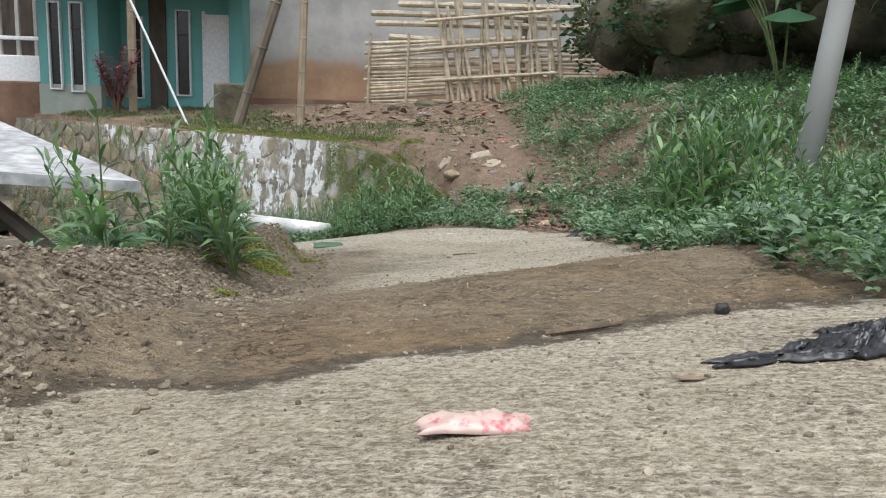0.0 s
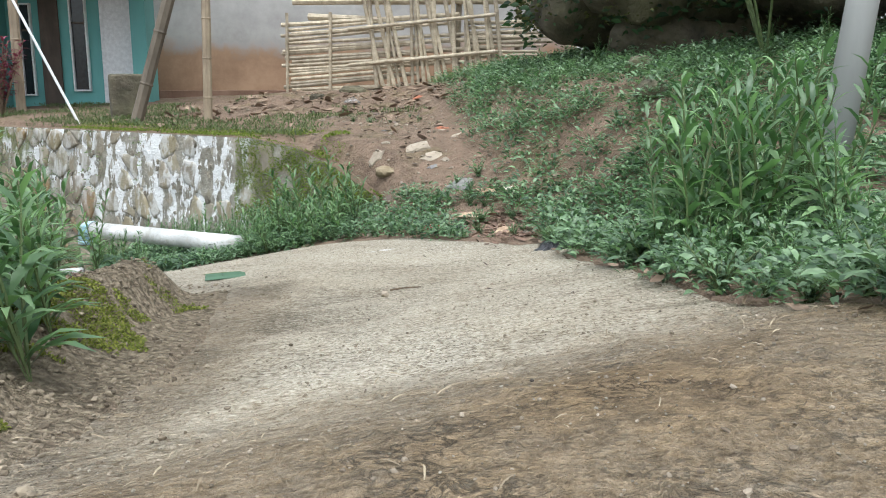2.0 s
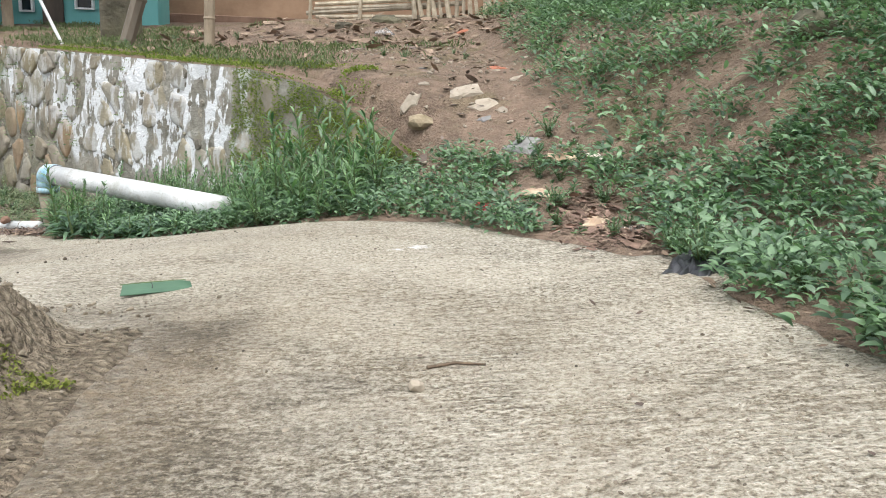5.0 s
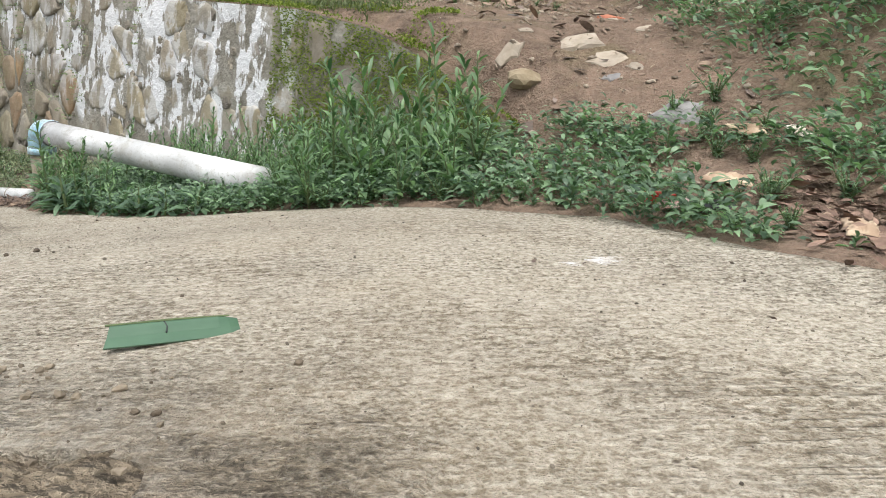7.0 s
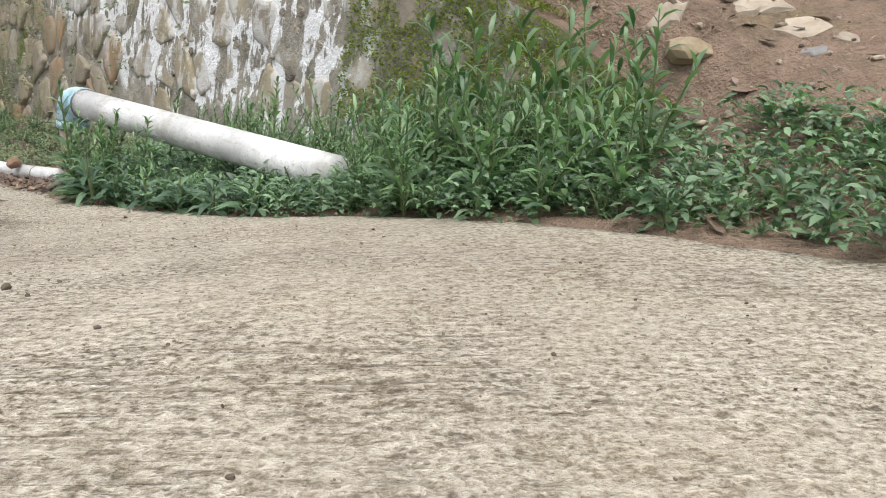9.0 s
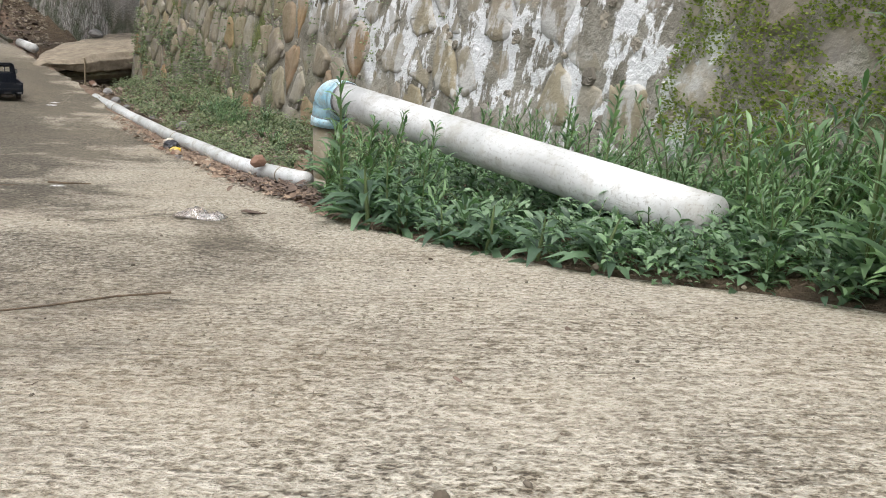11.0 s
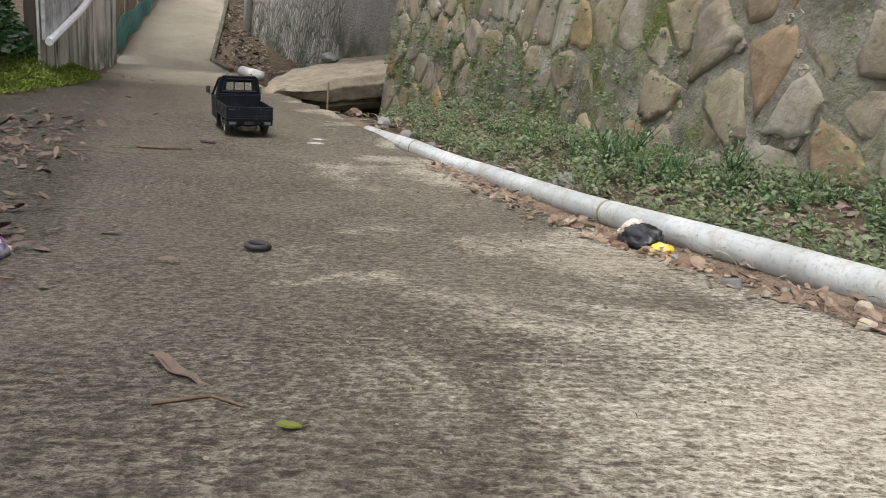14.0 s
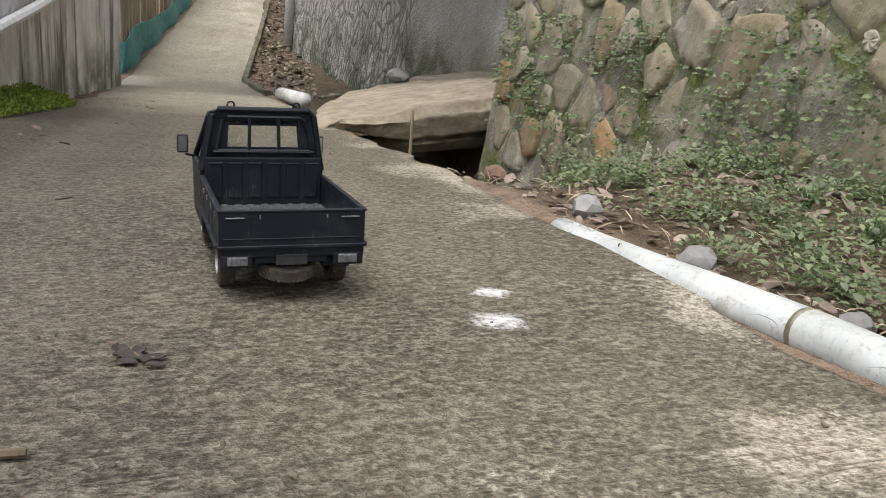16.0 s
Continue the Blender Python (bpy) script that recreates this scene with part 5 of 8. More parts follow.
def bed_floor_mat():
    m, nt, b = material("scratched_bed")
    tc = nt.nodes.new("ShaderNodeTexCoord").outputs["Object"]
    sc = node(nt, "ShaderNodeMapping", Vector=tc)
    sc.inputs["Scale"].default_value = (40, 8, 8)
    g = noise_fac(nt, sc.outputs[0], 1.0, 6, 0.7, 0.42, 0.66)
    h = noise_fac(nt, tc, 30, 4, 0.7, 0.4, 0.7)
    c = mix(nt, math_node(nt, "MULTIPLY", g, h), (0.026, 0.027, 0.030), (0.25, 0.25, 0.25))
    nt.links.new(c, b.inputs["Base Color"])
    b.inputs["Roughness"].default_value = 0.6
    return m


def plaster_mat():
    """Grey render; rough stone facing farther along; damp streaks."""
    m, nt, b = material("far_wall_face")
    p, x, y, z, u, w = plan_coords(nt)
    n1, n2 = noise_fac(nt, p, 3.0, 6, 0.65), noise_fac(nt, p, 40.0, 4, 0.7)
    sc = node(nt, "ShaderNodeMapping", Vector=p)
    sc.inputs["Scale"].default_value = (6, 6, .6)
    runs = noise_fac(nt, sc.outputs[0], 1.0, 5, 0.6, 0.5, 0.75)
    flat = mix(nt, n1, (0.50, 0.475, 0.43), (0.70, 0.675, 0.63))
    flat = mix(nt, math_node(nt, "MULTIPLY", runs, 0.6), flat, (0.85, 0.85, 0.84))
    flat = mix(nt, math_node(nt, "MULTIPLY", span(nt, z, -1.05, -1.32), 0.55), flat, (0.30, 0.25, 0.15))
    vs = node(nt, "ShaderNodeMapping", Vector=p)
    vs.inputs["Scale"].default_value = (13, 13, 6)
    vor = node(nt, "ShaderNodeTexVoronoi", Vector=vs.outputs[0], Scale=1.0, feature="DISTANCE_TO_EDGE")
    vcol = node(nt, "ShaderNodeTexVoronoi", Vector=vs.outputs[0], Scale=1.0)
    stone = mix(nt, vcol.outputs["Color"], (0.42, 0.40, 0.36), (0.66, 0.64, 0.59))
    edge = span(nt, vor.outputs["Distance"], 0.01, 0.20)
    rough = mix(nt, edge, (0.30, 0.28, 0.24), stone)
    far = span(nt, u, 13.8, 13.95)
    c = mix(nt, far, flat, rough)
    c = mix(nt, math_node(nt, "MULTIPLY", n2, 0.22), c, (0.22, 0.20, 0.165))
    green = math_node(nt, "MULTIPLY", noise_fac(nt, p, 4.0, 5, 0.6, 0.42, 0.6), span(nt, z, -.9, -1.5))
    c = mix(nt, math_node(nt, "MULTIPLY", green, 0.8), c, (0.06, 0.085, 0.03))
    nt.links.new(c, b.inputs["Base Color"])
    b.inputs["Roughness"].default_value = 0.9
    bump(nt, b, math_node(nt, "ADD", n2, math_node(nt, "MULTIPLY", math_node(nt, "MULTIPLY", edge, far), 2.0)), 0.8, 0.03)
    return m


def algae_sheet():
    """Cement sheet with black runs from the top and green growth from the foot."""
    m, nt, b = material("algae_cement_sheet")
    p, x, y, z, u, w = plan_coords(nt)
    sc = node(nt, "ShaderNodeMapping", Vector=p)
    sc.inputs["Scale"].default_value = (9, 9, 1.1)
    runs = noise_fac(nt, sc.outputs[0], 1.0, 6, 0.66, 0.46, 0.62)
    n1, n2 = noise_fac(nt, p, 5.0, 6, 0.65), noise_fac(nt, p, 60.0, 4, 0.7)
    c = mix(nt, n1, (0.66, 0.64, 0.59), (0.88, 0.86, 0.82))
    c = mix(nt, math_node(nt, "MULTIPLY", n2, 0.12), c, (0.40, 0.32, 0.27))
    c = mix(nt, math_node(nt, "MULTIPLY", runs, 0.35), c, (0.30, 0.285, 0.22))
    blot = math_node(nt, "MULTIPLY", noise_fac(nt, sc.outputs[0], 0.55, 6, 0.68, 0.50, 0.60), span(nt, z, -0.85, -1.25))
    c = mix(nt, math_node(nt, "MULTIPLY", blot, 0.85), c, (0.045, 0.045, 0.032))
    foot = math_node(nt, "MULTIPLY", span(nt, z, -1.15, -1.60), noise_fac(nt, p, 4.0, 5, 0.6, 0.38, 0.58))
    c = mix(nt, math_node(nt, "MULTIPLY", foot, 0.85), c, mix(nt, n2, (0.05, 0.075, 0.02), (0.15, 0.18, 0.05)))
    nt.links.new(c, b.inputs["Base Color"])
    b.inputs["Roughness"].default_value = 0.9
    bump(nt, b, n2, 0.6, 0.004)
    return m


def render_mat():
    m, nt, b = material("mud_splashed_render")
    tc = nt.nodes.new("ShaderNodeTexCoord").outputs["Object"]
    sep = nt.nodes.new("ShaderNodeSeparateXYZ")
    nt.links.new(tc, sep.inputs[0])
    n = noise_fac(nt, tc, 2.5, 6, 0.65)
    h = math_node(nt, "ADD", sep.outputs[2], math_node(nt, "MULTIPLY", n, -0.22))
    top = mix(nt, n, (0.31, 0.30, 0.285), (0.45, 0.44, 0.425))
    mud = mix(nt, n, (0.23, 0.14, 0.085), (0.36, 0.235, 0.15))
    c = mix(nt, span(nt, h, 0.62, 0.36), top, mud)
    nt.links.new(c, b.inputs["Base Color"])
    b.inputs["Roughness"].default_value = 0.9
    return m


def clear_mat():
    m, nt, b = material("clear_plastic")
    b.inputs["Base Color"].default_value = (0.9, 0.92, 0.92, 1)
    b.inputs["Roughness"].default_value = 0.08
    b.inputs["IOR"].default_value = 1.1
    b.inputs["Transmission Weight"].default_value = 1.0
    return m


MAT.update({
    "truck": truck_paint(), "bed": bed_floor_mat(), "plaster": plaster_mat(), "render": render_mat(), "clear": clear_mat(),
    "tyre": streaked("muddy_tyre", (0.022, 0.020, 0.018), (0.05, 0.044, 0.038), 9.0, (1, 1, 1), 0.8, 0.0, (0.13, 0.095, 0.06)),
    "rubber": simple("black_rubber", (0.018, 0.018, 0.019), 0.6, vary=0.3, scale=5),
    "chrome": simple("silver_rim", (0.26, 0.255, 0.25), 0.4, 0.8, 0.3, 12),
    "lamp": simple("lamp_plastic", (0.11, 0.11, 0.115), 0.25, vary=0.3, scale=20),
    "mirror": simple("mirror_face", (0.35, 0.38, 0.42), 0.1, 0.9, 0.1, 5),
    "slab": streaked("worn_slab", (0.15, 0.122, 0.086), (0.31, 0.262, 0.195), 14.0, (1, 1, 1), 0.9, 0.01, (0.12, 0.10, 0.075)),
    "pole": streaked("grey_pole", (0.27, 0.275, 0.27), (0.37, 0.375, 0.365), 6.0, (1, 1, 0.2), 0.75, 0.002, (0.27, 0.27, 0.25)),
    "oldwhite": streaked("flaking_white", (0.30, 0.305, 0.31), (0.70, 0.705, 0.715), 16.0, (1, 1, 1), 0.8, 0.004, (0.12, 0.115, 0.11)),
    "sheet": algae_sheet(),
    "bamboo_old": streaked("old_bamboo", (0.17, 0.125, 0.085), (0.32, 0.25, 0.17), 10.0, (1, 1, 0.2), 0.8),
    "dark_culm": streaked("weathered_bamboo", (0.085, 0.068, 0.05), (0.20, 0.165, 0.125), 10.0, (1, 1, 0.3), 0.7, 0.001, (0.06, 0.05, 0.035)),
    "net": simple("teal_net", (0.03, 0.20, 0.19), 0.6, vary=0.35, scale=12),
    "redstone": streaked("red_earth", (0.16, 0.09, 0.06), (0.27, 0.17, 0.12), 4.0, (1, 1, 1), 0.95, 0.02),
})

wall_ob = build_retaining_wall()
far_wall_ob = build_far_wall()
build_drain_pipe()
build_long_pipe()
build_truck()
build_slab()
build_poles()
build_bamboo_fence()
build_house()
build_shed_board()
build_far_left()
build_left_bank()
build_gutter()


# ---- plants ----
def weed_model(name, seed, height, stems, leaf_len, leaf_w, mat, label, spread=.5, per=26, m=None):
    """Upright weed: thin stems from one root with narrow leaves round them."""
    rng = random.Random(seed)
    e = thing(name, m if m is not None else Matrix(), label, "weed", "weeds beside the lane")
    L = Leaves()
    bm = bmesh.new()
    for s in range(stems):
        a = rng.uniform(0, math.tau)
        h = height * rng.uniform(.6, 1.05)
        lean = spread * rng.uniform(.2, 1.0)
        tip = Vector((math.cos(a) * lean * h, math.sin(a) * lean * h, h))
        pts = [Vector((tip.x * t ** 1.5, tip.y * t ** 1.5, tip.z * t)) for t in (0, .25, .5, .75, 1)]
        tube(bm, pts, [.0, .004, .0033, .0025, .0012], 5, False)
        n = int(per * rng.uniform(.8, 1.2))
        for i in range(n):
            t = .12 + .88 * (i + rng.random()) / n
            p = Vector((tip.x * t ** 1.5, tip.y * t ** 1.5, tip.z * t))
            az = i * 2.4 + rng.uniform(-.5, .5)
            el = .25 + .75 * t + rng.uniform(-.25, .25)
            way = Vector((math.cos(az) * math.cos(el), math.sin(az) * math.cos(el), math.sin(el)))
            side = Vector((-math.sin(az), math.cos(az), rng.uniform(-.3, .3)))
            k = (1.15 - .65 * t) * rng.uniform(.7, 1.25)
            L.leaf(p, way, side, leaf_len * k, leaf_w * k, rng.uniform(.05, .35))
    bmesh.ops.remove_doubles(bm, verts=bm.verts[:], dist=1e-5)
    part("stalk", bm, MAT["stem"], e)
    L.mesh("foliage", mat, e)
    return e


def broad_model(name, seed, height, n, leaf_len, leaf_w, label, m, rise=1.0):
    """Low plant with broad soft leaves in a loose rosette."""
    rng = random.Random(seed)
    e = thing(name, m, label, "weed", "weeds beside the lane")
    L = Leaves()
    bm = bmesh.new()
    for i in range(n):
        az = i * 2.4 + rng.uniform(-.4, .4)
        t = i / n
        z = height * t * .8
        el = .1 + rise * t + rng.uniform(-.15, .2)
        way = Vector((math.cos(az) * math.cos(el), math.sin(az) * math.cos(el), math.sin(el)))
        side = Vector((-math.sin(az), math.cos(az), rng.uniform(-.2, .2)))
        b = Vector((way.x * .015, way.y * .015, z))
        k = rng.uniform(.7, 1.2) * (1.1 - .5 * t)
        L.leaf(b, way, side, leaf_len * k, leaf_w * k, rng.uniform(.1, .45), .2)
    tube(bm, [(0, 0, -.02), (.005, 0, height * .5), (0, .005, height * .95)], [.006, .005, .002], 6, False)
    part("stem", bm, MAT["stem"], e)
    L.mesh("foliage", MAT["cover" if rise == 1 else "dull_leaf"], e)
    return e


def stand(x, y, rng, lo=.7, hi=1.2, sink=.01):
    s = rng.uniform(lo, hi)
    return pose(x, y, top_z(x, y) - sink, rng.uniform(-8, 8), rng.uniform(-8, 8), rng.uniform(0, 360)) @ Matrix.Scale(s, 4)


def plant_all():
    rng = random.Random(77)
    spots = []          # (x, y, height class, scale range)

    def fill(n, draw, kinds, lo, hi, gap):
        tries = 0
        made = 0
        while made < n and tries < n * 40:
            tries += 1
            p = draw()
            if p is None or road_inside(*p) > -.015:
                continue
            if any((p[0] - q[0]) ** 2 + (p[1] - q[1]) ** 2 < gap * gap for q in spots):
                continue
            spots.append((p[0], p[1], rng.choice(kinds), lo, hi))
            made += 1
    tall, small, broad = ("t0", "t1", "t2", "t3"), ("s0", "s1", "s2"), ("b0", "b1")
    # right bank beside the first stretch
    fill(24, lambda: (rng.uniform(.68, .92), rng.uniform(1.95, 2.85)), tall, .36, .62, .06)
    fill(12, lambda: (rng.uniform(.82, 1.15), rng.uniform(1.15, 1.5)), tall, .75, 1.05, .085)
    fill(46, lambda: (rng.uniform(.72, 1.6), rng.uniform(1.6, 4.1)), small + broad + ("t2",), .38, .62, .08)
    fill(34, lambda: (rng.uniform(.62, .85), rng.uniform(1.5, 3.9)), small + ("s1", "s2"), .7, 1.1, .06)
    for x, y, sc in ((.74, 2.72, 1.0), (.82, 2.62, .9), (.80, 2.85, 1.1), (.90, 2.72, 1.1), (.88, 2.95, 1.15), (.98, 2.82, 1.1), (.76, 2.98, .95), (1.02, 3.02, 1.15), (.92, 3.12, 1.1), (.84, 3.08, 1.05), (1.06, 2.66, 1.0), (1.10, 2.9, 1.1), (.70, 2.84, .75), (.98, 2.54, .85), (1.16, 3.1, 1.0)):
        spots.append((x, y, rng.choice(("g0", "g1")), sc * .95, sc * 1.05))
    # further up the bank
    fill(70, lambda: (lambda x, y: (x, y) if x > .95 - .14 * (y - 5) and x < 2.6 else None)(rng.uniform(.5, 2.6), rng.uniform(4.0, 7.6)), small + broad + ("t1",), .6, 1.1, .11)
    # below the wall and round the drain pipe
    fill(64, lambda: xy(rng.uniform(3.72, 4.95), rng.uniform(3.36, 3.70)), ("t0", "t1", "t2", "t3"), .7, 1.1, .06)
    fill(26, lambda: xy(rng.uniform(3.1, 5.65), rng.uniform(3.18, 3.38)), small + broad + ("b0", "b1"), .6, 1.0, .075)
    fill(16, lambda: xy(rng.uniform(4.95, 5.7), rng.uniform(3.40, 3.68)), ("s0", "s1", "s2", "t3"), .6, .95, .09)
    fill(11, lambda: xy(rng.uniform(4.2, 5.5), rng.uniform(2.98, 3.14)), small + broad, .5, .8, .07)
    fill(16, lambda: xy(rng.uniform(2.35, 3.15), rng.uniform(3.16, 3.5)), small + ("b1",), .55, .9, .085)
    fill(20, lambda: xy(rng.uniform(6.0, 8.9), rng.uniform(3.3, 3.64)), small, .5, .95, .10)
    fill(20, lambda: xy(rng.uniform(3.65, 4.2), rng.uniform(3.24, 3.5)), ("t0", "t1", "t2", "t3"), .52, .76, .06)
    fill(14, lambda: xy(rng.uniform(3.2, 3.65), rng.uniform(3.22, 3.45)), ("t0", "t2", "b0", "b1"), .36, .55, .06)
    fill(14, lambda: xy(rng.uniform(7.0, 8.3), rng.uniform(3.38, 3.62)), ("s0", "s1", "s2", "b1"), .5, .85, .10)
    fill(10, lambda: xy(rng.uniform(5.9, 7.0), rng.uniform(3.2, 3.5)), ("s1", "s2", "t2"), .45, .8, .10)
    fill(16, lambda: (rng.uniform(.2, .62), rng.uniform(4.35, 5.0)), small + broad, .5, .85, .085)
    # behind the bund on the left
    fill(9, lambda: (rng.uniform(-1.75, -1.1), rng.uniform(2.3, 3.4)), ("t2", "b0", "b1", "s0"), .6, .9, .12)
    for x, y, sc in ((-.62, 2.22, 1.0), (-.70, 2.36, .85), (-.60, 2.42, .70), (-.80, 2.02, .95), (-.78, 2.50, .95), (-.72, 2.62, .8), (-.95, 2.2, .8), (-.92, 2.75, .9), (-.68, 2.10, .6), (-1.05, 2.45, .9), (-.84, 2.88, .8), (-.74, 2.78, .6), (-.78, 2.97, .8), (-.86, 3.16, .75), (-.97, 3.3, .8), (-.72, 3.1, .5), (-.52, 2.14, .9), (-.56, 2.34, .7)):
        spots.append((x, y, rng.choice(("g0", "g1")), sc * .95, sc * 1.05))
    for x, y in ((-.99, 2.22), (-1.12, 2.26), (-.92, 2.34), (-1.22, 2.44), (-1.02, 2.44), (-.90, 2.58), (-.86, 2.5), (-.86, 2.74), (-.82, 2.15), (-.74, 2.28)):
        spots.append((x, y, rng.choice(broad), .9, 1.3))
    for x, y, sc in ((-1.1, 2.62, .6), (-1.0, 2.76, .7), (-1.0, 2.9, .7), (-.94, 2.5, .7), (-.90, 2.36, .6)):
        spots.append((x, y, rng.choice(tall), sc * .72, sc * .85))
    # single tall weeds in front of the drain pipe
    for u, w in ((5.12, 2.97), (5.22, 3.02), (4.98, 3.03), (5.4, 3.06)):
        spots.append((*xy(u, w), rng.choice(tall), .62, .8))
    for x, y, sc in ((-1.0, 3.0, .9), (-1.12, 3.2, 1.0), (-.98, 3.36, .85), (-1.2, 3.08, 1.0), (.90, 1.78, .95), (.96, 1.92, 1.05), (.86, 1.86, .8), (1.02, 1.8, 1.0), (.43, 4.33, .46), (.47, 4.36, .42), (.40, 4.38, .42), (.62, 4.2, .4)):
        spots.append((x, y, rng.choice(tall), sc, sc * 1.05))
    for u, w in ((4.72, 3.10), (4.40, 3.12), (4.25, 3.16), (4.1, 3.18), (4.18, 3.27), (4.05, 3.3), (4.3, 3.3)):
        spots.append((*xy(u, w), rng.choice(tall), .45, .7))
    for u, w in ((7.72, 3.40), (7.82, 3.44), (7.9, 3.38), (7.78, 3.5), (7.3, 3.5), (7.4, 3.56)):
        spots.append((*xy(u, w), rng.choice(("s0", "s1")), 1.0, 1.25))
    for u, w in ((5.05, 2.96), (4.85, 2.98), (4.7, 3.03)):
        spots.append((*xy(u, w), "b0", .8, 1.0))
    for i in range(16):
        spots.append((*xy(3.2 + .13 * i, rng.uniform(3.17, 3.24)), rng.choice(("b0", "b1", "s1")), .6, .9))
    for u, w in ((7.50, 3.36), (7.58, 3.42), (7.45, 3.45), (7.62, 3.34), (7.54, 3.50), (7.68, 3.42), (7.40, 3.38), (7.50, 3.43)):
        spots.append((*xy(u, w), rng.choice(tall), .40, .56))
    for u, w, sc in ((5.46, 3.06, .66), (5.38, 3.02, .52), (5.28, 3.08, .60), (5.50, 3.20, .6), (5.16, 3.02, .5), (5.02, 3.10, .55), (4.86, 3.02, .45), (3.62, 3.30, .85), (3.75, 3.24, .8), (3.88, 3.36, .95), (3.70, 3.44, 1.0), (3.98, 3.22, .75), (4.08, 3.40, .9), (3.52, 3.40, .8), (4.22, 3.46, .85), (3.82, 3.52, 1.0), (3.45, 3.24, .6), (4.34, 3.40, .7), (4.02, 3.5, 1.0), (3.58, 3.18, .55), (3.9, 3.16, .55)):
        spots.append((*xy(u, w), rng.choice(("g0", "g1")), sc * .9, sc))
    # spikes and rosettes beside the riser
    for u, w, sc in ((5.10, 2.95, 1.0), (5.00, 2.99, .86), (5.22, 2.99, .7), (4.62, 3.30, .9), (4.78, 3.32, 1.0), (5.2, 3.36, .9), (5.35, 3.34, .8), (4.90, 2.96, .62), (3.80, 3.30, .9), (4.02, 3.34, 1.0), (4.2, 3.5, 1.0)):
        spots.append((*xy(u, w), rng.choice(("k0", "k1")), sc * .95, sc * 1.05))
    for u, w, sc in ((4.95, 2.945, 1.0), (5.05, 2.965, .8), (4.86, 2.97, .7), (4.72, 2.995, .6), (4.60, 3.02, .75), (4.48, 3.05, .7), (4.35, 3.08, .75), (5.16, 2.97, .6), (4.99, 3.03, .9)):
        spots.append((*xy(u, w), "r0", sc * .95, sc * 1.05))
    # terrace edge
    fill(22, lambda: xy(rng.uniform(4.2, 7.5), rng.uniform(4.1, 5.2)), small + broad, .35, .7, .2)
    first = {}
    for x, y, kind, lo, hi in spots:
        m = stand(x, y, rng, lo, hi)
        if kind not in first:
            i = int(kind[1])
            if kind[0] == "t":
                first[kind] = weed_model("tall_weed", 100 + i, (.38, .44, .33, .48)[i], (6, 6, 7, 6)[i], (.092, .105, .082, .098)[i], (.0145, .016, .013, .016)[i], MAT["weed"], "tall green weed with narrow pointed leaves beside the lane", .55, 28, m)
            elif kind[0] == "g":
                first[kind] = weed_model("tall_weed", 150 + i, (.46, .40)[i], (3, 4)[i], (.150, .135)[i], (.026, .024)[i], MAT["weed"], "tall weed with long lance-shaped leaves on several stalks", .42, 18, m)
            elif kind[0] == "k":
                first[kind] = weed_model("tall_weed", 170 + i, (.36, .32)[i], 1 + i, (.075, .066)[i], (.015, .013)[i], MAT["weed"], "slim upright weed spike with narrow leaves beside the pipe", .10, 44, m)
            elif kind[0] == "r":
                first[kind] = broad_model("broadleaf_weed", 320 + i, .15, 22, .125, .034, "rosette of long dull green leaves at the concrete's edge", m, .45)
            elif kind[0] == "s":
                first[kind] = weed_model("low_weed", 200 + i, (.15, .19, .13)[i], (11, 10, 12)[i], (.042, .050, .036)[i], (.013, .015, .015)[i], MAT["cover"], "low bushy weed with small oval leaves", .85, 16, m)
            else:
                first[kind] = broad_model("broadleaf_weed", 300 + i, (.20, .14)[i], (18, 14)[i], (.13, .11)[i], (.042, .045)[i], "soft broad-leaved weed growing from the soil", m)
        else:
            copy_thing(first[kind], m)


def cover_patch(name, label, n, draw, mat, size, up=.35, seed=1, lift=.0, aspect=.62, clump=0, reach=.05):
    """Small creeping leaves over soil or stone, as one mass; in tufts round a root where clump is set."""
    rng = random.Random(seed)
    L = Leaves()
    made = tries = 0
    while made < n and tries < n * 9:
        tries += 1
        q = draw(rng)
        if q is None:
            continue
        p, nrm = q
        nrm = Vector(nrm)
        grow = rng.uniform(.55, 1.5) if clump else 1.0
        for k in range(clump or 1):
            made += 1
            if clump:
                az, r = k * 2.4 + rng.uniform(-.6, .6), reach * grow * math.sqrt(rng.random())
                t = Vector((math.cos(az), math.sin(az), 0))
                o = Vector(p) + t * r + nrm * lift * grow * (1 - (r / (reach * 1.6)) ** 2) * rng.uniform(.15, 1.0)
                way = (t + nrm * rng.uniform(-.15, up + .55 * (1 - r / (reach * 1.5)))).normalized()
            else:
                t = Vector((rng.uniform(-1, 1), rng.uniform(-1, 1), rng.uniform(-.3, 1) * up)).normalized()
                o = Vector(p) + nrm * rng.uniform(0, lift)
                way = (t + nrm * rng.uniform(.05, up + .2)).normalized()
            side = way.cross(nrm + Vector((rng.uniform(-.6, .6), rng.uniform(-.6, .6), .2)))
            if side.length < .01:
                continue
            s = size * rng.uniform(.6, 1.35) * (.6 + .4 * grow)
            L.leaf(o, way, side, s, s * aspect, rng.uniform(0, .3))
    ob = L.mesh(name, mat)
    return tagged(ob, label, "plants", kind="stuff")


def patchy(x, y, scale, level, seed):
    return noise.noise((x * scale, y * scale, seed)) > level


def ground_spot(x, y):
    if road_inside(x, y) > -.0 or (.36 < x < .66 and 3.82 < y < 4.34):
        return None
    return (x, y, ground_z(x, y)), (0, 0, 1)


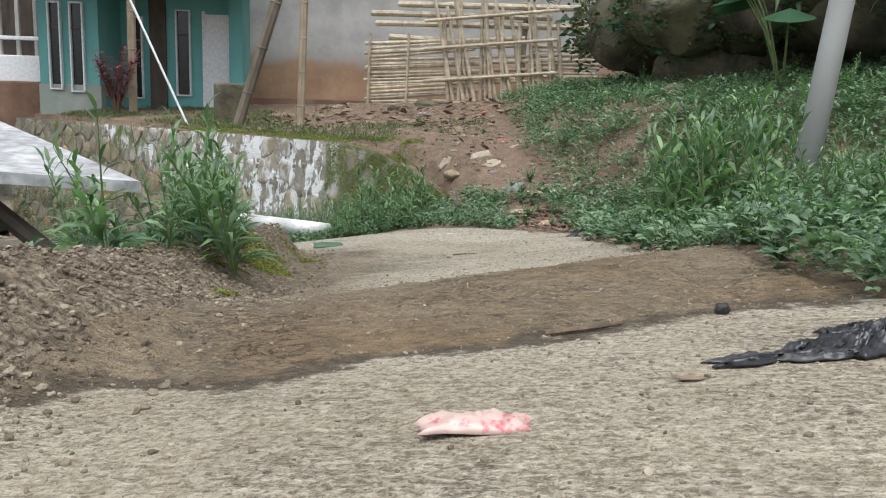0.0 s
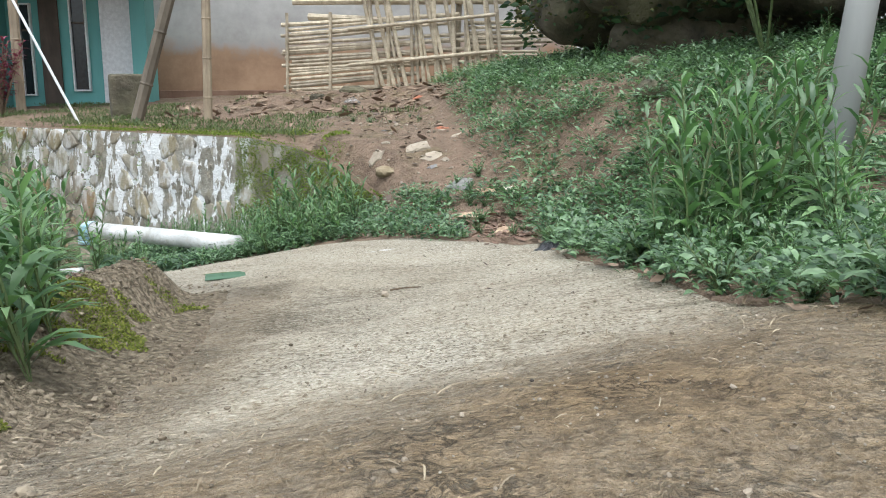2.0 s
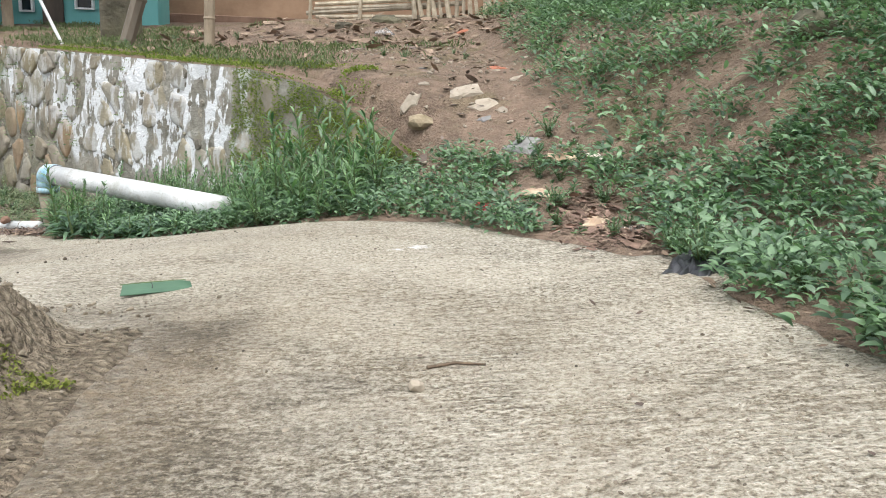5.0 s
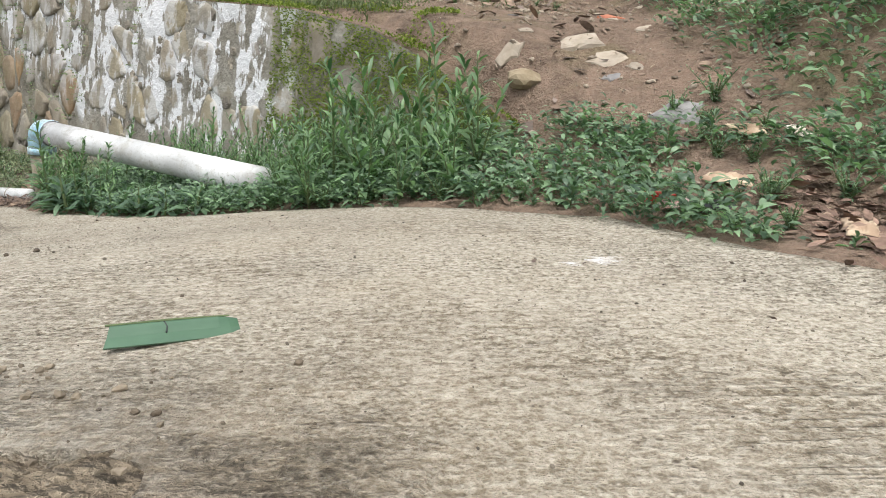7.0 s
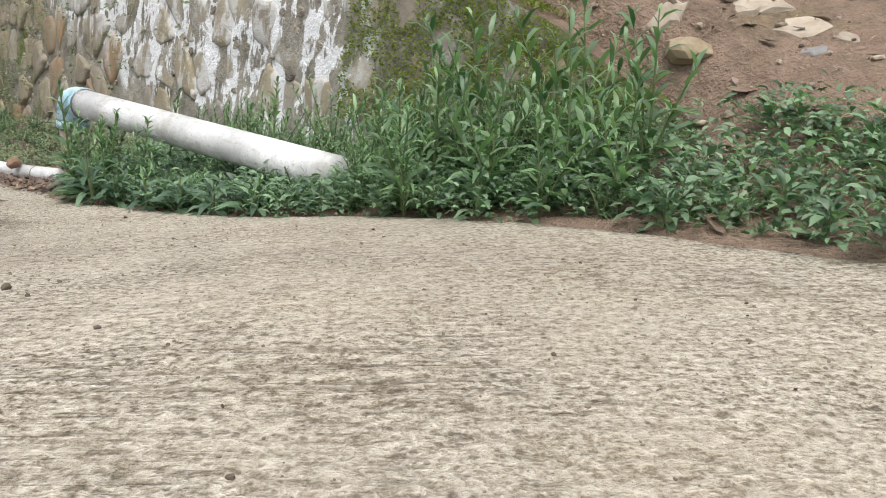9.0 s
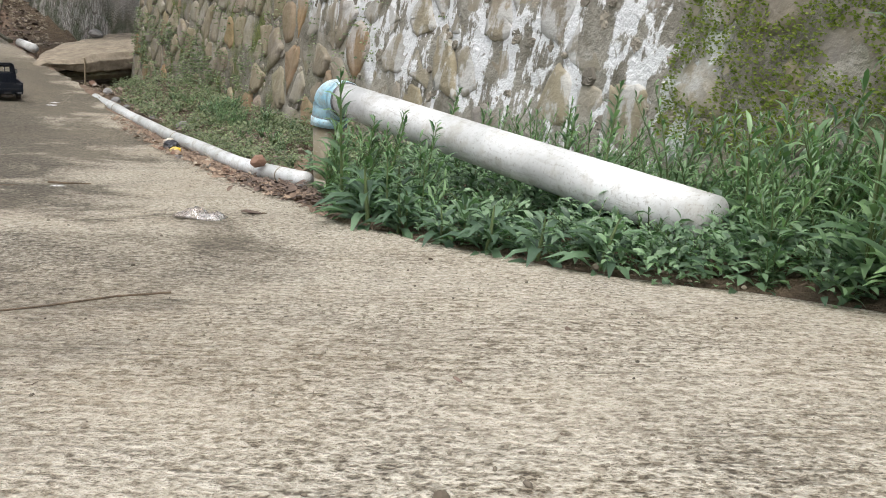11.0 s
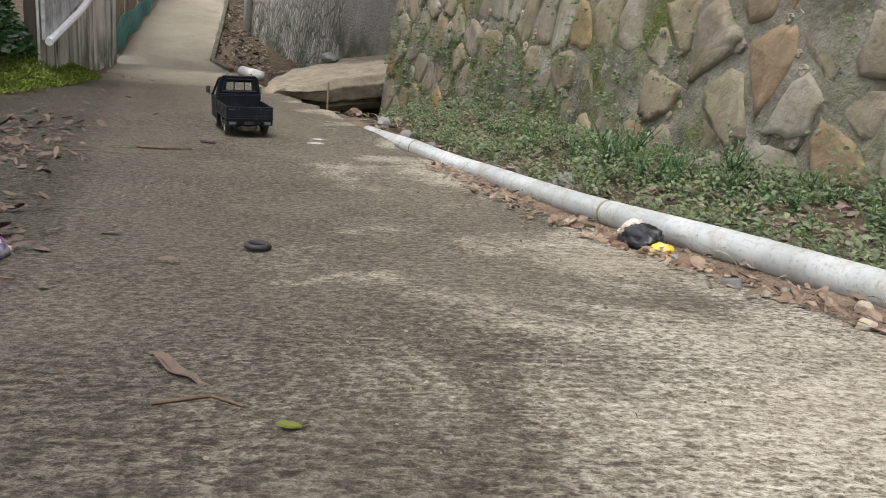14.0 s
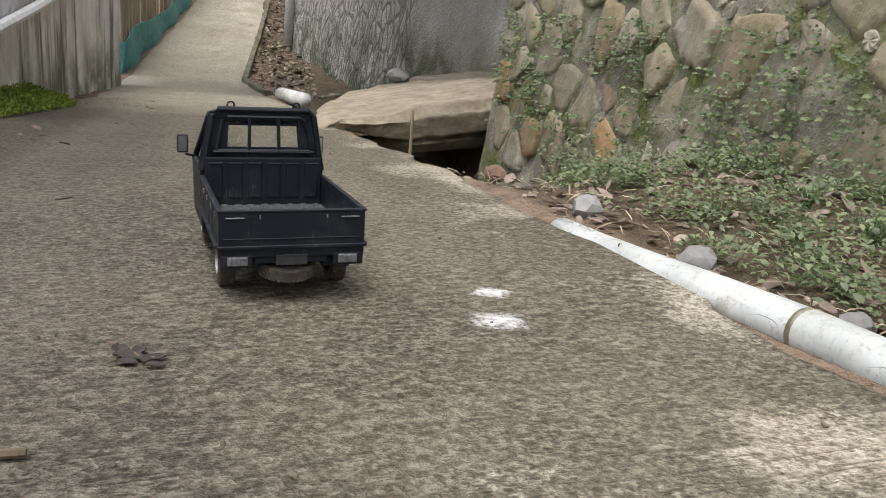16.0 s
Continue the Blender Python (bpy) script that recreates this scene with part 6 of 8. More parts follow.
def cover_all():
    green = MAT["cover"]
    cover_patch("bank_groundcover", "dense creeping groundcover on the bank", 42000,
                lambda r: (lambda x, y: ground_spot(x, y) if patchy(x, y, 2.0, -.35 + .7 * max(smooth(1.5, 2.3, x), smooth(1.2, .2, y)), 3) else None)(r.uniform(.60, 2.3), r.uniform(.2, 4.3)), green, .027, .6, 1, .10, .40, 36, .060)
    cover_patch("slope_groundcover", "patchy groundcover on the upper slope", 62000,
                lambda r: (lambda x, y: ground_spot(x, y) if x > .60 - .02 * (y - 5) + .16 * noise.noise((x * 3, y * 3, 1)) and patchy(x, y, 2.5, -.40, 5) else None)(r.uniform(.2, 3.2), r.uniform(3.9, 8.4)), green, .031, .6, 2, .10, .36, 44, .072)
    cover_patch("wall_foot_groundcover", "creeping weeds along the wall foot", 20000,
                lambda r: (lambda u, w: ground_spot(*xy(u, w)) if patchy(u, w, 2.2, -.25, 8) and (u < 5.25 or w > 3.2) else None)(r.uniform(2.5, 6.0), r.uniform(2.98, 3.74)), green, .024, .6, 3, .08, .42, 24, .045)
    cover_patch("lane_verge_groundcover", "thin creeping weeds below the stone wall", 30000,
                lambda r: (lambda u, w: ground_spot(*xy(u, w)) if noise.noise((u * 4, w * 4, 9)) + .6 * noise.noise((u * 13, w * 13, 2)) > -.12 and w > 3.06 else None)(r.uniform(5.9, 10.2), r.uniform(3.1, 3.74)), MAT["creeper"], .0135, .6, 4, .06, .55, 24, .035)
    cover_patch("terrace_grass", "short grass along the terrace edge", 15000,
                lambda r: (lambda u, w: ground_spot(*xy(u, w)) if patchy(u, w, 1.6, -.2 + .25 * (w - 4), 4) else None)(r.uniform(4.6, 10.5), 3.80 + 1.8 * r.random() ** 1.6), MAT["grass"], .038, 1.2, 5, .02, .16)
    cover_patch("bund_weeds", "undergrowth behind the earth bund", 9000,
                lambda r: (lambda x, y: ground_spot(x, y) if patchy(x, y, 1.8, -.4 + .9 * max(smooth(-1.6, -2.6, x), smooth(1.2, .2, y), smooth(3.2, 3.8, y)), 4) else None)(r.uniform(-2.6, -1.0), r.uniform(.2, 3.8)), green, .045, .8, 6, .12, .4, 22, .07)

    def on_wall(r, u0, u1, z0, z1, scale, level, seed, joint=.07):
        u, z = r.uniform(u0, u1), r.uniform(z0, z1)
        if z > wall_top(u) or z < lane(u) - .05 or noise.noise((u * scale, z * scale, seed)) + .25 * noise.noise((u * 7, z * 7, seed)) < level:
            return None
        if not in_joint(u, z, joint):
            return None
        p = wall_face(u, z, .012)
        return p, (-.7, -.7, .1)
    cover_patch("wall_creeper", "small-leaved creeper clinging to the stone wall", 7500, lambda r: on_wall(r, 6.0, 11.2, -1.5, -.13, 2.6, .02, 6, .055), MAT["creeper"], .0115, .4, 7, .012, .7, 9, .03)
    cover_patch("wall_foot_creeper", "ferny growth at the foot of the stone wall", 11000, lambda r: on_wall(r, 5.6, 11.2, -1.5, -.95, 2.3, -.02, 2, .14), MAT["creeper"], .013, .5, 8, .02, .6, 10, .03)
    cover_patch("wall_moss", "yellow-green moss on the low wall end", 10000, lambda r: on_wall(r, 3.7, 4.95, -.62, -.10, 2.6, -.22, 5, .11), MAT["moss"], .010, .6, 9, .012, .5)

    def moss_top(r):
        u, w = 3.7 + 3.6 * r.random() ** 2, r.uniform(3.77, 4.1)
        if noise.noise((u * 3, w * 3, 2)) < -.1 or (u < 4.25 and w > 3.88):
            return None
        x, y = xy(u, w)
        return (x, y, (max(wall_top(u), ground_z(x, y)) if w < 4.05 else ground_z(x, y)) + .004), (0, 0, 1)
    cover_patch("wall_top_moss", "moss cushion along the wall top", 7000, moss_top, MAT["moss"], .013, .8, 10, .012, .5)

    def moss_bank(r):
        u = r.uniform(8.6, 11.9)
        foot = float(np.interp(u, (8.6, 9.2, 10.8, 11.9), (1.30, 1.52, 1.76, 1.86)))
        w = foot - .42 * r.random() * smooth(12.2, 10.8, u)
        x, y = xy(u, w)
        h = (foot - w) * .8 * (.8 + .35 * noise.noise((u * 3, w * 3, 0)))
        return (x, y, max(ground_z(x, y), lane(u)) + h * r.random() ** .25), (.3, .3, .9)
    cover_patch("moss_bank", "bright green mossy fern bank by the lane", 22000, moss_bank, MAT["moss"], .020, .9, 11, .01, .36)

    def bank_face(r):
        u, h = r.uniform(8.0, 10.85), r.uniform(.15, .95)
        shift = float(np.interp(u, (7.9, 9.2, 10.8), (-.30, 0, .22)))
        x, y = xy(u, float(np.interp(h, (0, .42, .92), (1.40, 1.15, .99))) + shift + .04)
        return (x, y, lane(u) + h), (.6, .6, .3)
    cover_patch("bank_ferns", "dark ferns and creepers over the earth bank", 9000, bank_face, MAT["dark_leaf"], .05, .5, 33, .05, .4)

    def bund_moss(r):
        x, y = r.uniform(-.95, -.42), r.uniform(1.7, 3.2)
        near = math.exp(-((x + .58) / .14) ** 2 - ((y - 2.5) / .28) ** 2) + .8 * math.exp(-((x + .52) / .06) ** 2 - ((y - 2.98) / .14) ** 2)
        if noise.noise((x * 6, y * 5, 12)) + .35 * noise.noise((x * 22, y * 22, 3)) < .42 - .75 * near:
            return None
        return (x, y, top_z(x, y)), (0, 0, 1)
    cover_patch("bund_moss", "moss patches on the gravel bund", 9000, bund_moss, MAT["moss_dry"], .008, .7, 12, .004, .5)


ROCKS = [(1.62, 6.15, .52, .38), (2.12, 5.95, .55, .42), (2.35, 6.6, .10, .75), (2.75, 5.9, .40, .50), (1.45, 6.75, .45, .45), (1.42, 5.35, .04, .085), (1.25, 4.62, .03, .075), (2.0, 6.7, 1.0, .75)]


def rock_cover():
    def on_rock(r, top):
        x, y, dz, s = r.choice(ROCKS[:5] + ROCKS[7:])
        d = Vector((r.gauss(0, 1), r.gauss(0, 1), r.gauss(.5 if top else 0, .8))).normalized()
        if noise.noise((x + d.x * 2, y + d.y * 2, d.z * 2)) < (0 if top else .1):
            return None
        return (x + d.x * s, y + d.y * s * .9, ground_z(x, y) + dz + d.z * s * .72), d
    cover_patch("rock_moss", "brown-green moss over the overhanging boulders", 9000, lambda r: on_rock(r, True), MAT["rockmoss"], .035, .6, 31, .03, .5)
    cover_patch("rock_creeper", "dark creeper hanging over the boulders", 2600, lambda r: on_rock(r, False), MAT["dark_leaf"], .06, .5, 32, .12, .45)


def build_croton():
    x, y = -3.62, 9.55
    e = thing("croton_shrub", pose(x, y, ground_z(x, y)), "red-leaved croton shrub in front of the turquoise house", "shrub")
    rng = random.Random(5)
    L, bm = Leaves(), bmesh.new()
    for s in range(16):
        a, h = rng.uniform(0, math.tau), rng.uniform(.35, .78)
        tip = Vector((math.cos(a) * .34 * h, math.sin(a) * .34 * h, h))
        tube(bm, [(0, 0, 0), tip * .5, tip], [.012, .008, .004], 5, False)
        for i in range(26):
            t = .3 + .7 * i / 26
            az, el = i * 2.4, rng.uniform(0, .8)
            L.leaf(tip * t, (math.cos(az) * math.cos(el), math.sin(az) * math.cos(el), math.sin(el)), (-math.sin(az), math.cos(az), 0), .10 * rng.uniform(.6, 1.2), .03, .2)
    part("stalk", bm, MAT["twig"], e)
    L.mesh("foliage", MAT["croton"], e)


def tree_model(name, x, y, height, crown_r, n, mat, label, seed, leaf=.11, droop=.5, low=.35):
    """Tapered trunk, limbs, and a ragged crown of many leaves in clumps."""
    rng = random.Random(seed)
    e = thing(name, pose(x, y, ground_z(x, y) - .05), label, "tree")
    bm = bmesh.new()
    top = Vector((rng.uniform(-.15, .15), rng.uniform(-.15, .15), height * .8))
    tube(bm, [(0, 0, 0), (.04, .02, height * .25), (-.03, .05, height * .5), top], [.09, .075, .055, .03], 9, True, .08, seed)
    part("trunk", bm, MAT["dark_wood"], e)
    bm, L = bmesh.new(), Leaves()
    for k in range(n):
        a, h = rng.uniform(0, math.tau), height * rng.uniform(low, 1.0)
        r = crown_r * rng.uniform(.25, 1.0)
        c = Vector((math.cos(a) * r, math.sin(a) * r, h))
        root = Vector((0, 0, max(.2, h - r * .5)))
        if k % 2 == 0:
            tube(bm, [root, (root + c) / 2 + Vector((0, 0, .05)), c], [.018, .011, .005], 5, False)
        for i in range(46):
            d = Vector((rng.gauss(0, 1), rng.gauss(0, 1), rng.gauss(0, .8))) * .13 * crown_r
            az = rng.uniform(0, math.tau)
            L.leaf(c + d, (math.cos(az), math.sin(az), rng.uniform(-droop - .3, .2)), (-math.sin(az), math.cos(az), rng.uniform(-.4, .4)), leaf * rng.uniform(.6, 1.3), leaf * .24, droop * .4)
    part("limbs", bm, MAT["dark_wood"], e)
    L.mesh("crown", mat, e)
    return e


def build_banana():
    x, y = -.93, 1.86
    e = thing("banana_seedling", pose(x, y, top_z(x, y) - .01), "young banana plant with broad arching leaves behind the bund", "plant")
    rng = random.Random(14)
    for az, ln, wd, up in ((.2, .26, .060, .5), (1.1, .22, .052, .75), (2.6, .24, .056, .45), (-.5, .20, .048, .35), (4.0, .22, .05, .55)):
        v, f, n = [], [], 12
        d, side = Vector((math.cos(az), math.sin(az), 0)), Vector((-math.sin(az), math.cos(az), 0))
        for i in range(n + 1):
            t = i / n
            c = d * ln * t + Vector((0, 0, ln * (up * 1.5 * t - .75 * t * t)))
            w = wd * max(.05, math.sin(math.pi * min(1, .12 + .88 * t)) ** .7)
            for k in (-1, -.5, 0, .5, 1):
                v.append(c + side * w * k + Vector((0, 0, abs(k) * w * .35 + .002 * rng.uniform(-1, 1))))
        for i in range(n):
            for j in range(4):
                k = i * 5 + j
                f.append((k, k + 5, k + 6, k + 1))
        mesh_ob("leaf", v, f, MAT["banana"], e, "", True)
    bm = bmesh.new()
    tube(bm, [(0, 0, -.02), (0, 0, .05)], [.012, .008], 8)
    part("stem", bm, MAT["stem"], e)


def build_woods():
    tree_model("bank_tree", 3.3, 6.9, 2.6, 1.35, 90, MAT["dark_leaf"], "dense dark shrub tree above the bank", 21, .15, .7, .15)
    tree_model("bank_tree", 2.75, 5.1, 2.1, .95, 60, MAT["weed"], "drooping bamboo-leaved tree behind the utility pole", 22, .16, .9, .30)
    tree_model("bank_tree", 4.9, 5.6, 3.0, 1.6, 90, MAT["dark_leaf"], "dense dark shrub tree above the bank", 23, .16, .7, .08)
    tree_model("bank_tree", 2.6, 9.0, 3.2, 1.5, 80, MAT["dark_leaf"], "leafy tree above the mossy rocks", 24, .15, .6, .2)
    tree_model("bank_tree", 4.3, 3.4, 2.4, 1.4, 70, MAT["weed"], "leafy tree on the bank", 25, .15, .7, .1)
    tree_model("lane_tree", *xy(34, 2.4), 3.0, 1.6, 60, MAT["weed"], "leafy tree at the far end of the lane", 26, .2, .5, .05)
    # large taro leaves under the rocks
    rng = random.Random(9)
    e = thing("taro_plant", pose(1.95, 5.0, ground_z(1.95, 5.0)), "large-leaved green taro plant under the trees", "plant")
    bm = bmesh.new()
    for i in range(6):
        a = rng.uniform(2.2, 4.6)
        tip = Vector((math.cos(a) * .28, math.sin(a) * .28, rng.uniform(.42, .8)))
        tube(bm, [(0, 0, 0), tip * .5 + Vector((0, 0, .08)), tip], [.007, .006, .004], 6, False)
        v, f = [tip], []
        for k in range(13):
            b = -2.5 + 5.0 * k / 12
            r = .15 * (1 - .25 * abs(b) / 2.5) * (1 + .25 * math.cos(b))
            d = Vector((math.cos(a + b), math.sin(a + b), -.35 - .15 * math.cos(b)))
            v.append(tip + d * r)
        f = [(0, k, k + 1) for k in range(1, 13)]
        mesh_ob("leaf", v, f, MAT["taro"], e)
    part("stalk", bm, MAT["stem"], e)


def boulder(name, x, y, z, size, label, mat, seed, squash=.7, cat="rock"):
    e = thing(name, pose(x, y, z, 0, 0, seed * 37 % 360), label, cat)
    bm = bmesh.new()
    bmesh.ops.create_icosphere(bm, subdivisions=3 if size > .12 else 2, radius=1)
    for v in bm.verts:
        n = 1 + .30 * noise.noise(v.co * 1.3 + Vector((seed, 0, 0))) + .12 * noise.noise(v.co * 3.7 + Vector((0, seed, 0)))
        n *= 1 + .16 * noise.noise(v.co * 6 + Vector((seed, seed, 0)))
        v.co = Vector((v.co.x * size * n, v.co.y * size * n * .85, v.co.z * size * n * squash))
    part("stone", bm, mat, e, "", size > .3)
    return e


def shard(name, x, y, z, size, label, mat, seed, thick=.3, tilt=8):
    """A broken, angular stone or slab piece sunk in the soil."""
    rng = random.Random(seed * 7 + 1)
    gx, gy = (top_z(x + .05, y) - top_z(x - .05, y)) / .1, (top_z(x, y + .05) - top_z(x, y - .05)) / .1
    lie = pose(x, y, z, math.degrees(math.atan(gy)), -math.degrees(math.atan(gx)), 0)
    e = thing(name, lie @ pose(0, 0, 0, rng.uniform(-tilt, tilt), rng.uniform(-tilt, tilt), rng.uniform(0, 360)), label, "stone")
    bm = bmesh.new()
    n = rng.randint(7, 10)
    rings = []
    out = [(k * math.tau / n + rng.uniform(-.25, .25), size * rng.uniform(.55, 1.3)) for k in range(n)]
    wide, slant = rng.uniform(.5, .85), rng.uniform(-.5, .5) * thick
    for sc, h in ((1.02, -thick), (1.0, -.05), (.93, thick * .30), (.66, thick * .55)):
        rings.append([bm.verts.new((r * sc * math.cos(a) * rng.uniform(.93, 1.07), r * sc * wide * math.sin(a), (h + slant * math.cos(a) * max(0, h) / max(thick, .01) + rng.uniform(-.06, .06)) * size)) for a, r in out])
    for q, t in zip(rings, rings[1:]):
        for k in range(n):
            bm.faces.new((q[k], q[(k + 1) % n], t[(k + 1) % n], t[k]))
    top = bm.verts.new((size * .1, 0, size * thick * .66))
    for k in range(n):
        bm.faces.new((rings[-1][k], rings[-1][(k + 1) % n], top))
    part("stone", bm, mat, e)
    return e


def build_rocks():
    for i, (x, y, dz, s) in enumerate(ROCKS):
        boulder("mossy_boulder", x, y, ground_z(x, y) + dz, s, "dark mossy boulder in the overhanging bank", MAT["rock"], 3 + i, .72)
    # stones lying on the bare slope
    for x, y, s, mt, thick, lab in ((.248, 5.51, .085, "pale", .16, "flat pale stone lying on the bare slope"), (.306, 5.392, .06, "pale", .14, "broken pale slab piece on the slope"),
                                    (.026, 5.45, .05, "pale", .14, "flat pale stone lying on the bare slope"), (.42, 4.94, .085, "gray", .22, "broad grey stone sunk in the slope"),
                                    (.424, 5.92, .055, "brick", .2, "broken red brick on the slope"), (.367, 8.1, .06, "brick", .35, "red-brown stone on the upper slope"),
                                    (-.2, 8.9, .14, "rock", .5, "dark stone near the bamboo fence"), (-.5, 8.75, .10, "rock", .5, "dark stone near the bamboo fence")):
        shard("loose_stone", x, y, ground_z(x, y) + .002, s, lab, MAT[mt], int(x * 90) % 17 + 1, thick, 3)
    boulder("loose_stone", .063, 5.375, ground_z(.063, 5.375) + .012, .055, "tan stone at the low end of the wall", MAT["tan"], 14, .6)
    rng = random.Random(31)
    for i in range(26):
        x, y = rng.gauss(.30, .26), rng.uniform(4.9, 8.3)
        if road_inside(x, y) > -.05:
            continue
        mt = rng.choice(("pale", "gray", "pale", "redstone"))
        shard("loose_stone", x, y, ground_z(x, y), rng.uniform(.014, .038), {"pale": "pale broken stone on the bare slope", "gray": "grey broken stone on the bare slope", "redstone": "red-brown lump of earth on the bare slope"}[mt], MAT[mt], 40 + i, .2, 4)
    x, y = xy(12.9, 3.62)
    boulder("loose_stone", x, y, -1.40, .085, "rounded stone resting on the slab", MAT["gray"], 4, .55)
    x, y = xy(5.97, 3.035)
    boulder("loose_stone", x, y, lane(5.97) + .048, .026, "brown stone resting on the thin pipe", MAT["redstone"], 6, .8)
    for i in range(34):
        u = 5.62 + 1.5 * rng.random() ** 1.4
        x, y = xy(u, 2.975 + rng.uniform(-.055, .02))
        mt = rng.choice(("pale", "redstone", "pale", "gray"))
        shard("loose_stone", x, y, top_z(x, y) + .004, rng.uniform(.008, .021), {"pale": "pale lump of broken concrete along the thin pipe", "gray": "grey stone along the thin pipe", "redstone": "red-brown clod along the thin pipe"}[mt], MAT[mt], 90 + i, .5, 20)
    for u, w, s in ((8.3, 3.06, .022), (8.6, 3.06, .03), (9.0, 3.08, .035), (9.45, 3.06, .03), (7.6, 3.2, .04), (7.9, 3.12, .022)):
        x, y = xy(u, w)
        boulder("loose_stone", x, y, lane(u) + .012, s, "brown stone beside the thin pipe", MAT["redstone" if u > 9 else "gray"], int(u * 10) % 13 + 1, .7)
    # mossy concrete blocks on the terrace
    for x, y in ((-2.09, 8.4),):
        e = thing("concrete_block", pose(x, y, ground_z(x, y), 0, 0, 20), "mossy concrete block standing on the terrace", "block")
        bm = bmesh.new()
        box(bm, (-.14, -.12, -.05), (.14, .12, .36), .02)
        part("block", bm, MAT["rock"], e)


# ---- litter ----
def sheet_thing(name, m, size_x, size_y, height, mat, label, category, seed, cells=18, freq=9.0, edge=.25, thick=.0012):
    """A crumpled sheet lying on the ground."""
    e = thing(name, m, label, category)
    verts, faces = [], []
    for i in range(cells + 1):
        for j in range(cells + 1):
            a, b = i / cells * 2 - 1, j / cells * 2 - 1
            k = 1 + edge * noise.noise((a * 1.7 + seed, b * 1.7, seed))
            r = max(abs(a), abs(b))
            n1 = noise.noise((a * freq * .22 + seed, b * freq * .22, 1))
            n2 = 1 - abs(noise.noise((a * freq * .4 + seed, b * freq * .4, 2))) * 2
            z = height * (1 - r ** 2) ** .7 * (.45 + .5 * n1 + .28 * n2) + height * .22 * (1 - abs(noise.noise((a * freq * .9, b * freq * 1.3, seed))) * 3)* (1 - r ** 4)
            verts.append((a * size_x / 2 * k, b * size_y / 2 * k, z + .002))
    n = cells + 1
    for i in range(cells):
        for j in range(cells):
            k = i * n + j
            faces.append((k, k + n, k + n + 1, k + 1))
    ob = mesh_ob("sheet", verts, faces, mat, e, smooth_shade=True)
    so = ob.modifiers.new("thick", "SOLIDIFY")
    so.thickness = thick
    return e


def on_road(x, y, rz=0, dz=.0):
    return pose(x, y, top_z(x, y) + dz, math.degrees(math.atan((top_z(x, y + .03) - top_z(x, y - .03)) / .06)), 0, 0) @ pose(0, 0, 0, 0, 0, rz)


def twig(points, r, label="thin dry twig lying on the concrete", fork=False):
    x, y = points[0]
    e = thing("twig", pose(x, y, top_z(x, y)), label, "twig")
    bm = bmesh.new()
    P = [Vector((px - x, py - y, top_z(px, py) - top_z(x, y) + r)) for px, py in points]
    tube(bm, P, [r * (1 - .5 * i / len(P)) for i in range(len(P))], 6, True, .15, int(x * 100))
    if fork and len(P) > 2:
        d = (P[1] - P[0]).normalized()
        side = Vector((-d.y, d.x, .25))
        tube(bm, [P[1], P[1] + d * r * 6 + side * r * 9], [r * .7, r * .4], 5)
    part("stick", bm, MAT["twig"], e)


def dry_leaf(x, y, length, rz, label, curl=.5, mat="dry", wide=.26):
    e = thing("dry_leaf", on_road(x, y, rz), label, "leaf")
    v, f, n = [], [], 8
    for i in range(n + 1):
        t = i / n
        w = length * wide * math.sin(math.pi * min(1, t * .93 + .05)) ** .8
        for s in (-1, -.4, 0, .4, 1):
            v.append(((t - .5) * length, s * w, .003 + abs(s) * w * curl * (1 - .4 * t) + length * .045 * math.sin(t * 9) * curl))
    for i in range(n):
        for j in range(4):
            k = i * 5 + j
            f.append((k, k + 5, k + 6, k + 1))
    ob = mesh_ob("blade", v, f, MAT[mat], e)
    so = ob.modifiers.new("thick", "SOLIDIFY")
    so.thickness = .0012
    bm = bmesh.new()
    tube(bm, [(length * .45, 0, .005), (length * .68, .006, .004)], .0012, 5)
    part("stalk", bm, MAT["twig"], e)


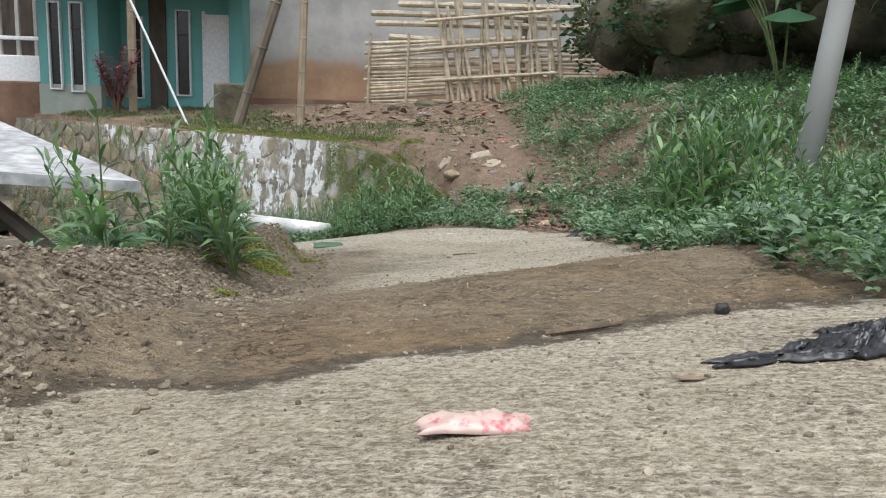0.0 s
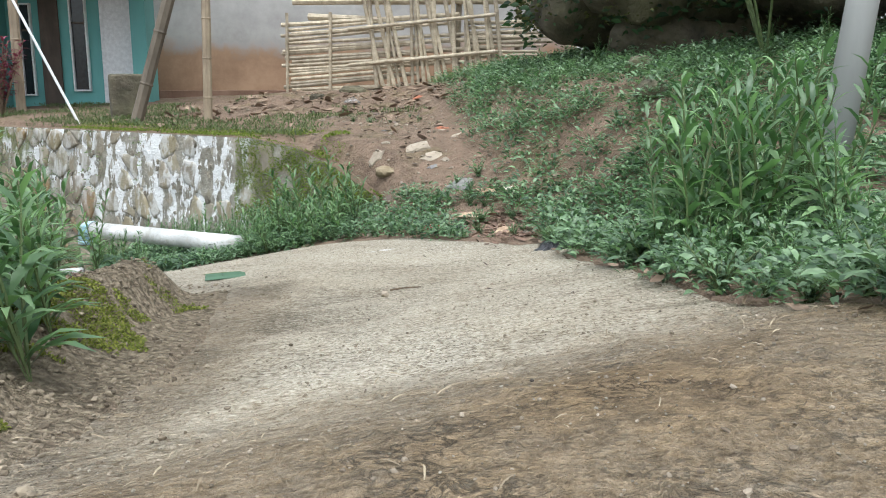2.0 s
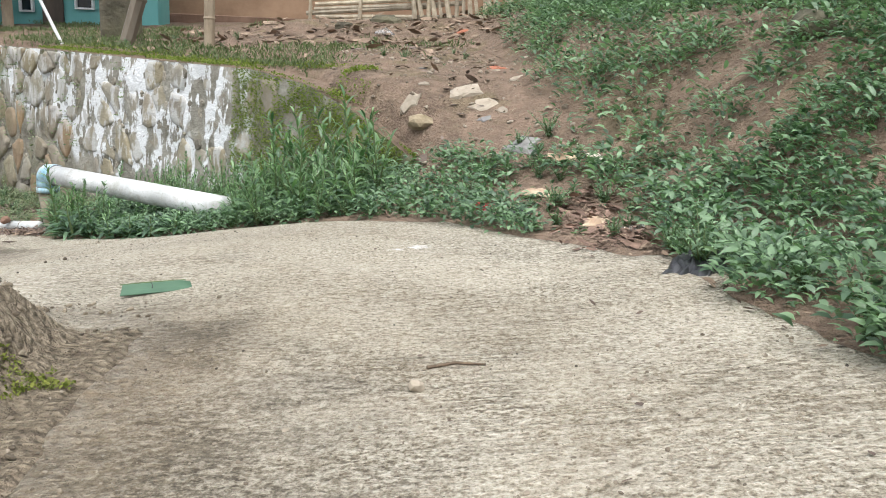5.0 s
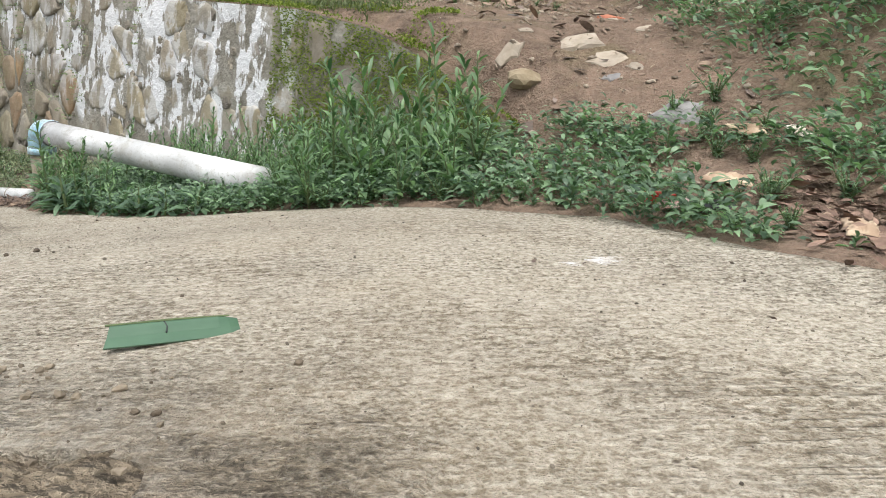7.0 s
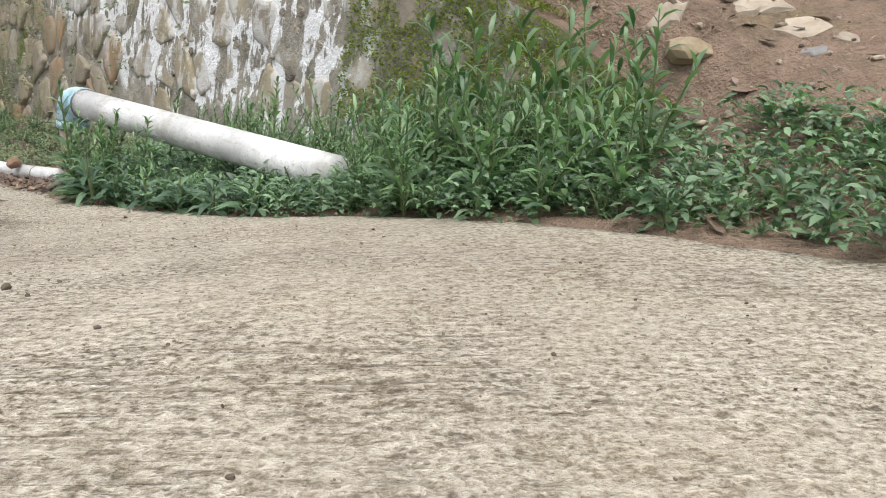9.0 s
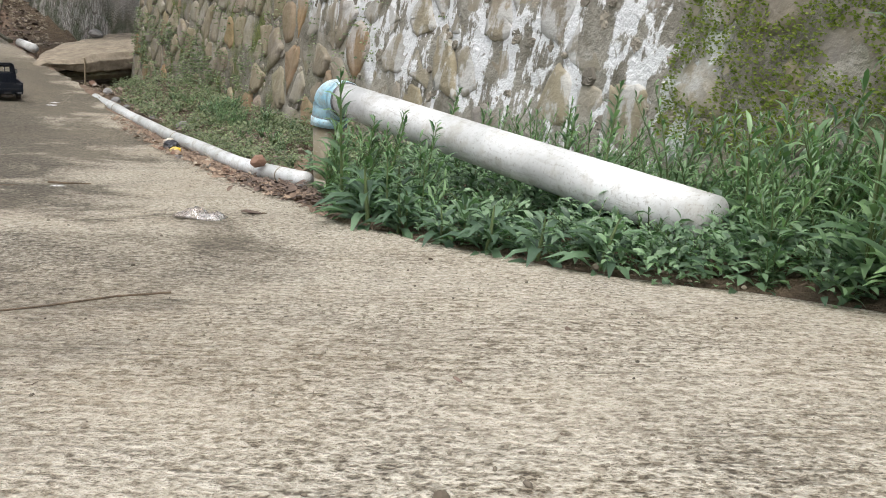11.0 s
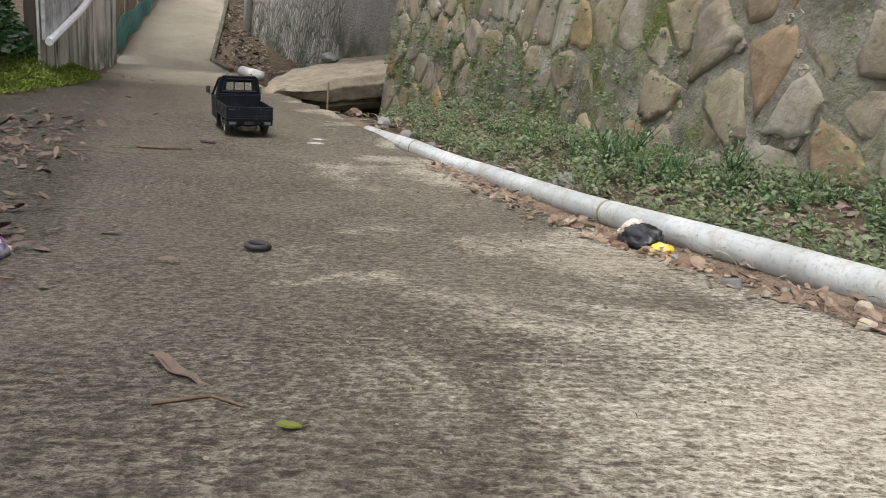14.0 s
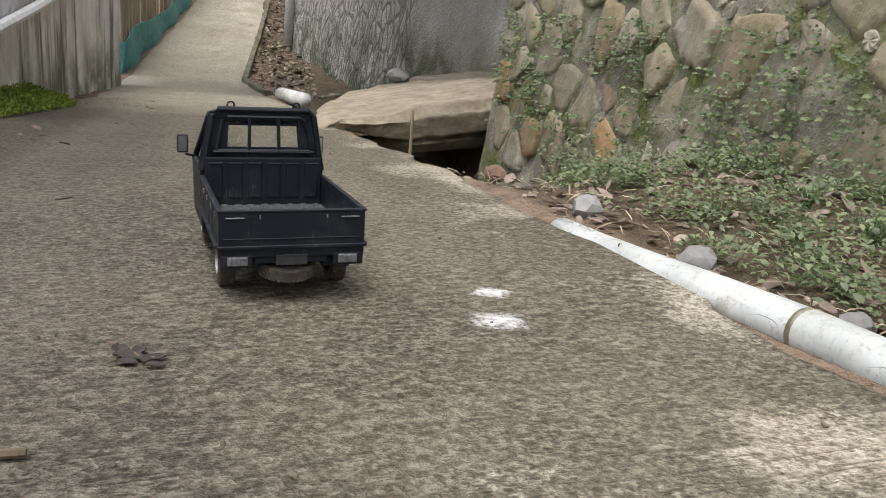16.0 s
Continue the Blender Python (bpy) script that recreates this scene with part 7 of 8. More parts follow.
def build_litter():
    sheet_thing("plastic_bag", on_road(.035, .665, 8), .098, .038, .015, MAT["pinkbag"], "crumpled translucent pink and white plastic bag on the concrete", "plastic bag", 3)
    e = thing("black_plastic", pose(.455, .865, top_z(.455, .865), 0, 0, 6), "crumpled black plastic sheet heaped beside the lane", "plastic sheet")
    for k, (dx, dy, sx, sy, h, rz) in enumerate(((.02, .0, .13, .07, .028, 8), (-.09, -.02, .16, .03, .012, -4), (.10, .03, .13, .10, .045, 30), (-.03, .015, .12, .045, .018, 15), (.07, -.02, .14, .05, .022, -12), (.16, .06, .12, .09, .04, 60), (.03, .05, .10, .05, .02, -30))):
        s = sheet_thing("fold", pose(dx, dy, 0, 0, 0, rz), sx, sy, h * .95, MAT["blackbag"], "", "", 7 + k, 34, 10.0, .35)
        mesh = s.children[0]
        mesh.parent, mesh.matrix_local = e, s.matrix_world.copy()
        mesh.name = "fold"
        # drape the fold over the uneven ground, its rim ragged
        full = pose(.455, .865, top_z(.455, .865), 0, 0, 6) @ pose(dx, dy, 0, 0, 0, rz)
        for vert in mesh.data.vertices:
            jag = .010 * noise.noise((vert.co.x * 45, vert.co.y * 45, k)) + .005 * noise.noise((vert.co.x * 120, vert.co.y * 120, k))
            vert.co.y += jag
            vert.co.x += .6 * jag
            p = full @ vert.co
            vert.co.z += top_z(p.x, p.y) - top_z(.455, .865)
        bpy.data.objects.remove(s)
    boulder("clod", .392, 1.14, top_z(.392, 1.14) + .007, .0115, "small dark round clod on the concrete", MAT["rubber"], 5, .8, "clod")
    twig([(.137, 1.055), (.17, 1.068), (.21, 1.075), (.245, 1.10)], .005, "short crooked stick on the slab joint")
    dry_leaf(.245, .78, .03, 10, "small dry leaf on the concrete", .04)
    # green leaf sheath
    e = thing("leaf_sheath", on_road(-.478, 3.590, 33, .002), "folded green banana leaf sheath lying on the concrete", "leaf")
    v, f, n = [], [], 12
    for i in range(n + 1):
        t = i / n
        for s, h in ((-1, .001), (-.5, .008), (-.10, .0165), (.0, .017), (.45, .0145), (1, .009)):
            k = 1 - .30 * (max(0, t - .88) / .12) ** 2
            v.append(((t - .5) * .134 + .012 * s * (1 - t), s * .0235 * k, h * (1 - .25 * max(0, t - .85) / .15)))
    for i in range(n):
        for j in range(5):
            k = i * 6 + j
            f.append((k, k + 6, k + 7, k + 1))
    ob = mesh_ob("sheath", v, f, MAT["sheath"], e)
    so = ob.modifiers.new("thick", "SOLIDIFY")
    so.thickness = .002
    bm = bmesh.new()
    tube(bm, [(-.072, 0, .0172), (0, .0005, .0176), (.058, 0, .0166)], [.0012, .0014, .0008], 6)
    part("midrib", bm, MAT["stem"], e, "pale raised midrib")
    bm = bmesh.new()
    tube(bm, [(-.014, -.013, .0085), (-.011, -.006, .0125), (-.013, -.001, .0170)], .0011, 5)
    part("tear", bm, MAT["rubber"], e, "dark split in the blade")
    x, y = .262, 4.43
    e = thing("red_packet", pose(x, y, ground_z(x, y) + .012, 0, 6, 20), "small red packet among rubbish at the road edge", "packet")
    bm = bmesh.new()
    box(bm, (-.035, -.018, -.012), (.035, .018, .014), .006)
    part("packet", bm, MAT["redpack"], e)
    sheet_thing("plastic_scrap", pose(.35, 4.36, ground_z(.35, 4.36), 0, 0, 15), .14, .05, .018, MAT["blackbag"], "scrap of dark plastic at the road edge", "plastic scrap", 12)
    sheet_thing("plastic_scrap", pose(.42, 4.50, ground_z(.42, 4.50), 0, 0, -20), .10, .07, .02, MAT["cardboard"], "torn brown card at the road edge", "scrap", 15)
    sheet_thing("plastic_scrap", pose(.60, 4.05, ground_z(.60, 4.05), 0, 0, 40), .08, .05, .02, MAT["clearbag"], "scrap of silvery plastic at the road edge", "plastic scrap", 16)
    sheet_thing("black_plastic", pose(.63, 3.62, ground_z(.63, 3.62), 0, 0, 60), .20, .10, .035, MAT["blackbag"], "torn black plastic caught in weeds at the road edge", "plastic sheet", 44, 30, 14.0, .5)
    sheet_thing("plastic_scrap", pose(.30, 4.38, ground_z(.30, 4.38) + .004, 0, 0, 20), .10, .05, .02, MAT["pinkbag"], "torn red and white wrapper at the road edge", "wrapper", 46)
    sheet_thing("plastic_scrap", pose(.52, 4.12, ground_z(.52, 4.12) + .004, 0, 0, 70), .11, .06, .02, MAT["cardboard"], "torn brown card at the road edge", "scrap", 47)
    twig([(.05, 3.02), (.09, 3.035), (.13, 3.02)], .0025, "short dark stick on the concrete")
    boulder("pebble", .034, 2.937, top_z(.034, 2.937) + .006, .012, "pale pebble on the concrete", MAT["pale"], 3, .7, "pebble")
    twig([(-1.449, 4.837), (-1.50, 4.79), (-1.545, 4.70), (-1.60, 4.62), (-1.68, 4.57), (-1.80, 4.50), (-1.9, 4.46)], .0015, "long thin dry branch lying across the concrete")
    dry_leaf(-2.10, 5.04, .115, 205, "large curled brown dry leaf on the concrete", .8, "brown")
    dry_leaf(-2.03, 4.80, .05, 120, "curled brown dry leaf on the concrete", .6, "brown")
    dry_leaf(-1.70, 5.58, .05, 30, "reddish dry leaf at the road edge", .4, "brown")
    sheet_thing("plastic_bag", on_road(-1.756, 5.455, 15), .10, .06, .022, MAT["clearbag"], "crumpled clear plastic bag on the concrete", "plastic bag", 21)
    twig([(-2.42, 5.80), (-2.37, 5.80), (-2.31, 5.835)], .0035, "short stick lying over a white splash")
    e = thing("rubber_ring", on_road(-3.185, 6.462, 0, .005), "small black rubber ring on the damp concrete", "ring")
    bm = bmesh.new()
    tube(bm, [(.0155 * math.cos(a * math.tau / 24), .0155 * math.sin(a * math.tau / 24), .002) for a in range(25)], .0048, 8, False)
    part("ring", bm, MAT["rubber"], e, "", True)
    for dx, dy, rz, ln in ((0, 0, 20, .028), (.018, .010, 80, .022), (-.018, .006, 150, .026), (.008, -.010, 210, .018), (-.005, .014, 300, .02), (.03, .0, 40, .016)):
        dry_leaf(-4.218 + dx, 7.516 + dy, ln, rz, "black rotten leaf in a clump on the damp concrete", .7, "rotten")
    twig([(-3.08, 5.90), (-3.14, 5.94), (-3.2, 6.05)], .0028, "pale thin stick on the damp concrete")
    twig([(-4.25, 7.27), (-4.19, 7.30), (-4.13, 7.36)], .005, "pale split stick on the damp concrete", False)
    twig([(-2.49, 5.68), (-2.46, 5.69), (-2.44, 5.71)], .0014)
    # printed sack by the thin pipe
    x, y = xy(6.83, 2.968)
    e = thing("plastic_sack", pose(x, y, top_z(x, y), -14, 0, 135), "crumpled black and white sack with a yellow end against the pipe", "sack")

    def lump(nm, at, size, mat, seed, lab):
        bm = bmesh.new()
        bmesh.ops.create_icosphere(bm, subdivisions=4, radius=1)
        for q in bm.verts:
            c = q.co.copy()
            k = 1 + .22 * noise.noise(c * 1.4 + Vector((seed, 0, 0))) - .45 * abs(noise.noise(c * 3.1 + Vector((0, seed, 0)))) + .10 * noise.noise(c * 5 + Vector((seed, seed, 0))) + .08 * noise.noise(c * 9)
            q.co = Vector((at[0] + c.x * size[0] * k, at[1] + c.y * size[1] * k, max(-.004, at[2] + c.z * size[2] * k)))
        part(nm, bm, MAT[mat], e, lab, True)
    lump("body", (.012, 0, .014), (.060, .032, .024), "blackbag", 3, "black printed plastic")
    lump("end", (-.050, .002, .008), (.020, .024, .016), "yellow", 8, "crumpled yellow end")
    lump("band", (.036, .003, .020), (.010, .027, .0225), "paper", 5, "white printed band")
    lump("tip", (.072, .004, .008), (.010, .009, .008), "yellow", 6, "yellow corner")
    dry_leaf(-2.899, 5.995, .075, -16, "narrow curled brown leaf on the damp concrete", .9, "brown", .08)
    dry_leaf(-2.749, 5.943, .018, 30, "small yellow-green leaf on the damp concrete", .3, "moss_dry")
    # torn card on the slope above the rubbish, a pale stick on the bank
    for x, y, sx, sy, rz, lab in ((.55, 4.74, .13, .06, 25, "torn pale card lying on the slope"), (.63, 4.66, .05, .10, 10, "crumpled pale paper on the slope")):
        sheet_thing("card", pose(x, y, ground_z(x, y) + .004, 14, 0, rz), sx, sy, .012, MAT["cardboard" if sx > .1 else "paper"], lab, "scrap", int(x * 70))
    sheet_thing("plastic_scrap", pose(-.178, 8.37, ground_z(-.178, 8.37), 0, 0, 30), .14, .08, .05, MAT["clearbag"], "crumpled silvery plastic on the terrace edge", "plastic scrap", 18)
    twig([(.672, 3.72), (.69, 3.65), (.69, 3.58)], .006, "pale peeled stick lying in the weeds")
    twig([(-2.442, 5.406), (-2.42, 5.388), (-2.397, 5.384), (-2.346, 5.371)], .0024, "pale crooked twig on the damp concrete")
    for x, y, r in ((-2.44, 5.373, .007), (-.932, 4.271, .006), (-.968, 4.23, .005)):
        boulder("clod", x, y, top_z(x, y) + r * .5, r, "small dark clod on the concrete", MAT["clod"], int(-x * 30) % 11 + 1, .75, "clod")
    # wrappers on the left
    for x, y, sx, sy, rz, mt, lab in ((-3.52, 6.25, .085, .05, 20, "purple", "crumpled purple snack wrapper among dry leaves"), (-3.46, 6.15, .08, .045, 70, "purple", "crumpled purple snack wrapper among dry leaves"),
                                      (-3.44, 6.22, .06, .04, 10, "pinkbag", "crumpled pink and white wrapper among dry leaves"), (-3.40, 6.19, .055, .04, 120, "bluebag", "crumpled blue and white wrapper among dry leaves"),
                                      (-3.49, 6.11, .07, .035, 40, "pinkbag", "crumpled pink and white wrapper among dry leaves"), (-3.57, 6.20, .06, .05, 100, "bluebag", "crumpled blue and white wrapper among dry leaves")):
        sheet_thing("wrapper", on_road(x, y, rz), sx, sy, .024, MAT[mt], lab, "wrapper", int(x * 50) % 9)
    for pts in ([(-2.86, 5.93), (-2.835, 5.965), (-2.80, 5.96)], [(-3.3, 6.0), (-3.25, 6.06), (-3.2, 6.07)], [(-3.42, 6.06), (-3.36, 6.12), (-3.28, 6.14)], [(-4.35, 7.05), (-4.27, 7.13), (-4.18, 7.16)],
                [(-4.30, 7.22), (-4.25, 7.27), (-4.20, 7.32)], [(-2.2, 5.18), (-2.18, 5.20), (-2.16, 5.205)]):
        twig(pts, .0016)
    x, y = xy(10.9, 3.22)
    e = thing("stake", pose(x, y, ground_z(x, y)), "thin pale stake standing upright in the ditch", "stake")
    bm = bmesh.new()
    tube(bm, [(0, 0, -.02), (.002, 0, .12), (0, .002, lane(10.9) + .10 - ground_z(x, y))], [.008, .007, .006], 7)
    part("stick", bm, MAT["straw"], e)


def off_road(draw):
    """Keeps a spot off the concrete."""
    def pick(r):
        for _ in range(30):
            x, y = draw(r)
            if road_inside(x, y) < -.03:
                return x, y
        return 1.5, 5.5
    return pick


def leaf_mass(name, label, n, draw, size, seed, mat="dry", lift=.02):
    """Ragged dry leaves and scraps lying flat, as one mass."""
    rng = random.Random(seed)
    v, f = [], []
    for _ in range(n):
        x, y = draw(rng)
        az, s = rng.uniform(0, math.tau), size * rng.uniform(.4, 1.5)
        wd = s * rng.choice((.10, .16, .24, .36))
        z = top_z(x, y) + .002 + rng.random() ** 3 * lift
        ca, sa, k = math.cos(az), math.sin(az), len(v)
        bend, tip = rng.uniform(-.25, .25), rng.uniform(-.12, .2)
        roll, rise = rng.gauss(0, .38), rng.gauss(0, .22)
        z += abs(roll) * wd * .7 + abs(rise) * s * .35
        for t, q in ((-.5, .15), (-.22, .8), (.1, 1.0), (.34, .7), (.5, .08)):
            for side in (-1, 0, 1):
                a, c = s * t, wd * (q * side * rng.uniform(.6, 1.1) + bend * t * t * 4)
                h = (.10 * wd * (abs(side) - .5) + tip * s * max(0, t) * .5) + rng.uniform(-.03, .05) * s * .5
                v.append((x + a * ca - c * sa, y + a * sa + c * ca, z + max(-.001, h) + roll * c + rise * a))
        for i in range(4):
            for j in range(2):
                q = k + i * 3 + j
                f.append((q, q + 3, q + 4, q + 1))
    tagged(mesh_ob(name, v, f, MAT[mat]), label, "leaves", kind="stuff")


def grit_mass(name, label, n, draw, lo, hi, mat, seed):
    """Loose pebbles and crumbs, as one mass."""
    rng = random.Random(seed)
    v, f = [], []
    ico = bmesh.new()
    bmesh.ops.create_icosphere(ico, subdivisions=1, radius=1)
    base = [tuple(p.co) for p in ico.verts]
    tri = [tuple(p.index for p in q.verts) for q in ico.faces]
    ico.free()
    for _ in range(n):
        x, y = draw(rng)
        s = lo * (hi / lo) ** (rng.random() ** 2.2)
        rot = Euler((rng.uniform(-.4, .4), rng.uniform(-.4, .4), rng.uniform(0, 6.3))).to_matrix()
        z = top_z(x, y) + s * .3
        k = len(v)
        sx, sy, sz = s * rng.uniform(.8, 1.3), s * rng.uniform(.6, 1.05), s * rng.uniform(.4, .8)
        v += [Vector((x, y, z)) + rot @ Vector((a * sx, b * sy, c * sz)) * rng.uniform(.8, 1.15) for a, b, c in base]
        f += [tuple(i + k for i in t) for t in tri]
    tagged(mesh_ob(name, v, f, mat), label, "grit", kind="stuff")


def build_debris():
    leaf_mass("pipe_leaf_litter", "dry leaves and twigs drifted along the thin pipe", 1100, lambda r: xy(5.35 + 2.6 * r.random() ** 1.3, 2.945 + r.gauss(0, .03)), .019, 1, "dry", .012)
    leaf_mass("riser_leaf_litter", "brown leaf litter at the pipe riser", 800, lambda r: xy(r.gauss(5.55, .16), r.gauss(2.98, .045)), .020, 2, "brown", .02)
    leaf_mass("left_leaf_litter", "pinkish dry leaf strips drifted on the damp side of the lane", 480, lambda r: (lambda k: xy(r.gauss((7.0, 7.9, 8.6)[k], (.16, .2, .3)[k]), (1.86, 1.82, 1.85)[k] + r.gauss(0, .09)))(r.randrange(3)), .026, 3, "brown", .014)
    leaf_mass("far_leaf_litter", "scattered dry leaves on the lane", 170, lambda r: xy(r.uniform(6.5, 13), r.uniform(1.55, 2.2)), .022, 4, "brown", .006)
    leaf_mass("gutter_leaf_litter", "leaf litter in the gutter below the far wall", 900, lambda r: (lambda u: xy(u, lane_edge(u) + r.uniform(.06, .5)))(r.uniform(14, 21)), .06, 5, "brown")
    leaf_mass("slope_leaf_litter", "dry leaves and scraps on the bare slope", 240, off_road(lambda r: (r.gauss(.25, .45), r.uniform(4.4, 8.2))), .04, 6)
    leaf_mass("wrapper_leaf_litter", "brown dry leaves round the snack wrappers", 90, lambda r: (r.gauss(-3.49, .06), r.gauss(6.19, .05)), .03, 17, "brown", .02)
    cover_patch("slope_twigs", "thin twigs and straw trodden into the slope", 1400, lambda r: (lambda x, y: None if road_inside(x, y) > -.05 else ((x, y, ground_z(x, y) + .002), (0, 0, 1)))(r.gauss(.3, .32), r.uniform(4.6, 8.2)), MAT["straw"], .05, .12, 23, .004, .05)
    leaf_mass("edge_rubbish", "brown leaf scraps and bark chips heaped at the road edge", 420, lambda r: (r.gauss(.53, .07), r.uniform(3.8, 4.4)), .026, 12, "russet", .03)
    leaf_mass("edge_chips", "pale wood chips at the road edge", 220, lambda r: (r.gauss(.57, .08), r.uniform(3.7, 4.5)), .022, 13, "dry", .02)
    cover_patch("straw_bits", "short bits of straw trodden into the dirt", 520, lambda r: (lambda x, y: ((x, y, top_z(x, y) + .002), (0, 0, 1)))(r.uniform(-.75, .7), r.uniform(1.0, 2.3)), MAT["straw"], .022, .05, 21, .002, .07)
    cover_patch("verge_straw", "dry straw and stalks below the stone wall", 900, lambda r: (lambda u, w: ((*xy(u, w), ground_z(*xy(u, w)) + .004), (0, 0, 1)))(r.uniform(5.4, 9.8), r.uniform(2.98, 3.5)), MAT["straw"], .045, .15, 22, .01, .06)
    leaf_mass("terrace_litter", "twigs, chips and dry leaves strewn over the terrace", 700, lambda r: (r.uniform(-2.2, 1.0), r.gauss(8.2, .7)), .07, 15, "dry", .02)
    leaf_mass("slope_scraps", "pale scraps and bark on the trodden slope", 90, off_road(lambda r: (r.gauss(.35, .35), r.uniform(4.7, 7.8))), .05, 16, "litter", .01)
    leaf_mass("edge_leaf_litter", "dry leaves at the edge of the bank", 160, lambda r: (r.uniform(.56, .75), r.uniform(1.4, 4.3)), .024, 7)
    leaf_mass("lane_leaf_bits", "leaf bits on the concrete", 120, lambda r: xy(r.uniform(.3, 9.5), r.uniform(2.0, 2.9)), .009, 8, "brown", .0)
    grit_mass("lane_grit", "small stones and crumbs on the concrete", 1500, lambda r: xy(r.uniform(2.2, 10), r.uniform(1.5, 3.0)), .0010, .0040, MAT["crumb"], 1)
    grit_mass("slab_grains", "coarse sand grains bedded in the concrete", 9000, lambda r: (lambda u, w: xy(u, w) if r.random() < .5 else (r.uniform(-.4, .6), r.uniform(.3, 3.7)))(r.uniform(2.4, 6.4), r.uniform(2.3, 2.95)), .0008, .0024, MAT["grain"], 11)
    grit_mass("dark_clods", "dark crumbs of earth and pods on the concrete", 170, lambda r: (lambda u, w: xy(u, w) if r.random() < .7 else (r.uniform(-.45, .6), r.uniform(.4, 3.7)))(r.uniform(2.4, 9.5), r.uniform(1.6, 2.95)), .0014, .0038, MAT["clod"], 12)
    grit_mass("dirt_grit", "gravel on the dirt hump", 4600, lambda r: (r.uniform(-.75, .75), .5 + 2.6 * r.random() ** 1.2), .0011, .0042, MAT["gravel"], 2)
    grit_mass("bund_gravel", "gravel in the earth bund", 15000, lambda r: (lambda y: (r.gauss(-.64 - .18 * smooth(2.1, 3.3, y), .15), y))(r.uniform(.4, 3.5)), .0014, .0080, MAT["bund_grit"], 3)
    grit_mass("gutter_stones", "grey-brown stones and rubble in the gutter", 1400, lambda r: (lambda u: xy(u, lane_edge(u) + r.uniform(.06, .62)))(r.uniform(13.7, 22)), .010, .034, MAT["gravel"], 7)
    grit_mass("slope_stones", "small stones on the bare slope", 1800, off_road(lambda r: (r.gauss(.2, .6), r.uniform(4.5, 9.5))), .004, .018, MAT["gravel"], 4)
    leaf_mass("verge_leaf_litter", "dry leaf litter below the stone wall", 1500, lambda r: xy(r.uniform(5.9, 10), r.uniform(3.02, 3.7)), .030, 9, "litter")
    grit_mass("verge_stones", "small stones below the wall", 500, lambda r: xy(r.uniform(5.6, 10), r.uniform(3.02, 3.4)), .004, .014, MAT["gravel"], 5)


def two_tone(name, a, b2, scale, rough, low=.42, high=.58, trans=0.0, spec=.5):
    m, nt, b = material(name)
    tc = nt.nodes.new("ShaderNodeTexCoord").outputs["Object"]
    f = noise_fac(nt, tc, scale, 4, .6, low, high)
    nt.links.new(mix(nt, f, a, b2), b.inputs["Base Color"])
    b.inputs["Roughness"].default_value = rough
    b.inputs["Transmission Weight"].default_value = trans
    b.inputs["Specular IOR Level"].default_value = spec
    return m


def island_tone(name, a, b2, rough=.85):
    m, nt, b = material(name)
    g = nt.nodes.new("ShaderNodeNewGeometry")
    c = mix(nt, g.outputs["Random Per Island"], a, b2)
    c = mix(nt, math_node(nt, "MULTIPLY", noise_fac(nt, g.outputs["Position"], 90, 3), .4), c, tuple(v * .6 for v in a))
    nt.links.new(c, b.inputs["Base Color"])
    b.inputs["Roughness"].default_value = rough
    return m


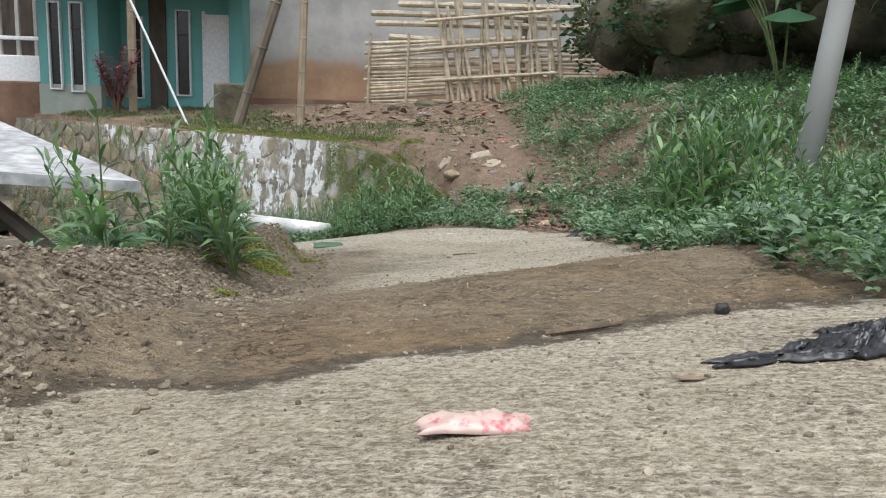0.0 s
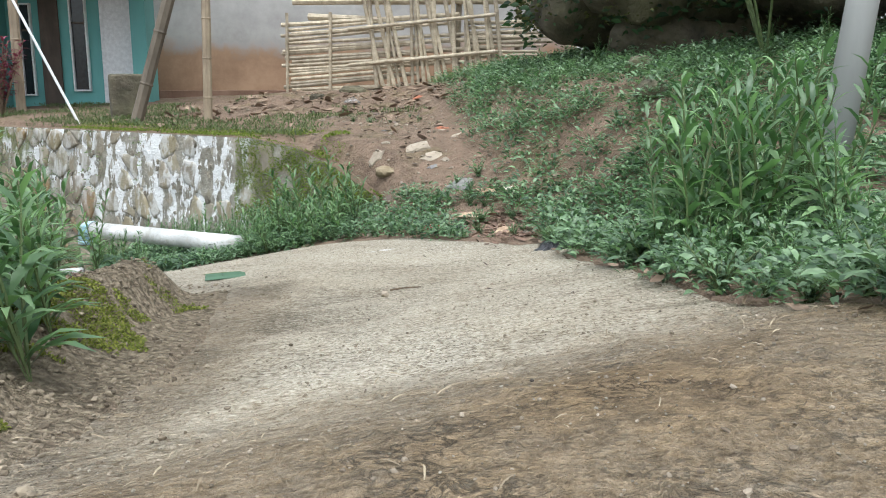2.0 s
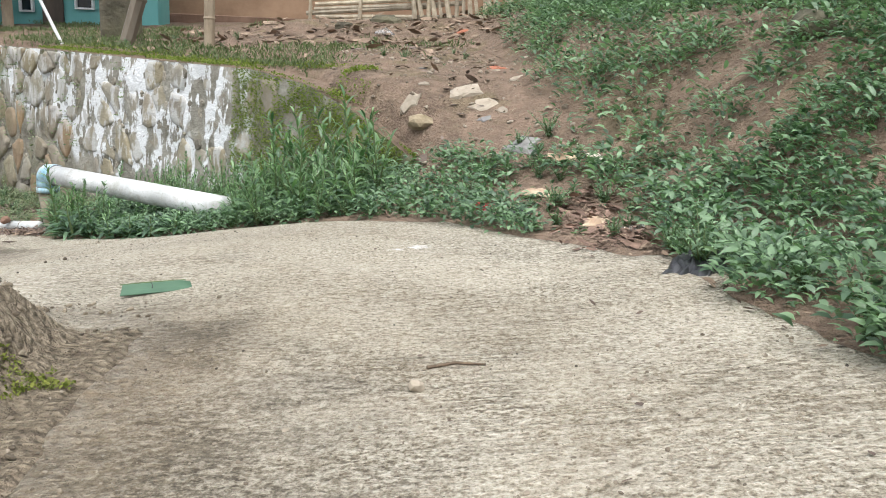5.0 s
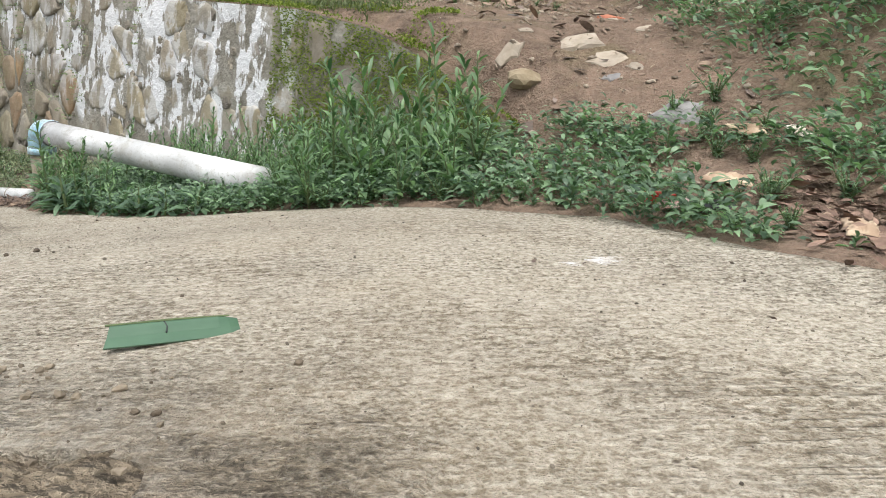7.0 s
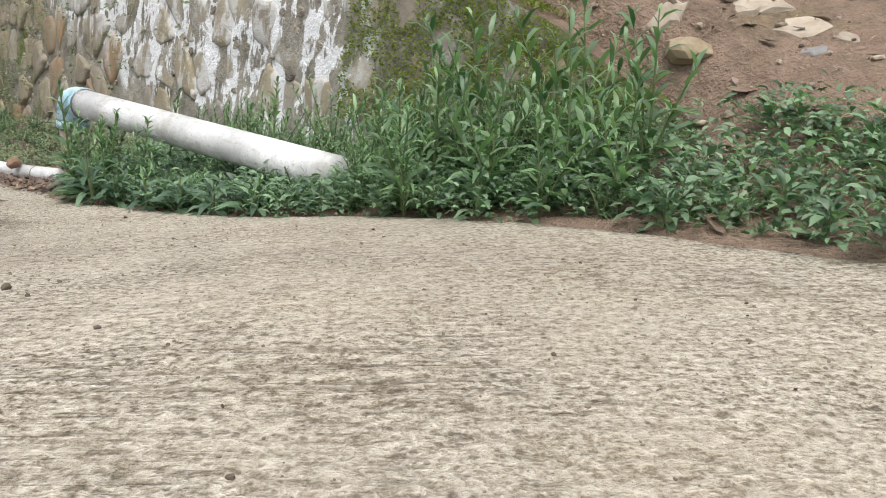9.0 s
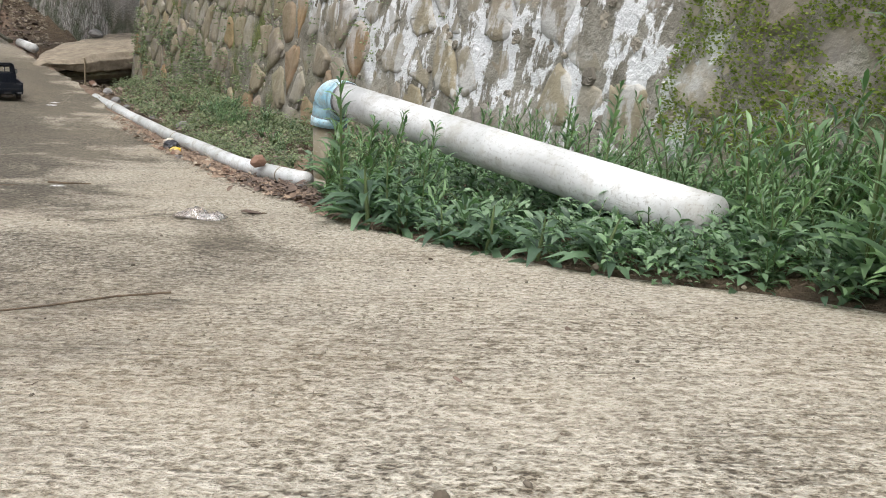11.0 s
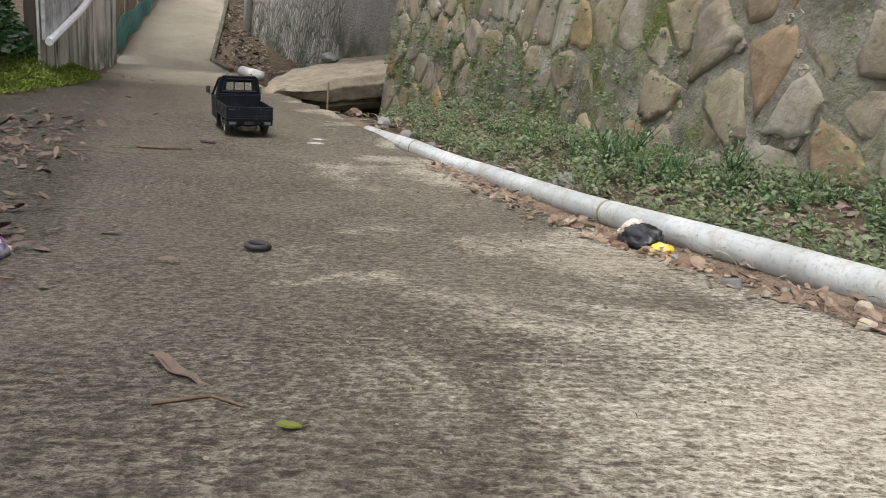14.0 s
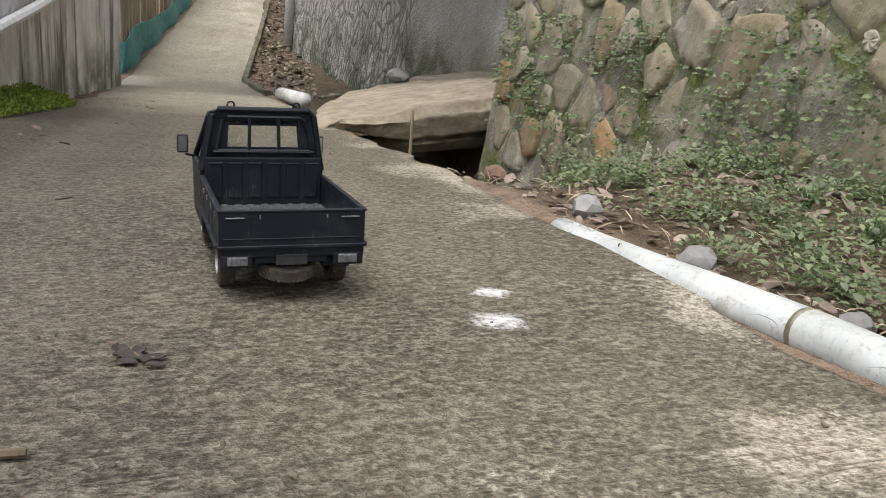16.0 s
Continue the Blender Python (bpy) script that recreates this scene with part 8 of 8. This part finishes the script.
MAT.update({
    "creeper": leaf_material("creeper_leaf", (0.085, 0.11, 0.06), (0.27, 0.31, 0.17), .6),
    "grass": leaf_material("terrace_grass", (0.06, 0.085, 0.03), (0.17, 0.20, 0.09), .7),
    "brown": dead_leaf("brown_leaf", (0.065, 0.046, 0.036), (0.17, 0.118, 0.088)),
    "russet": dead_leaf("russet_leaf", (0.10, 0.060, 0.042), (0.34, 0.225, 0.165)),
    "rotten": dead_leaf("rotten_leaf", (0.015, 0.012, 0.010), (0.05, 0.04, 0.032)),
    "pale": streaked("pale_stone", (0.30, 0.25, 0.185), (0.50, 0.43, 0.34), 20, (1, 1, 1), .85, .002),
    "tan": streaked("tan_stone", (0.17, 0.13, 0.075), (0.33, 0.27, 0.18), 16, (1, 1, 1), .88, .004),
    "gray": streaked("grey_stone", (0.16, 0.155, 0.15), (0.30, 0.29, 0.275), 14, (1, 1, 1), .85, .004),
    "brick": streaked("red_brick", (0.30, 0.10, 0.06), (0.46, 0.18, 0.10), 20, (1, 1, 1), .9, .002),
    "pinkbag": two_tone("pink_plastic", (0.50, 0.37, 0.33), (0.50, 0.10, 0.12), 75, .3, .52, .66),
    "blackbag": two_tone("black_plastic", (0.010, 0.010, 0.012), (0.035, 0.035, 0.038), 20, .28),
    "clearbag": two_tone("clear_film", (0.72, 0.64, 0.56), (0.88, 0.85, 0.82), 30, .25, trans=.82),
    "yellow": two_tone("yellow_plastic", (0.70, 0.50, 0.03), (0.62, 0.58, 0.42), 25, .4),
    "purple": two_tone("purple_wrapper", (0.10, 0.03, 0.11), (0.27, 0.15, 0.26), 45, .25),
    "bluebag": two_tone("blue_wrapper", (0.07, 0.075, 0.16), (0.30, 0.27, 0.30), 60, .3, .5, .62),
    "paper": two_tone("pale_paper", (0.48, 0.42, 0.34), (0.66, 0.62, 0.54), 30, .9),
    "cardboard": two_tone("torn_card", (0.34, 0.24, 0.16), (0.50, 0.40, 0.28), 15, .9),
    "redpack": two_tone("red_packet", (0.35, 0.02, 0.02), (0.45, 0.05, 0.04), 30, .4),
    "sheath": streaked("green_sheath", (0.044, 0.104, 0.058), (0.080, 0.155, 0.092), 24, (.25, 1, 1), .42, .001, (0.03, 0.075, 0.038)),
    "rockmoss": leaf_material("rock_moss", (0.05, 0.055, 0.02), (0.15, 0.15, 0.06), .9),
    "litter": dead_leaf("pale_leaf_litter", (0.085, 0.062, 0.048), (0.29, 0.225, 0.185)),
    "taro": leaf_material("taro_leaf", (0.03, 0.085, 0.04), (0.06, 0.15, 0.07), .5),
    "banana": leaf_material("banana_leaf", (0.06, 0.125, 0.035), (0.16, 0.27, 0.08), .4),
    "straw": dead_leaf("dry_straw", (0.18, 0.135, 0.085), (0.42, 0.35, 0.24)),
    "crumb": island_tone("crumbs", (0.05, 0.04, 0.028), (0.26, 0.22, 0.165)),
    "chip": island_tone("wall_chip", (0.14, 0.125, 0.10), (0.36, 0.32, 0.25)),
    "grain": island_tone("sand_grain", (0.13, 0.105, 0.075), (0.34, 0.305, 0.24)),
    "clod": island_tone("dark_clod", (0.035, 0.027, 0.02), (0.11, 0.085, 0.06)),
    "bund_grit": island_tone("bund_gravel", (0.075, 0.056, 0.036), (0.32, 0.265, 0.19)),
    "gravel": island_tone("gravel", (0.13, 0.10, 0.07), (0.40, 0.34, 0.26)),
})

plant_all()
cover_all()
rock_cover()
build_croton()
build_banana()
build_woods()
build_rocks()
build_litter()
build_debris()


# ---- stones of the retaining wall ----
def lay_wall_stones():
    rng = random.Random(11)
    count = 0
    rest_v, rest_f = [], []
    for (su, sz), poly in CELLS:
        ztop = wall_top(su) - .01
        zlow = lane(su) - .1
        if min(z for u, z in poly) > ztop - .07 or sz < zlow:
            continue
        if su < 4.6 and max(z for u, z in poly) > ztop + .05:
            continue
        poly = [(min(max(u, 3.63), 11.24), min(z, ztop + .01)) for u, z in poly]
        v, f = stone_mesh(poly, wall_face, rng, .955, .014 if su < 6.7 else .021)
        if count < 300:
            mesh_ob("stone", v, f, MAT["stone_grey" if su < 6.7 else "stone"], wall_ob, "", True)
            count += 1
        else:
            k = len(rest_v)
            rest_v += v
            rest_f += [tuple(i + k for i in q) for q in f]
    # chips wedged in the joints
    for _ in range(1500):
        u, z = rng.uniform(4.0, 11.1), rng.uniform(-1.45, -.14)
        if z > wall_top(u) - .04 or z < lane(u) - .05 or not in_joint(u, z, .035):
            continue
        r = rng.uniform(.012, .032)
        n = rng.randint(5, 7)
        poly = [(u + r * rng.uniform(.7, 1.3) * math.cos(k * math.tau / n), z + r * rng.uniform(.7, 1.4) * math.sin(k * math.tau / n)) for k in range(n)]
        v, f = stone_mesh(poly, wall_face, rng, 1.0, .014)
        k = len(rest_v)
        rest_v += v
        rest_f += [tuple(i + k for i in q) for q in f]
    tagged(mesh_ob("chips", rest_v, rest_f, MAT["chip"], wall_ob), kind="stuff")


lay_wall_stones()
